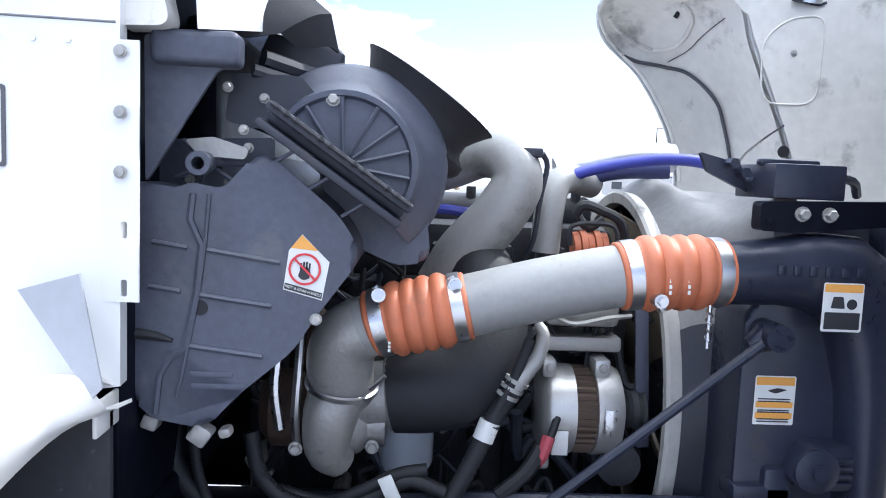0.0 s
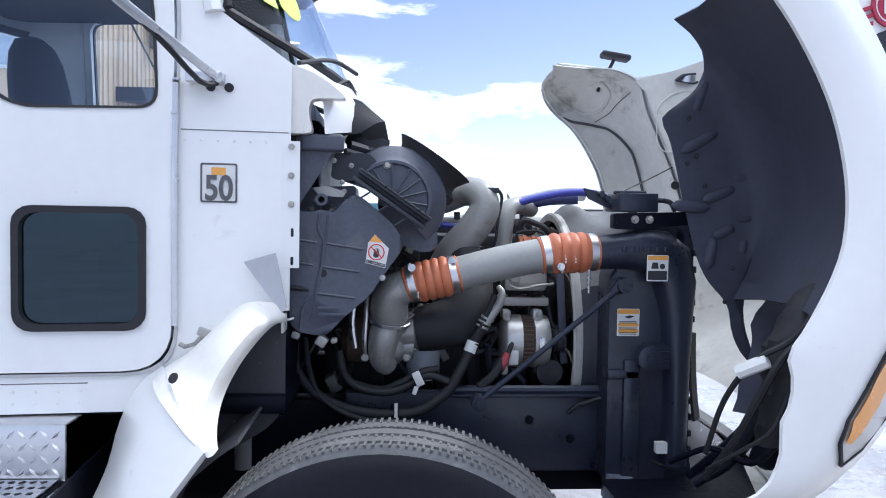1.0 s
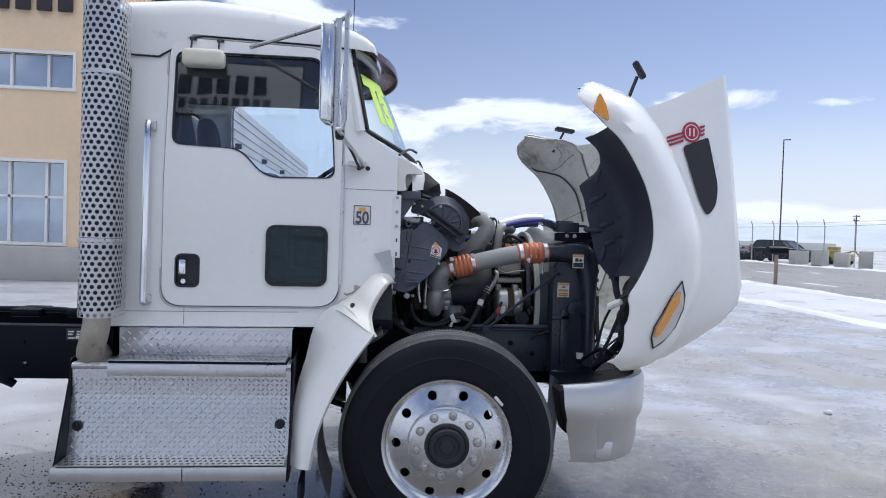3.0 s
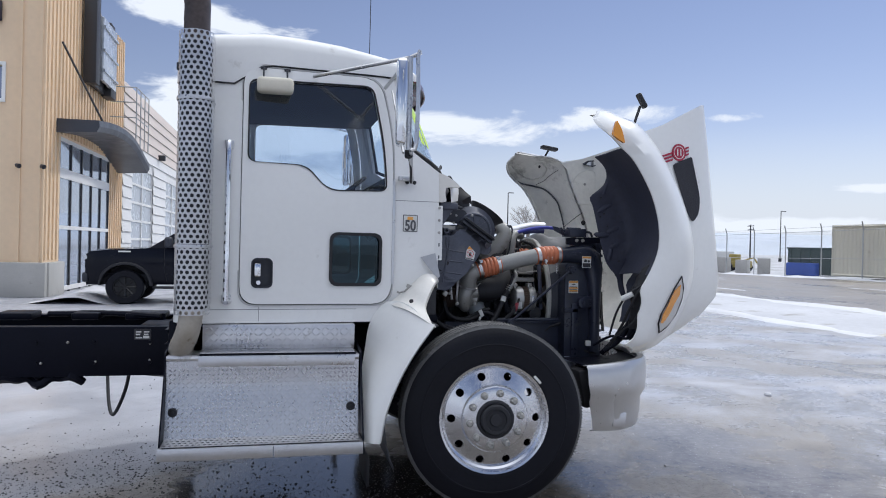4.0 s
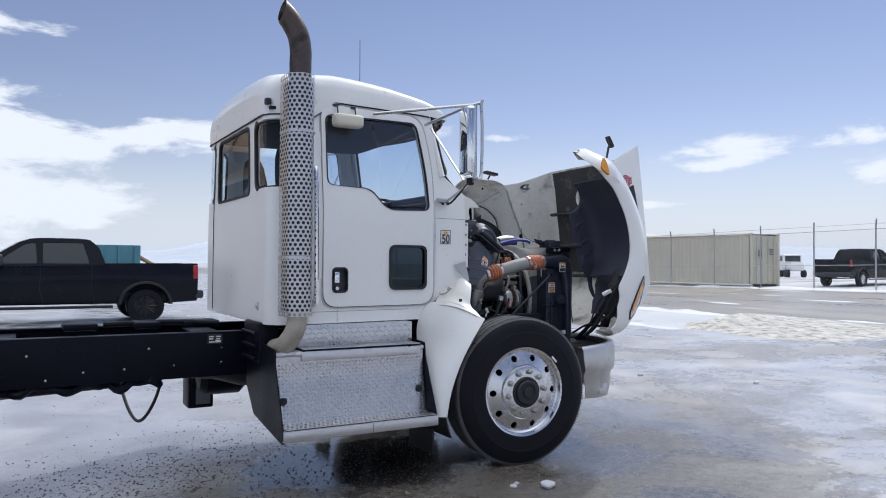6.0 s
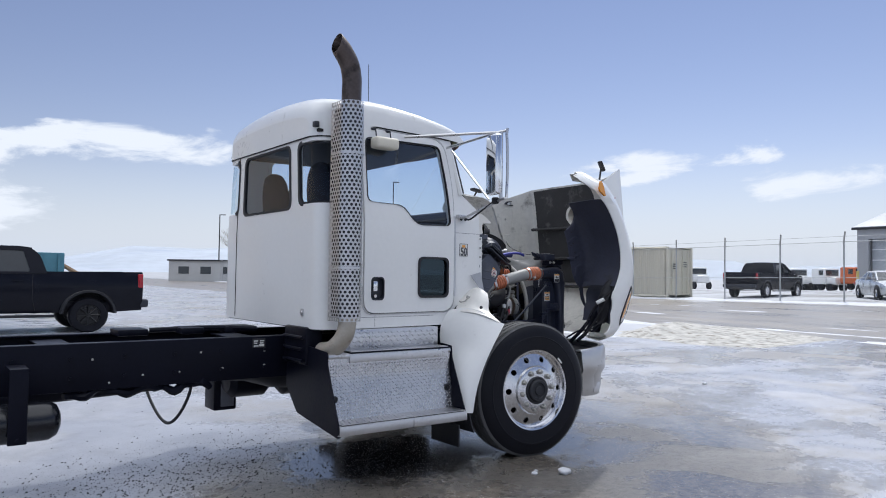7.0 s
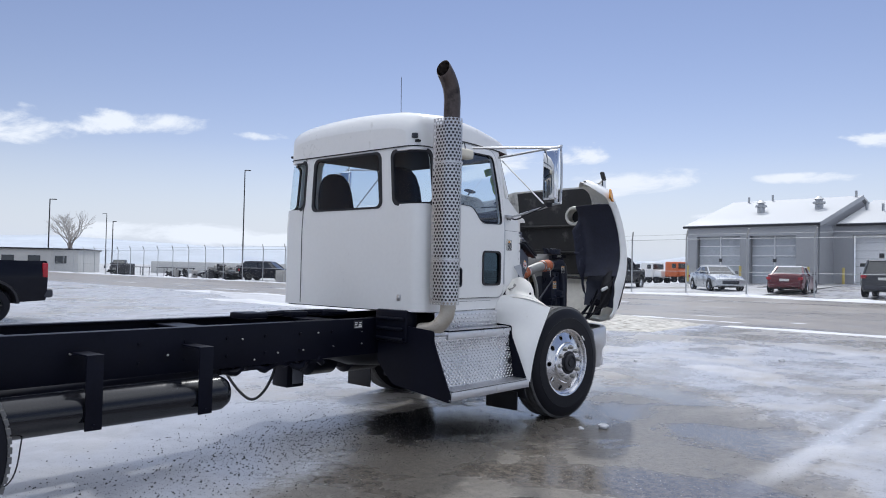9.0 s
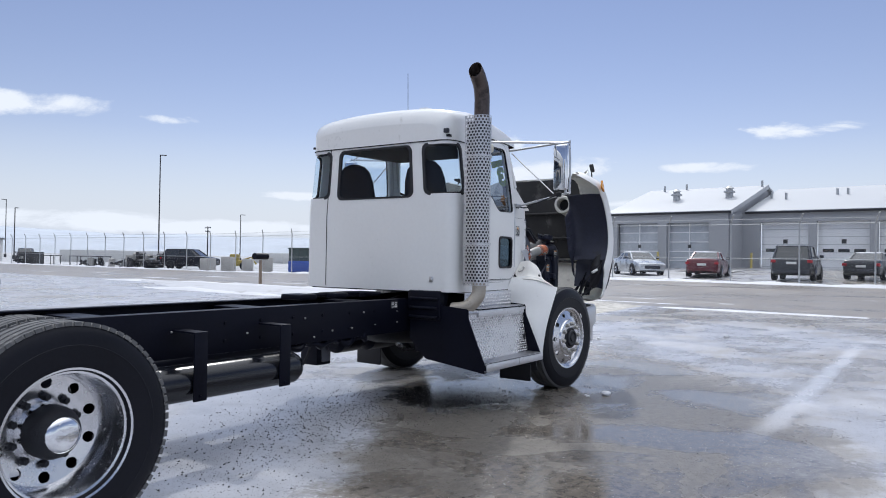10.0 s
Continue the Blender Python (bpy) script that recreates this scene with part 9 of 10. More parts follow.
SHAPES = {
    # lengthwise stations of the body: x, sill z, shoulder z, half width; then the cabin: foot front, top front, top rear, foot rear, roof z
    "sedan": dict(body=[(-2.30, 0.38, 0.62, 0.70), (-2.24, 0.30, 0.70, 0.80), (-1.6, 0.22, 0.84, 0.88), (-0.75, 0.20, 0.95, 0.90), (0.6, 0.20, 0.97, 0.90), (1.5, 0.22, 1.0, 0.89), (2.15, 0.30, 1.0, 0.82), (2.28, 0.40, 0.80, 0.74)],
                  cabin=(-1.0, -0.25, 0.75, 1.55, 1.42), wheels=(-1.42, 1.36), r=0.33, tail=0.82),
    "suv": dict(body=[(-2.35, 0.45, 0.80, 0.78), (-2.28, 0.38, 0.95, 0.86), (-1.7, 0.28, 1.08, 0.94), (-0.9, 0.26, 1.12, 0.96), (0.8, 0.26, 1.14, 0.96), (1.8, 0.28, 1.15, 0.95), (2.25, 0.38, 1.12, 0.90), (2.35, 0.48, 1.0, 0.84)],
                cabin=(-1.25, -0.45, 1.85, 2.25, 1.76), wheels=(-1.45, 1.42), r=0.37, tail=1.0),
    "pickup": dict(body=[(-3.0, 0.55, 1.08, 0.90), (-2.96, 0.48, 1.22, 0.96), (-2.80, 0.46, 1.27, 1.0), (-2.3, 0.46, 1.29, 1.01), (-1.2, 0.44, 1.32, 1.02), (0.9, 0.44, 1.32, 1.02), (1.05, 0.46, 1.36, 1.02), (2.80, 0.50, 1.38, 1.00), (2.92, 0.58, 1.36, 0.98)],
                   cabin=(-1.45, -0.62, 0.72, 0.98, 1.98), wheels=(-1.93, 1.82), r=0.44, tail=1.12),
}


def car(name, kind, paint, label, m, snowy=False, group="", rims=None, jeep=False):
    """Nose towards -x, wheels on z = 0."""
    s = SHAPES[kind]
    t = thing(name, label, "car" if kind != "pickup" else "pickup truck", group)
    bm = bmesh.new()
    st = np.array(spline(s["body"], 4))
    arches = []
    rows = []
    for x, z0, z1, w in st:
        a = 0.0
        row = []
        for y, z in ((-w * 0.93, z0), (-w, z0 + 0.12), (-w * 1.01, (z0 + z1) * 0.5), (-w * 0.985, z1 - 0.08), (-w * 0.93, z1 - 0.01), (-w * 0.5, z1 + 0.02), (0, z1 + 0.03)):
            row.append((x, y, z))
        row += [(x, -y, z) for x, y, z in row[-2::-1]]
        rows.append([Vector(p) for p in row])
    loft(bm, rows)
    bm.faces.new([bm.verts.new(p) for p in rows[0]])
    bm.faces.new([bm.verts.new(p) for p in rows[-1]])
    loft(bm, [[Vector((x, -w * 0.93, z0)), Vector((x, w * 0.93, z0))] for x, z0, z1, w in st])
    body = part("body", bm, paint, t, sharp=40)
    # cabin: glass block, roof skin and pillars
    f0, f1, r1, r0, zr = s["cabin"]
    zb = float(np.interp((f0 + r0) / 2, st[:, 0], st[:, 2])) - 0.02
    w = float(np.interp((f0 + r0) / 2, st[:, 0], st[:, 3])) * 0.93
    wt = w * 0.80 if kind != "suv" else w * 0.86
    lo = [(f0, -w * 0.86), (f0 + 0.35, -w), (r0 - 0.2, -w), (r0, -w * 0.9), (r0, w * 0.9), (r0 - 0.2, w), (f0 + 0.35, w), (f0, w * 0.86)]
    hi = [(f1, -wt * 0.86), (f1 + 0.2, -wt), (r1 - 0.1, -wt), (r1, -wt * 0.9), (r1, wt * 0.9), (r1 - 0.1, wt), (f1 + 0.2, wt), (f1, wt * 0.86)]
    bm = bmesh.new()
    loft(bm, [[Vector((*p, zb)) for p in lo], [Vector((*p, zr - 0.05)) for p in hi]], closed=True)
    part("window_glass", bm, car_glass, t, sharp=20)
    bm = bmesh.new()
    cx = (f1 + r1) / 2
    loft(bm, [[Vector((cx + (x - cx) * k, y * k, zr + dz)) for x, y in hi] for k, dz in ((1.03, -0.075), (1.03, -0.05), (0.97, -0.015), (0.7, 0.01), (0.05, 0.015))], closed=True, caps=True)
    roof = part("roof", bm, snow_mat if snowy else paint, t, "roof dusted with snow" if snowy else "", sharp=60)
    for a, b in ((lo[0], hi[0]), (lo[7], hi[7]), (lo[3], hi[3]), (lo[4], hi[4])):
        bm = bmesh.new()
        tube(bm, [(a[0], a[1], zb), (b[0], b[1], zr - 0.05)], 0.05, 6)
        part("pillar", bm, paint, t)
    for sd in (-1, 1):
        bm = bmesh.new()
        xm = (f0 + r0) / 2 + 0.1
        tube(bm, [(xm, sd * w, zb), (xm, sd * wt, zr - 0.06)], 0.045, 6)
        part("pillar", bm, paint, t)
        bm = bmesh.new()
        box(bm, (f0 + 0.42, sd * (w + 0.13), zb + 0.12), (0.12, 0.20, 0.15 if kind != "pickup" else 0.24), 0.04)
        part("wing_mirror", bm, black_plastic, t)
    wb = float(st[:, 3].max())
    for x in s["wheels"]:
        for sd in (-1, 1):
            bm = bmesh.new()
            r = s["r"]
            mm = Matrix.Translation((x, sd * (wb - 0.085), r)) @ rot(90 * -sd, 0, 0).to_4x4()
            lathe(bm, [(r * 0.62, -0.10), (r * 0.9, -0.12), (r, -0.08), (r, 0.09), (r * 0.9, 0.125), (r * 0.66, 0.12), (r * 0.62, 0.10)], mm, 28)
            wh = part("wheel", bm, tyre_rubber, t)
            bm = bmesh.new()
            lathe(bm, [(r * 0.63, 0.09), (r * 0.60, 0.10), (r * 0.56, 0.07), (0.0, 0.06)], mm, 28)
            for k in range(6):
                a = 2 * math.pi * k / 6
                cyl(bm, mm @ Vector((0.04 * math.cos(a), 0.04 * math.sin(a), 0.085)), mm @ Vector((r * 0.58 * math.cos(a), r * 0.58 * math.sin(a), 0.09)), 0.03, 5)
            part("rim", bm, rims or rim_metal, wh)
            # dark wheel arch
            bm = bmesh.new()
            y = sd * (wb + 0.004)
            lp = [(x + (r + 0.07) * math.cos(a), r + (r + 0.07) * math.sin(a)) for a in np.linspace(-0.15, math.pi + 0.15, 18)]
            prism(bm, lp, lambda u, v, d: (u, y - sd * d, v), 0.16)
            part("wheel_arch", bm, rubber, t)
    fx, fz0, fz1, fw = s["body"][1]
    for sd in (-1, 1):
        bm = bmesh.new()
        box(bm, (fx + 0.02, sd * fw * 0.82, fz1 - 0.10), (0.16, 0.30, 0.13), 0.04)
        part("headlight", bm, head_clear, t)
        bm = bmesh.new()
        bx, bz0, bz1, bw = s["body"][-2]
        box(bm, (bx + 0.06, sd * bw * 0.90, s["tail"] - 0.04), (0.16, 0.24 if kind != "pickup" else 0.16, 0.16 if kind != "pickup" else 0.42), 0.04)
        part("tail_lamp", bm, tail_red, t)
    bm = bmesh.new()
    box(bm, (s["body"][-1][0] + 0.0, 0, 0.56 if kind == "pickup" else 0.45), (0.20, s["body"][-1][3] * 1.9, 0.22), 0.06)
    part("rear_bumper", bm, black_plastic if kind != "sedan" else paint, t)
    bm = bmesh.new()
    box(bm, (s["body"][0][0] + 0.01, 0, (s["body"][0][1] + s["body"][0][2]) / 2), (0.08, s["body"][0][3] * 1.3, (s["body"][0][2] - s["body"][0][1]) * 0.8), 0.03)
    part("grille", bm, black_plastic, t)
    bm = bmesh.new()
    box(bm, (s["body"][-1][0] + 0.03, 0, s["tail"] - 0.12), (0.05, 0.45, 0.12), 0.01)
    part("plate", bm, label_white, t)
    for sd in (-1, 1):
        for x in ((f0 + 0.55, (f0 + r0) / 2 + 0.1, r0 - 0.15) if kind != "sedan" else (f0 + 0.5, (f0 + r0) / 2 + 0.3)):
            bm = bmesh.new()
            box(bm, (x, sd * wb * 1.006, (zb + 0.48) / 2 + 0.06), (0.012, 0.012, zb - 0.52), 0)
            part("door_gap", bm, rubber, t)
    if kind == "pickup":
        bm = bmesh.new()
        box(bm, (1.95, 0, 1.365), (1.65, 1.74, 0.05), 0.01)
        part("bed", bm, rubber, t)
        bm = bmesh.new()
        box(bm, (-0.2, -1.05, 0.47), (2.6, 0.12, 0.06), 0.02)
        box(bm, (-0.2, 1.05, 0.47), (2.6, 0.12, 0.06), 0.02)
        part("running_board", bm, black_plastic, t)
    t.matrix_basis = m
    return t


midnight = surf("black_car_paint", (0.007, 0.008, 0.014), 0.2, 0.0, var=0.15, scale=2, fine=30, bump=0.02, coat=0.08, spec=0.15)
silver = surf("silver_car_paint", (0.52, 0.54, 0.56), 0.3, 0.5, var=0.08, scale=2, fine=30, bump=0.02, coat=0.4)
redp = surf("dark_red_car_paint", (0.11, 0.014, 0.022), 0.3, 0.2, var=0.1, scale=2, fine=30, bump=0.02, coat=0.4)
slate = surf("slate_car_paint", (0.035, 0.038, 0.046), 0.3, 0.3, var=0.1, scale=2, fine=30, bump=0.02, coat=0.4)


flare_black = surf("black_flare", (0.012, 0.012, 0.016), 0.45, var=0.15)


def crew_pickup(name, paint, label, m, rims):
    """Crew-cab pickup, nose towards -x, wheels on z = 0."""
    t = thing(name, label, "pickup truck")
    R, WX = 0.40, (-1.93, 1.82)

    def flank(s, out=0.0):
        return lambda u, v: (u, s * (1.0 + out - 0.07 * ((v - 0.98) / 0.45) ** 2 - 0.10 * max(0, (-2.5 - u) / 0.5) ** 2 - 0.04 * max(0, (u - 2.5) / 0.45) ** 2), v)
    low = [(2.95, 0.50)]
    for x in WX[::-1]:
        low += [(x + 0.50 * math.cos(a), 0.44 + 0.49 * math.sin(a)) for a in np.linspace(0.05, math.pi - 0.05, 15)]
    low += [(-2.96, 0.44)]
    top = [(-2.98, 1.02), (-2.94, 1.16), (-2.80, 1.22), (-2.2, 1.275), (-1.42, 1.32), (1.00, 1.36), (1.02, 1.40), (2.93, 1.42), (2.96, 1.36)]
    cuts = list(np.arange(-2.9, 2.95, 0.15))
    for s in (-1, 1):
        bm = bmesh.new()
        sheet(bm, low + top, (), flank(s), cuts, (0.75, 0.9, 1.05, 1.2))
        body = part("side_panel", bm, paint, t, sharp=30)
        for a in WX:
            bm = bmesh.new()
            rr = [[V(a + r * math.cos(q), s * y, 0.44 + r * 0.97 * math.sin(q)) for q in np.linspace(0.0, math.pi, 17)] for r, y in ((0.50, 0.985), (0.51, 1.025), (0.55, 1.025), (0.58, 0.985))]
            loft(bm, rr)
            part("arch_flare", bm, flare_black, t, sharp=40)
            bm = bmesh.new()
            loft(bm, [[V(a + 0.50 * math.cos(q), s * y, 0.44 + 0.49 * math.sin(q)) for q in np.linspace(0, math.pi, 13)] for y in (0.99, 0.60)])
            bm.faces.new([bm.verts.new((a + 0.50 * math.cos(q), s * 0.60, 0.44 + 0.49 * math.sin(q))) for q in np.linspace(0, math.pi, 13)])
            part("wheel_well", bm, rubber, t)
            bm = bmesh.new()
            mm = Matrix.Translation((a, s * 0.90, R)) @ rot(90 * -s, 0, 0).to_4x4()
            lathe(bm, [(R * 0.60, -0.12), (R * 0.93, -0.13), (R, -0.09), (R, 0.09), (R * 0.94, 0.125), (R * 0.64, 0.12), (R * 0.60, 0.09)], mm, 36)
            wh = part("wheel", bm, tyre_rubber, t)
            bm = bmesh.new()
            lathe(bm, [(R * 0.61, 0.10), (R * 0.58, 0.10), (R * 0.55, 0.05), (0.06, 0.06), (0.05, 0.09), (0.0, 0.09)], mm, 36)
            for k in range(8):
                q = 2 * math.pi * k / 8
                cyl(bm, mm @ Vector((0.05 * math.cos(q), 0.05 * math.sin(q), 0.075)), mm @ Vector((R * 0.57 * math.cos(q), R * 0.57 * math.sin(q), 0.095)), 0.022, 5)
            part("rim", bm, rims, wh)
        # greenhouse side with two windows
        side = lambda u, v: (u, s * (0.975 - 0.30 * (v - 1.33)), v)
        gl1 = rounded([(-1.13, 1.39), (-0.55, 1.84), (-0.36, 1.88), (-0.32, 1.40)], 0.05)
        gl2 = rounded([(-0.22, 1.40), (-0.22, 1.88), (0.55, 1.88), (0.68, 1.40)], 0.05)
        bm = bmesh.new()
        sheet(bm, rounded([(-1.46, 1.32), (-0.62, 1.90), (-0.35, 1.975), (0.66, 1.965), (0.86, 1.80), (1.0, 1.36)], [0, 0.2, 0.1, 0.1, 0.15, 0]), [gl1, gl2], side, thick=0.03)
        part("cab_side", bm, paint, t)
        for gl in (gl1, gl2):
            bm = bmesh.new()
            sheet(bm, gl, (), lambda u, v: (u, s * (0.955 - 0.30 * (v - 1.33)), v))
            part("window_glass", bm, car_glass, t)
        for x in (-1.12, -0.27, 0.72):
            bm = bmesh.new()
            tube(bm, [flank(s, 0.002)(x + 0.06 * (z < 0.8), z) for z in (0.52, 0.8, 1.0, 1.2, 1.33)], 0.006, 4)
            part("door_gap", bm, rubber, t)
        for x in (-0.50, 0.45):
            bm = bmesh.new()
            box(bm, flank(s, 0.02)(x, 1.20), (0.20, 0.03, 0.035), 0.012)
            part("door_handle", bm, paint, t)
        bm = bmesh.new()
        box(bm, (-1.02, s * 1.16, 1.47), (0.16, 0.24, 0.26), 0.06, seg=3)
        box(bm, (-1.0, s * 1.02, 1.37), (0.10, 0.16, 0.06), 0.02)
        part("wing_mirror", bm, black_plastic, t)
        bm = bmesh.new()
        box(bm, (-0.10, s * 1.0, 0.40), (2.5, 0.14, 0.06), 0.02)
        part("running_board", bm, flare_black, t)
        bm = bmesh.new()
        box(bm, (-2.93, s * 0.76, 1.08), (0.14, 0.34, 0.10), 0.03)
        part("headlight", bm, head_clear, t)
        bm = bmesh.new()
        box(bm, (2.90, s * 0.93, 1.20), (0.12, 0.10, 0.34), 0.03)
        part("tail_lamp", bm, tail_red, t)
        bm = bmesh.new()
        box(bm, (-1.95, s * 1.003, 1.235), (0.26, 0.012, 0.035), 0.004)
        part("badge_bar", bm, label_white, t)
    bm = bmesh.new()
    ys = np.linspace(-1, 1, 11)
    fs = loft(bm, [[V(x, 0.93 * y * w, z + 0.035 * (1 - y * y)) for y in ys] for x, z, w in ((-2.97, 1.05, 0.9), (-2.93, 1.17, 0.96), (-2.80, 1.225, 1.0), (-2.2, 1.28, 1.02), (-1.40, 1.325, 1.03))])
    part("bonnet", bm, paint, t, sharp=50)
    bm = bmesh.new()
    loft(bm, [[V(x - 0.10 * (1 - y * y), y * w, z) for y in ys] for x, z, w in ((-1.40, 1.32, 0.95), (-0.62, 1.885, 0.80))])
    part("windscreen", bm, car_glass, t)
    bm = bmesh.new()
    loft(bm, [[V(x, y * 0.785 * w, z + 0.03 * (1 - y * y)) for y in ys] for x, z, w in ((-0.66, 1.875, 1.01), (-0.45, 1.955, 1.0), (-0.1, 1.975, 0.99), (0.5, 1.97, 0.99), (0.70, 1.945, 1.0))])
    part("roof", bm, paint, t, sharp=50)
    bm = bmesh.new()
    loft(bm, [[V(x, y * w, z) for y in ys] for x, z, w in ((0.70, 1.95, 0.785), (0.98, 1.38, 0.95), (1.0, 0.95, 0.95))])
    part("cab_back", bm, paint, t)
    bm = bmesh.new()
    box(bm, (1.98, 0, 0.98), (1.9, 1.80, 0.06), 0.01)
    part("bed_floor", bm, rubber, t)
    bm = bmesh.new()
    box(bm, (2.93, 0, 1.10), (0.06, 1.84, 0.62), 0.02)
    part("tailgate", bm, paint, t)
    bm = bmesh.new()
    box(bm, (3.0, 0, 0.66), (0.20, 1.86, 0.20), 0.05)
    part("rear_bumper", bm, black_plastic, t)
    bm = bmesh.new()
    box(bm, (-2.98, 0, 0.62), (0.22, 1.84, 0.24), 0.07)
    part("front_bumper", bm, black_plastic, t)
    bm = bmesh.new()
    box(bm, (-2.96, 0, 0.93), (0.08, 1.30, 0.34), 0.03)
    for k in range(4):
        box(bm, (-3.0, 0, 0.82 + 0.07 * k), (0.03, 1.25, 0.02), 0.005)
    part("grille", bm, black_plastic, t)
    bm = bmesh.new()
    box(bm, (0, 0, 0.60), (5.6, 1.5, 0.22), 0.03)
    part("chassis", bm, dark_steel, t)
    # short blunt nose
    for c in t.children:
        for v in c.data.vertices:
            if v.co.x < -2.45:
                v.co.x = -2.45 + (v.co.x + 2.45) * 0.6
    t.matrix_basis = m
    return t


crew_pickup("pickup_truck", midnight, "dark crew-cab pickup truck with black wheels, parked by the building", pose(-2.42, 13.65, 0) @ Matrix.Diagonal((1.025, 1, 0.965, 1)), black_rim)
crew_pickup("parked_pickup", midnight, "dark pickup truck parked behind the fence", pose(35.9, 17.3, ground_z(35.9, 17.3), 0, 0, 184), rim_metal)
car("silver_car", "sedan", silver, "silver coupe with snow on its roof behind the fence", pose(36.2, 11.0, ground_z(36, 11), 0, 0, 40), snowy=True, group="cars behind the fence")
car("red_car", "sedan", redp, "dark red sedan with a frosted roof behind the fence", pose(35.6, 6.7, ground_z(35.6, 6.7), 0, 0, 186), snowy=True, group="cars behind the fence")
car("dark_suv", "suv", slate, "dark grey sport utility car behind the fence", pose(34.2, 1.9, ground_z(34.2, 1.9), 0, 0, 182), group="cars behind the fence")
car("dark_car", "sedan", slate, "dark sedan with a frosted roof behind the fence", pose(37.0, -1.2, ground_z(37, -1), 0, 0, 172), snowy=True, group="cars behind the fence")
car("off_road_car", "suv", midnight, "boxy dark off-road car in the yard", pose(*yard(33.3, 50.2, 2.5), 0, 0, 120), rims=black_rim)
car("far_car", "suv", slate, "dark car parked far off by the pale building", pose(39.5, 92.0, 0.0, 0, 0, 60))


def far_truck(x, y, turn, paint, label):
    t = thing("parked_truck", label, "truck", "far trucks", at=(x, y, ground_z(x, y)))
    t.rotation_euler = (0, 0, radians(turn))
    bm = bmesh.new()
    box(bm, (0, 0, 1.9), (2.2, 2.3, 2.0), 0.15)
    box(bm, (-1.7, 0, 1.35), (1.5, 1.7, 1.0), 0.2)
    part("cab", bm, paint, t)
    bm = bmesh.new()
    box(bm, (-1.1, 0, 2.35), (0.1, 1.9, 0.7), 0.03)
    box(bm, (-0.5, 0, 2.35), (0.7, 2.34, 0.6), 0.03)
    part("window", bm, car_glass, t)
    bm = bmesh.new()
    box(bm, (3.0, 0, 0.95), (5.0, 0.9, 0.25), 0.03)
    part("frame", bm, dark_steel, t)
    for xx in (-1.8, 2.8, 4.1):
        for sd in (-1, 1):
            bm = bmesh.new()
            lathe(bm, [(0, -0.15), (0.5, -0.15), (0.52, 0), (0.5, 0.15), (0, 0.15)], Matrix.Translation((xx, sd * 1.0, 0.5)) @ TO_Y, 16)
            part("wheel", bm, tyre_rubber, t)


orange_p = surf("orange_truck_paint", (0.55, 0.12, 0.03), 0.4, var=0.1)
for x, y, turn, pt, lab in ((74, 58, 60, white, "white tractor unit parked far behind the fence"), (80, 52, 60, white, "white tractor unit parked far behind the fence"), (90, 40, 70, white, "white truck parked far off"), (91, 44.5, 70, white, "white truck parked far off"),
                            (89, 36, 70, orange_p, "orange truck parked far off"), (88, 32, 70, white, "white truck parked far off"), (70, 60, 60, slate, "dark truck parked far off")):
    far_truck(x, y, turn, pt, lab)

# ---- grey garage behind the parked cars ----
garage = thing("garage", "grey metal garage with snowy roof and roll-up doors", "building")
GO, GU, GW = Vector((48.3, 17.6, 0)), Vector((-0.1045, -0.9945, 0)), Vector((0.9945, -0.1045, 0))
g = lambda u, w, z: GO + GU * u + GW * w + Vector((0, 0, z))
GM = Matrix((GU, GW, V(0, 0, 1))).transposed()
grey_metal = surf("grey_ribbed_metal", (0.36, 0.37, 0.39), 0.6, var=0.08, scale=0.5, fine=8, bump=0.05)
door_white = surf("white_roll_door", (0.84, 0.85, 0.86), 0.5, var=0.06, scale=0.6, fine=6, bump=0.05)
glassy = surf("frosted_door_panel", (0.46, 0.49, 0.53), 0.25, var=0.1, scale=0.6, fine=6, bump=0.02)


def gbox(name, u0, u1, w0, w1, z0, z1, mat, bevel=0.0, parent=garage, label=""):
    bm = bmesh.new()
    box(bm, g((u0 + u1) / 2, (w0 + w1) / 2, (z0 + z1) / 2), (u1 - u0, w1 - w0, z1 - z0), bevel, GM)
    return part(name, bm, mat, parent, label)


def wall_with_doors(u0, u1, w, h, doors, dh):
    bm = bmesh.new()
    holes = [[(a, -0.01), (b, -0.01), (b, dh), (a, dh)] for a, b in doors]
    outer_ = [(u0, 0.0)]
    for a, b in doors:
        outer_ += [(a, 0.0), (a, dh), (b, dh), (b, 0.0)]
    outer_ += [(u1, 0.0), (u1, h), (u0, h)]
    sheet(bm, outer_, (), lambda u, v: g(u, w, v), thick=0.25)
    return part("wall", bm, grey_metal, garage)


wall_with_doors(0, 9.3, 0, 4.95, [(0.74, 4.08), (4.76, 7.95)], 4.2)
WING = [(10.56, 13.81), (14.34, 17.58), (18.08, 21.3), (21.8, 25.05)]
wall_with_doors(9.3, 26.5, 3.0, 5.05, WING, 4.3)
gbox("wall", 9.1, 9.3, 0.25, 3, 0, 4.95, grey_metal)
gbox("wall", 0, 0.2, 0.25, 16, 0, 4.95, grey_metal)
for a, b in ((0.74, 4.08), (4.76, 7.95)):
    d = gbox("roll_door", a, b, 0.25, 0.33, 0, 4.2, glassy, label="frosted glass roll-up door")
    for k in range(1, 6):
        gbox("rail", a, b, 0.20, 0.25, 4.2 * k / 6 - 0.035, 4.2 * k / 6 + 0.035, door_white, parent=d)
    gbox("stile", (a + b) / 2 - 0.04, (a + b) / 2 + 0.04, 0.20, 0.25, 0, 4.2, door_white, parent=d)
    gbox("number_bar", (a + b) / 2 - 0.12, (a + b) / 2 + 0.12, 0.185, 0.20, 2.35, 2.6, label_black, parent=d)
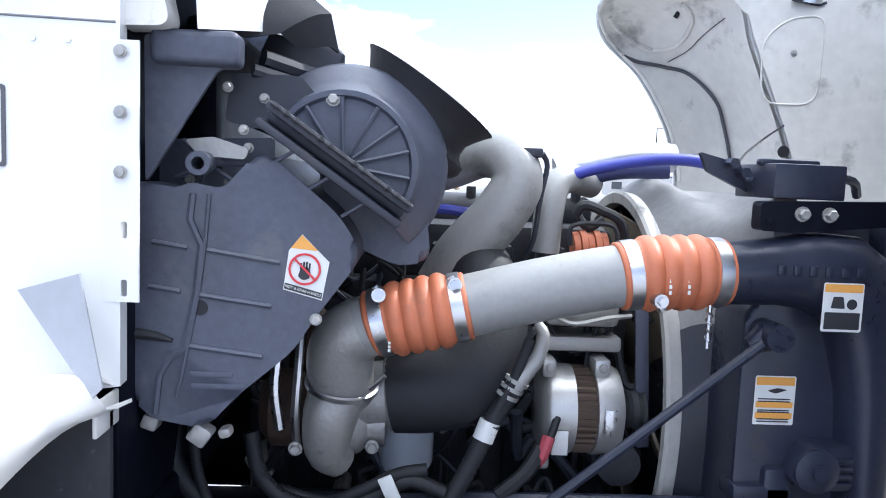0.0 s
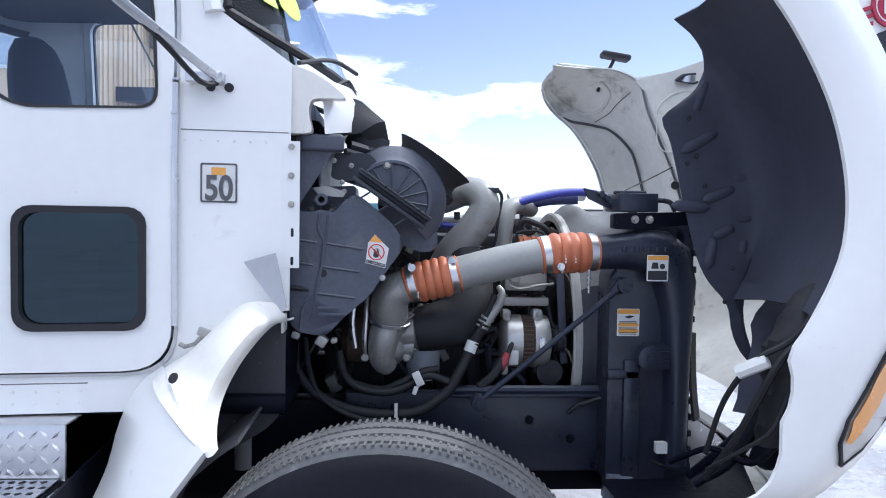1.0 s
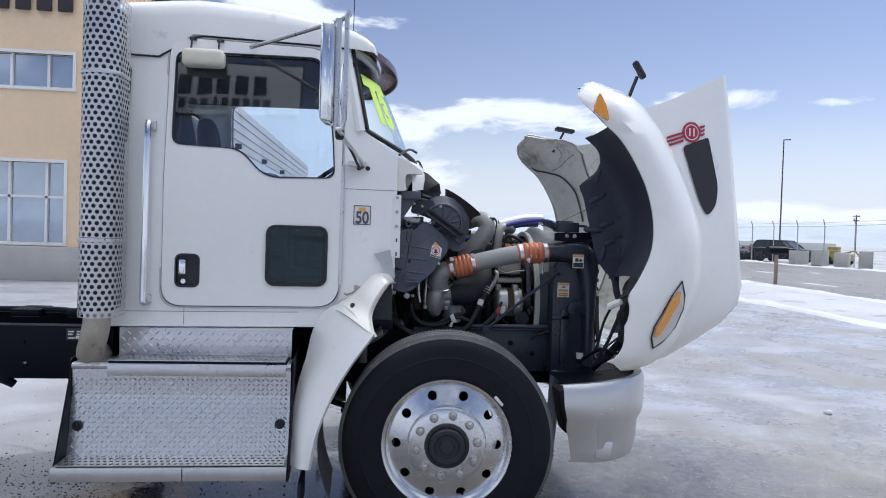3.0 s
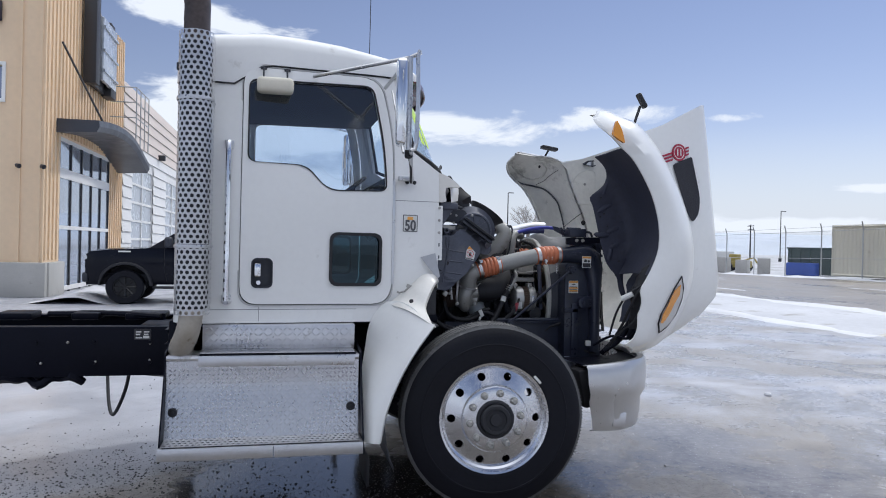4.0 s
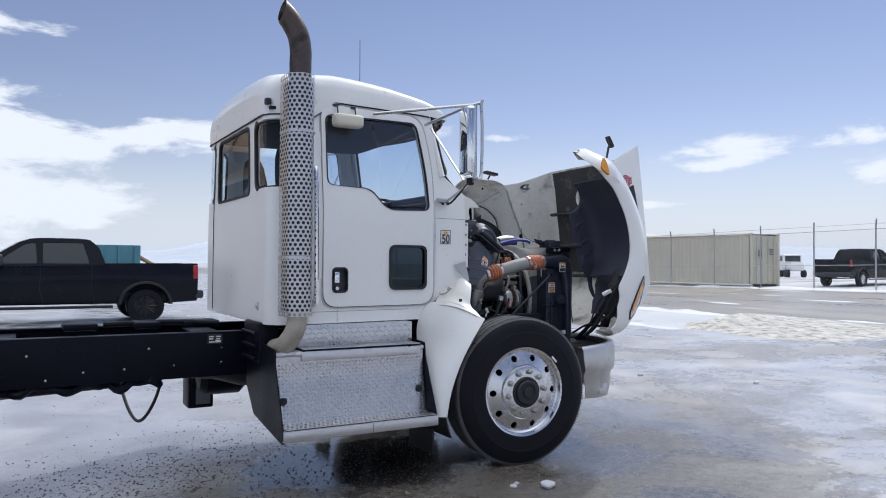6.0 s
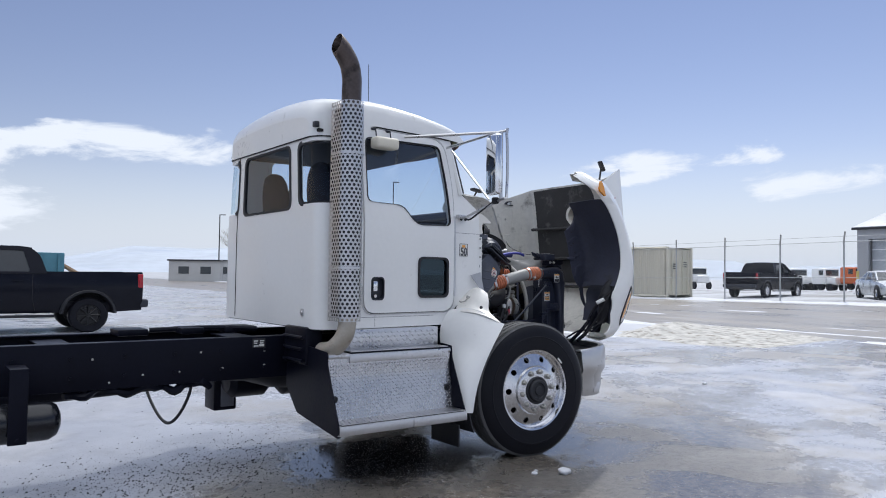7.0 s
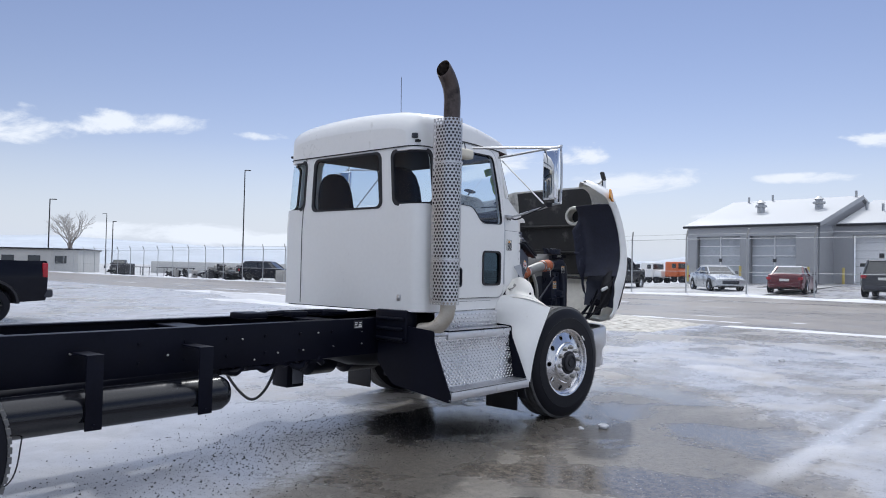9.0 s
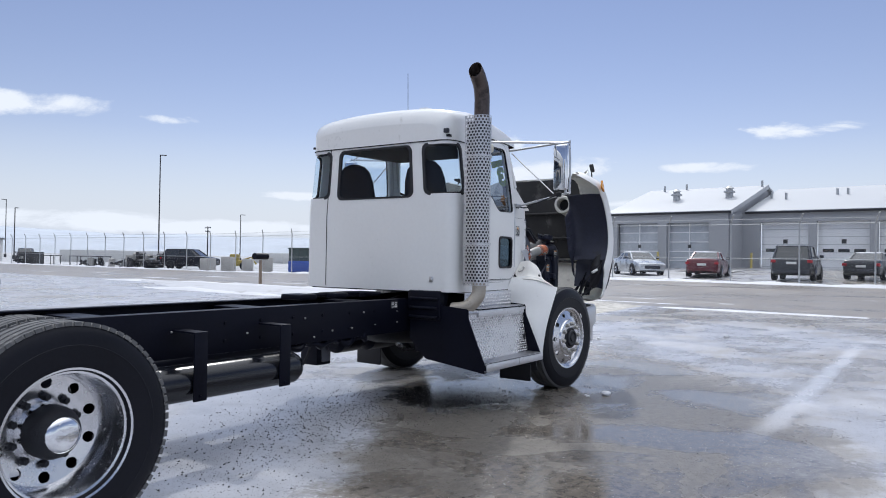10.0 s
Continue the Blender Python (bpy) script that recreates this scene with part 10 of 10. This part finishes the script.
for a, b in WING:
    d = gbox("roll_door", a, b, 3.2, 3.28, 0, 4.3, door_white, label="white roll-up door")
    for k in range(1, 8):
        gbox("groove", a, b, 3.185, 3.2, 4.3 * k / 8 - 0.012, 4.3 * k / 8 + 0.012, grey_metal, parent=d)
    for k in (0.2, 0.5, 0.8):
        gbox("door_window", a + (b - a) * k - 0.35, a + (b - a) * k + 0.35, 3.18, 3.2, 2.15, 2.38, car_glass, parent=d)
    gbox("number_bar", (a + b) / 2 - 0.15, (a + b) / 2 + 0.15, 3.18, 3.2, 2.75, 3.05, label_black, parent=d)
snow_roof = surf("snowy_roof", (0.48, 0.492, 0.515), 0.6, var=0.06, scale=0.4, fine=6, bump=0.2)
for u0, u1, w0, z0, wr, zr_ in ((-0.3, 9.55, -0.35, 4.98, 8.0, 7.5), (9.55, 26.8, 2.6, 5.05, 10.5, 7.35)):
    bm = bmesh.new()
    fs = loft(bm, [[g(u, w0, z0 + 0.05) for u in np.linspace(u0, u1, 8)], [g(u, wr, zr_) for u in np.linspace(u0, u1, 8)], [g(u, 2 * wr - w0, z0 + 0.05) for u in np.linspace(u0, u1, 8)]])
    thicken(bm, fs, 0.12)
    part("roof", bm, snow_roof, garage, "snow-covered roof")
    gbox("eave_trim", u0, u1, w0 - 0.06, w0, z0 - 0.14, z0 + 0.0, dark_steel)
for u in (0.0, 9.15):
    bm = bmesh.new()
    prism(bm, [(0.26, 4.96), (15.7, 4.96), (8.0, 7.3)], lambda w, z, d: g(u + d, w, z), 0.15)
    part("gable_wall", bm, grey_metal, garage)
bm = bmesh.new()
prism(bm, [(-0.38, 4.75), (-0.38, 5.06), (8.0, 7.56), (8.0, 7.2)], lambda w, z, d: g(9.552 + d, w, z), 0.05)
part("verge_trim", bm, surf("pale_verge", (0.42, 0.43, 0.45), 0.6, var=0.08), garage)
for u, w, z in ((3.9, 3.6, 6.15), (7.9, 4.0, 6.25), (18.6, 6.0, 6.2)):
    bm = bmesh.new()
    lathe(bm, [(0.28, -0.3), (0.28, 0.4), (0.42, 0.42), (0.42, 0.55), (0.25, 0.58), (0.25, 0.72), (0.36, 0.74), (0.1, 0.95), (0, 0.96)], Matrix.Translation(g(u, w, z)), 14)
    part("roof_vent", bm, galv, garage, "round galvanised roof vent")
for u, w, z in ((1.2, 7.5, 7.35), (3.0, 7.8, 7.45), (9.2, 7.6, 7.4), (10.1, 7, 6.4), (11.3, 6.5, 6.25), (14.6, 7.5, 6.5), (15.3, 7.5, 6.5)):
    bm = bmesh.new()
    cyl(bm, g(u, w, z - 0.3), g(u, w, z + 0.45), 0.09, 8)
    part("vent_pipe", bm, galv, garage)
for u in (0.4, 4.4, 8.4, 9.0, 10.2):
    bm = bmesh.new()
    cyl(bm, g(u, -0.9 if u < 10 else 2.0, 0.85), g(u, -0.9 if u < 10 else 2.0, 2.05), 0.09, 10)
    o = tagged(link("bollard", bm, surf("bollard_yellow", (0.6, 0.48, 0.15), 0.6, var=0.15)), "faded yellow steel bollard", "bollard", "garage bollards")

# ---- low pale building far off ----
low = thing("low_building", "low pale flat-roofed building far across the road", "building")
LA, LB = Vector((26.5, 100.2, 0)), Vector((34.5, 93.0, 0))
lu = (LB - LA).normalized()
lw = Vector((-lu.y, lu.x, 0))
LM = Matrix((lu, lw, V(0, 0, 1))).transposed()
pale = surf("pale_stucco", (0.55, 0.55, 0.54), 0.8, var=0.08, scale=0.4, fine=5)
bm = bmesh.new()
box(bm, LA + lu * 5.4 + lw * 4 + V(0, 0, 1.45), (10.8, 8, 2.9), 0, LM)
part("wall", bm, pale, low)
bm = bmesh.new()
box(bm, LA + lu * 5.4 + lw * 4 + V(0, 0, 2.98), (11.2, 8.4, 0.2), 0, LM)
part("roof", bm, dark_steel, low)
for u in (2.2, 5.4, 8.6):
    bm = bmesh.new()
    box(bm, LA + lu * u - lw * 0.02 + V(0, 0, 1.6), (1.5, 0.1, 1.0), 0, LM)
    part("window", bm, car_glass, low)
for x, y, a in ((52, 96, 10), (66, 100, -5), (80, 88, 10), (90, 78, 0)):
    block("far_shed", (x, y), (9, 6, 1.7), pale, "pale shed far beyond the fence", "shed", a, 0.05, "far sheds")


def utility_pole(x, y, h):
    """A wooden pole with two crossarms and insulators."""
    t = thing("utility_pole", "dark wooden utility pole with two crossarms", "utility pole", at=(x, y, 0))
    bm = bmesh.new()
    tube(bm, [(0, 0, -0.2), (0, 0, h * 0.5), (0, 0, h)], [0.20, 0.17, 0.13], 8)
    part("pole", bm, dark_steel, t)
    for z, w in ((h - 0.35, 2.4), (h - 1.3, 2.0)):
        bm = bmesh.new()
        box(bm, (0, 0, z), (0.14, w, 0.16), 0.02)
        arm = part("crossarm", bm, dark_steel, t)
        for k in (-0.45, -0.2, 0.2, 0.45):
            bm = bmesh.new()
            lathe(bm, [(0.05, 0), (0.08, 0.06), (0.05, 0.12), (0.07, 0.18), (0.0, 0.22)], Matrix.Translation((0, k * w, z + 0.08)), 8)
            part("insulator", bm, galv, arm)


utility_pole(115, 154, 8.6)


def scrap_heap(x, y, seed, w):
    """Dumped machine parts: bent beams, plates, drums and a wheel, leaning on one another."""
    r = random.Random(seed)
    t = thing("scrap_heap", "heap of rusty dark machine parts behind the fence", "scrap heap", "scrap heaps", at=yard(x, y, 2.4))
    for k in range(7):
        bm = bmesh.new()
        box(bm, (r.uniform(-w, w), r.uniform(-0.5, 0.5), r.uniform(0.12, 0.6)), (r.uniform(0.7, 1.5), 0.14, 0.16), 0.02, rot(0, r.uniform(-40, 40), r.uniform(0, 180)))
        part("beam", bm, dark_steel, t)
    for k in range(4):
        bm = bmesh.new()
        box(bm, (r.uniform(-w, w), r.uniform(-0.5, 0.5), 0.38), (0.6, 0.05, 0.75), 0.01, rot(r.uniform(-25, 25), r.uniform(-15, 15), r.uniform(0, 180)))
        part("plate", bm, galv if k % 2 else dark_steel, t)
    for k in range(2):
        bm = bmesh.new()
        lathe(bm, [(0.0, 0.0), (0.28, 0.0), (0.29, 0.04), (0.28, 0.08), (0.28, 0.76), (0.29, 0.80), (0.0, 0.80)], Matrix.Translation((r.uniform(-w, w), r.uniform(-0.3, 0.3), 0.0)) @ rot(r.uniform(-4, 4), 0, 0).to_4x4(), 16)
        part("drum", bm, concrete if k else dark_steel, t)
    bm = bmesh.new()
    lathe(bm, [(0.22, -0.1), (0.40, -0.12), (0.46, -0.08), (0.46, 0.08), (0.40, 0.12), (0.22, 0.1), (0.22, -0.1)], Matrix.Translation((w * 0.9, -0.6, 0.42)) @ rot(72, 0, 35).to_4x4(), 20)
    part("tyre", bm, rubber, t)


for az, seed, w in ((58.3, 3, 0.9), (57.1, 5, 0.8), (64.4, 9, 0.7), (60.2, 12, 0.7)):
    scrap_heap(-7 + 40 * math.cos(radians(az)), -4.4 + 40 * math.sin(radians(az)), seed, w)

# teal skip behind the pickup
t = thing("teal_skip", "teal steel roll-off skip beside the building", "skip", at=(0.0, 27.0, 0))
bm = bmesh.new()
box(bm, (0, 0, 1.15), (2.2, 2.2, 1.8), 0.04)
teal_body = part("body", bm, surf("teal_steel", (0.07, 0.20, 0.26), 0.5, var=0.15), t)
for x in np.arange(-0.9, 1, 0.6):
    bm = bmesh.new()
    box(bm, (x, -1.13, 1.15), (0.08, 0.08, 1.75), 0.01)
    part("side_rib", bm, teal_body.data.materials[0], t)
bm = bmesh.new()
tube(bm, [(1.1, -0.5, 1.6), (2.1, -0.5, 1.0)], 0.09, 6)
part("hook_bar", bm, surf("rusty_bar", (0.3, 0.2, 0.12), 0.8, var=0.2), t)

# ---- workshop building with the tan entrance block ----
wx = lambda y: -7.3 + 0.03 * (y + 5.2)
shop = thing("workshop", "workshop with tan metal entrance block and white bays", "building")
tan = surf("tan_ribbed_metal", (0.80, 0.60, 0.40), 0.6, var=0.06, scale=0.5, fine=8, bump=0.06)
lap = surf("white_lap_siding", (0.78, 0.77, 0.75), 0.6, var=0.06, scale=0.5, fine=8, bump=0.06)
lap_top = surf("cream_lap_siding", (0.72, 0.63, 0.56), 0.6, var=0.06, scale=0.5, fine=8, bump=0.06)
shop_glass = surf("reflective_shop_glass", (0.42, 0.47, 0.55), 0.05, 0.7, var=0.1, bump=0, rvar=0.02)
Y0, Y1, Y2, HT, HW = 14.8, 23.3, 64.0, 8.5, 7.2
sw = lambda y, z, d=0.0: Vector((wx(y) + d, y, z))
bm = bmesh.new()
sheet(bm, [(Y0, 0), (16.1, 0), (16.1, 4.15), (21.4, 4.15), (21.4, 0), (Y1, 0), (Y1, HT), (Y0, HT)], (), lambda u, v: sw(u, v), thick=-0.25)
part("tan_wall", bm, tan, shop)
bm = bmesh.new()
WR1, WR2 = -7.82, -7.66
holes = [[(-11.6, 0.95), (WR1, 0.95), (WR1, 2.95), (-11.6, 2.95)], [(-11.6, 4.83), (WR2, 4.83), (WR2, 5.65), (-11.6, 5.65)]]
sheet(bm, [(-24, 0), (wx(Y0), 0), (wx(Y0), HT), (-24, HT)], holes, lambda u, v: (u, Y0, v), thick=-0.25)
part("tan_wall", bm, tan, shop)
for h in holes:
    bm = bmesh.new()
    sheet(bm, h, (), lambda u, v: (u, Y0 + 0.12, v))
    w_ = part("window", bm, shop_glass, shop)
    bm = bmesh.new()
    ring(bm, [(h[0][0] - 0.08, h[0][1] - 0.08), (h[1][0] + 0.08, h[1][1] - 0.08), (h[2][0] + 0.08, h[2][1] + 0.08), (h[3][0] - 0.08, h[3][1] + 0.08)], h, lambda u, v, d: (u, Y0 - 0.04 + d, v), 0.1)
    part("frame", bm, lap, w_)
    for x in np.arange(-10.9, h[1][0] - 0.3, 0.88):
        bm = bmesh.new()
        box(bm, (x, Y0 + 0.08, (h[0][1] + h[2][1]) / 2), (0.06, 0.08, h[2][1] - h[0][1]), 0)
        part("mullion", bm, lap, w_)
    if h[0][1] < 2:
        bm = bmesh.new()
        box(bm, ((h[0][0] + h[1][0]) / 2, Y0 + 0.08, 2.09), (h[1][0] - h[0][0], 0.08, 0.06), 0)
        part("transom", bm, lap, w_)
# dark sign bars on the wall, and two small lamps
for x in (-7.85, -8.35, -8.85, -9.35, -9.85):
    bm = bmesh.new()
    box(bm, (x, Y0 - 0.07, 6.95), (0.36, 0.08, 0.5), 0.03)
    part("sign_bar", bm, surf("dark_brown_sign", (0.03, 0.022, 0.03), 0.5, var=0.1), shop)
for x in (-7.3, -6.75):
    bm = bmesh.new()
    tube(bm, [(x, Y0 - 0.02, 3.2), (x + 0.05, Y0 - 0.22, 3.22), (x + 0.14, Y0 - 0.3, 3.18)], [0.035, 0.03, 0.06], 8)
    part("wall_fixture", bm, label_black, shop)
for k, y in enumerate(np.arange(Y0 + 0.15, Y1, 0.30)):
    bm = bmesh.new()
    lo_z = 4.2 if 16.0 < y < 21.5 else 0.9
    box(bm, sw(y, (lo_z + HT) / 2, 0.018), (0.04, 0.07, HT - lo_z), 0)
    part("rib", bm, tan, shop)
for x in np.arange(-23.9, wx(Y0) - 0.05, 0.45):
    if any(h[0][0] - 0.15 < x < h[1][0] + 0.15 for h in holes):
        continue
    bm = bmesh.new()
    box(bm, (x, Y0 - 0.018, HT / 2 + 0.4), (0.07, 0.04, HT - 0.9), 0)
    part("rib", bm, tan, shop)
bm = bmesh.new()
box(bm, (-15.3, Y0 - 0.12, 0.42), (17.5, 0.3, 0.85), 0.03)
box(bm, (wx(Y0) + 0.05, Y0 + 0.6, 0.42), (0.3, 1.4, 0.85), 0.03)
part("plinth", bm, concrete, shop, "pale concrete plinth")
bm = bmesh.new()
box(bm, (-15.55, (Y0 + Y1) / 2, HT + 0.06), (17.6, Y1 - Y0 + 0.3, 0.14), 0)
part("parapet_cap", bm, dark_steel, shop)
# glazed entrance
bm = bmesh.new()
sheet(bm, [(16.1, 0.1), (21.4, 0.1), (21.4, 4.15), (16.1, 4.15)], (), lambda u, v: sw(u, v, -0.04))
part("entrance_glass", bm, shop_glass, shop)
for y in np.linspace(16.1, 21.4, 6):
    bm = bmesh.new()
    box(bm, sw(y, 2.07, -0.03), (0.05, 0.08, 4.14), 0)
    part("mullion", bm, label_black, shop)
for z, hh in ((0.1, 0.12), (1.75, 0.10), (3.2, 0.26), (4.1, 0.1)):
    bm = bmesh.new()
    a, b = sw(16.1, z, -0.03), sw(21.4, z, -0.03)
    box(bm, (a + b) / 2, (0.06, 5.3, hh), 0, rot(0, 0, -1.7))
    part("transom", bm, lap, shop)
# curved awning over the entrance with its stays
bm = bmesh.new()
rows = []
for t in np.linspace(0, 1, 13):
    y, d = 15.6 + 6.9 * t, 1.05
    zt = 4.55 + 0.22 * math.sin(math.pi * min(t * 1.15, 1)) - 0.42 * max(0, t - 0.55) ** 2 / 0.2
    rows.append([sw(y, zt, 0.0), sw(y, zt, d), sw(y, zt - 0.16, d + 0.01), sw(y, zt - 0.30, d - 0.06), sw(y, zt - 0.36, 0.0)])
loft(bm, rows, closed=True, caps=True)
part("awning", bm, surf("dark_awning_metal", (0.06, 0.065, 0.08), 0.4, 0.3, var=0.1), shop, "dark curved metal awning", sharp=30)
for y in (16.3,):
    bm = bmesh.new()
    cyl(bm, sw(15.9, 6.6, 0.05), sw(16.2, 4.6, 1.0), 0.03, 6)
    part("awning_stay", bm, dark_steel, shop)
# blank projecting sign and small balcony rail
bm = bmesh.new()
box(bm, sw(17.95, 7.25, 0.25), (0.35, 0.5, 2.6), 0.03)
box(bm, sw(20.2, 6.15, 0.2), (0.3, 0.8, 0.4), 0.03)
box(bm, sw(20.0, 8.05, 0.2), (0.3, 0.6, 0.4), 0.03)
box(bm, sw(19.2, 7.15, 0.12), (0.12, 2.6, 2.3), 0.02)
sg = part("sign_frame", bm, label_black, shop, "black sign frame")
bm = bmesh.new()
box(bm, sw(19.5, 7.15, 0.34), (0.12, 1.9, 1.9), 0.03)
for z in (6.5, 7.1, 7.8):
    box(bm, sw(19.5, z, 0.42), (0.06, 2.0, 0.07), 0)
part("sign_panel", bm, surf("pale_sign_panel", (0.55, 0.58, 0.62), 0.25, 0.3, var=0.1), shop, "blank pale sign panel")
for z in (5.5, 6.0, 6.5):
    bm = bmesh.new()
    tube(bm, [sw(20.9, z, 0.1), sw(20.9, z, 0.9), sw(23.0, z, 0.9)], 0.02, 5)
    part("balcony_rail", bm, galv, shop)
for y in (20.9, 21.6, 22.3, 23.0):
    bm = bmesh.new()
    cyl(bm, sw(y, 4.6, 0.9), sw(y, 6.5, 0.9), 0.02, 5)
    part("balcony_post", bm, galv, shop)
# white bays: boards between the doors and above
doors = [(24.9 + 7.6 * k, 29.2 + 7.6 * k) for k in range(5)]
bm = bmesh.new()
out_ = [(Y1, 0.0)]
for a, b in doors:
    out_ += [(a, 0.0), (a, 4.4), (b, 4.4), (b, 0.0)]
out_ += [(Y2, 0.0), (Y2, HW), (Y1, HW)]
sheet(bm, out_, (), lambda u, v: sw(u, v, -0.03), thick=-0.25)
part("bay_wall", bm, lap, shop)
edges = [Y1] + [v for d in doors for v in d] + [Y2]
for k, z in enumerate(np.arange(0.5, HW - 0.2, 0.42)):
    spans = [(Y1, Y2)] if z > 4.3 else [(edges[i], edges[i + 1]) for i in range(0, len(edges), 2)]
    for a, b in spans:
        bm = bmesh.new()
        loft(bm, [[sw(a, z + dz, d), sw(b, z + dz, d)] for dz, d in ((0, -0.02), (0, 0.035), (0.40, -0.01))])
        part("siding_board", bm, lap if z < 4.9 else lap_top, shop, smooth=False)
for a, b in doors:
    bm = bmesh.new()
    sheet(bm, [(a, 0), (b, 0), (b, 4.4), (a, 4.4)], (), lambda u, v: sw(u, v, -0.08))
    d = part("bay_door", bm, glassy, shop, "glazed sectional bay door")
    for z in np.linspace(0.05, 4.35, 7):
        bm = bmesh.new()
        box(bm, sw((a + b) / 2, z, -0.06), (0.05, b - a, 0.09), 0, rot(0, 0, -1.7))
        part("rail", bm, lap, d)
    for y in (a, (a + b) / 2, b):
        bm = bmesh.new()
        box(bm, sw(y, 2.2, -0.055), (0.06, 0.12, 4.4), 0)
        part("stile", bm, lap, d)
    bm = bmesh.new()
    box(bm, sw(b + 1.2, 5.2, 0.15), (0.3, 0.3, 0.25), 0.04)
    part("wall_lamp", bm, label_black, shop, "small black wall lamp")
bm = bmesh.new()
box(bm, sw((Y1 + Y2) / 2, HW + 0.05, -8.9), (16.2, Y2 - Y1 + 0.4, 0.12), 0, rot(0, 0, -1.7))
part("bay_roof", bm, dark_steel, shop)
# planter with dry grass by the door
t = thing("planter", "round concrete planter with dry yellow grass", "planter", at=(-5.3, 17.6, 0))
bm = bmesh.new()
lathe(bm, [(0.0, 0), (0.32, 0), (0.22, 0.12), (0.22, 0.25), (0.55, 0.45), (0.58, 0.5), (0.5, 0.5), (0.0, 0.46)], None, 20)
part("bowl", bm, concrete, t)
bm = bmesh.new()
rng = random.Random(11)
for k in range(160):
    a, r = rng.uniform(0, 6.28), rng.uniform(0, 0.28)
    p = Vector((r * math.cos(a), r * math.sin(a), 0.45))
    tube(bm, [p, p + Vector((math.cos(a) * 0.08, math.sin(a) * 0.08, 0.4)), p + Vector((math.cos(a) * 0.2, math.sin(a) * 0.2, rng.uniform(0.6, 0.85)))], [0.008, 0.006, 0.001], 3)
part("grass", bm, surf("dry_grass", (0.55, 0.45, 0.14), 0.8, var=0.2), t)["kind"] = "stuff"
ridge_b = bmesh.new()
rows = []
for i in range(60):
    y = 12.6 + i * 0.12
    rows.append([Vector((x + 0.2 * noise.noise((x, y, 0)), y, max(0, 0.22 * math.sin(math.pi * t) * (0.7 + 0.9 * noise.noise((x * 1.4, y * 1.1, 4)))) - 0.01)) for t, x in zip(np.linspace(0, 1, 9), np.linspace(-6.4, -4.6, 9))])
loft(ridge_b, rows)
tagged(link("snow_bank", ridge_b, snow_mat, sharp=60), "heap of old snow by the entrance", "snow", kind="structure")

# sign on a pole behind the lot, which the cab window mirrors
t = thing("pole_sign", "pale roadside signboard with dark lettering bars on poles", "sign", at=(-1.0, -27, 0))
bm = bmesh.new()
box(bm, (0, 0, 13.05), (6.3, 0.3, 2.35), 0.02)
part("board", bm, surf("navy_sign_edge", (0.03, 0.035, 0.06), 0.5), t)
bm = bmesh.new()
box(bm, (0, 0.16, 13.05), (6.1, 0.04, 2.15), 0.01)
part("panel", bm, surf("pale_sign_face", (0.88, 0.88, 0.88), 0.5), t)
for k in range(6):
    bm = bmesh.new()
    box(bm, (-2.3 + 0.72 * k, 0.19, 13.2), (0.50, 0.03, 0.85), 0.01)
    part("lettering_bar", bm, label_black, t)
for k in range(11):
    bm = bmesh.new()
    box(bm, (-2.4 + 0.40 * k, 0.19, 12.4), (0.26, 0.03, 0.45), 0.01)
    part("lettering_bar", bm, label_black, t)
for x in (-1.6, 1.6):
    bm = bmesh.new()
    cyl(bm, (x, 0, 0), (x, 0, 11.9), 0.08, 10)
    part("post", bm, galv, t)

# lumps of snow and stones on the lot
rng = random.Random(21)


def lump(x, y, r, mat, label, cat, group):
    bm = bmesh.new()
    bmesh.ops.create_icosphere(bm, subdivisions=2, radius=r)
    for v in bm.verts:
        v.co *= 1 + 0.5 * noise.noise(v.co * (1.6 / r) + Vector((x, y, 0)))
        v.co.z = v.co.z * 0.6 + r * 0.35
    o = tagged(link("snow_lump" if cat == "snow" else "pebble", bm, mat, sharp=70), label, cat, group)
    o.location = (x, y, 0)


for x, y, r in ((-0.175, -1.653, 0.045), (-0.37, -1.55, 0.022), (-0.31, -1.50, 0.015), (6.5, -1.2, 0.05), (3.8, 1.5, 0.04), (4.6, 0.4, 0.03)):
    lump(x, y, r, snow_mat, "small lump of dirty snow on the tarmac", "snow", "snow lumps")
# grit: too many to count, one mesh
bm = bmesh.new()
for k in range(6200):
    if k < 2200:
        q = rng.random()
        x, y = -4.4 + 3.0 * q + rng.gauss(0, 0.25), -0.75 + 1.1 * q + rng.gauss(0, 0.45)
    elif k < 3800:
        x, y = rng.gauss(-2.2, 0.7), rng.gauss(-0.5, 0.4)
    elif k < 4700:
        x, y = rng.gauss(-1.05, 0.4), rng.gauss(-0.95, 0.25)
    else:
        x, y = rng.uniform(-7, 9), rng.uniform(-4, 8)
    r = 0.002 + 0.008 * rng.random() ** 3
    a = rng.uniform(0, 6.28)
    q = [bm.verts.new((x + r * math.cos(a + t), y + r * math.sin(a + t) * 0.8, 0.0)) for t in (0, 1.6, 3.2, 4.7)]
    p = bm.verts.new((x + r * 0.2, y, r * 0.9))
    for i in range(4):
        bm.faces.new((q[i], q[(i + 1) % 4], p))
tagged(link("grit", bm, surf("dark_grit", (0.05, 0.05, 0.052), 0.8, var=0.3), smooth=False), "scattered dark road grit on slush", "grit", kind="stuff")
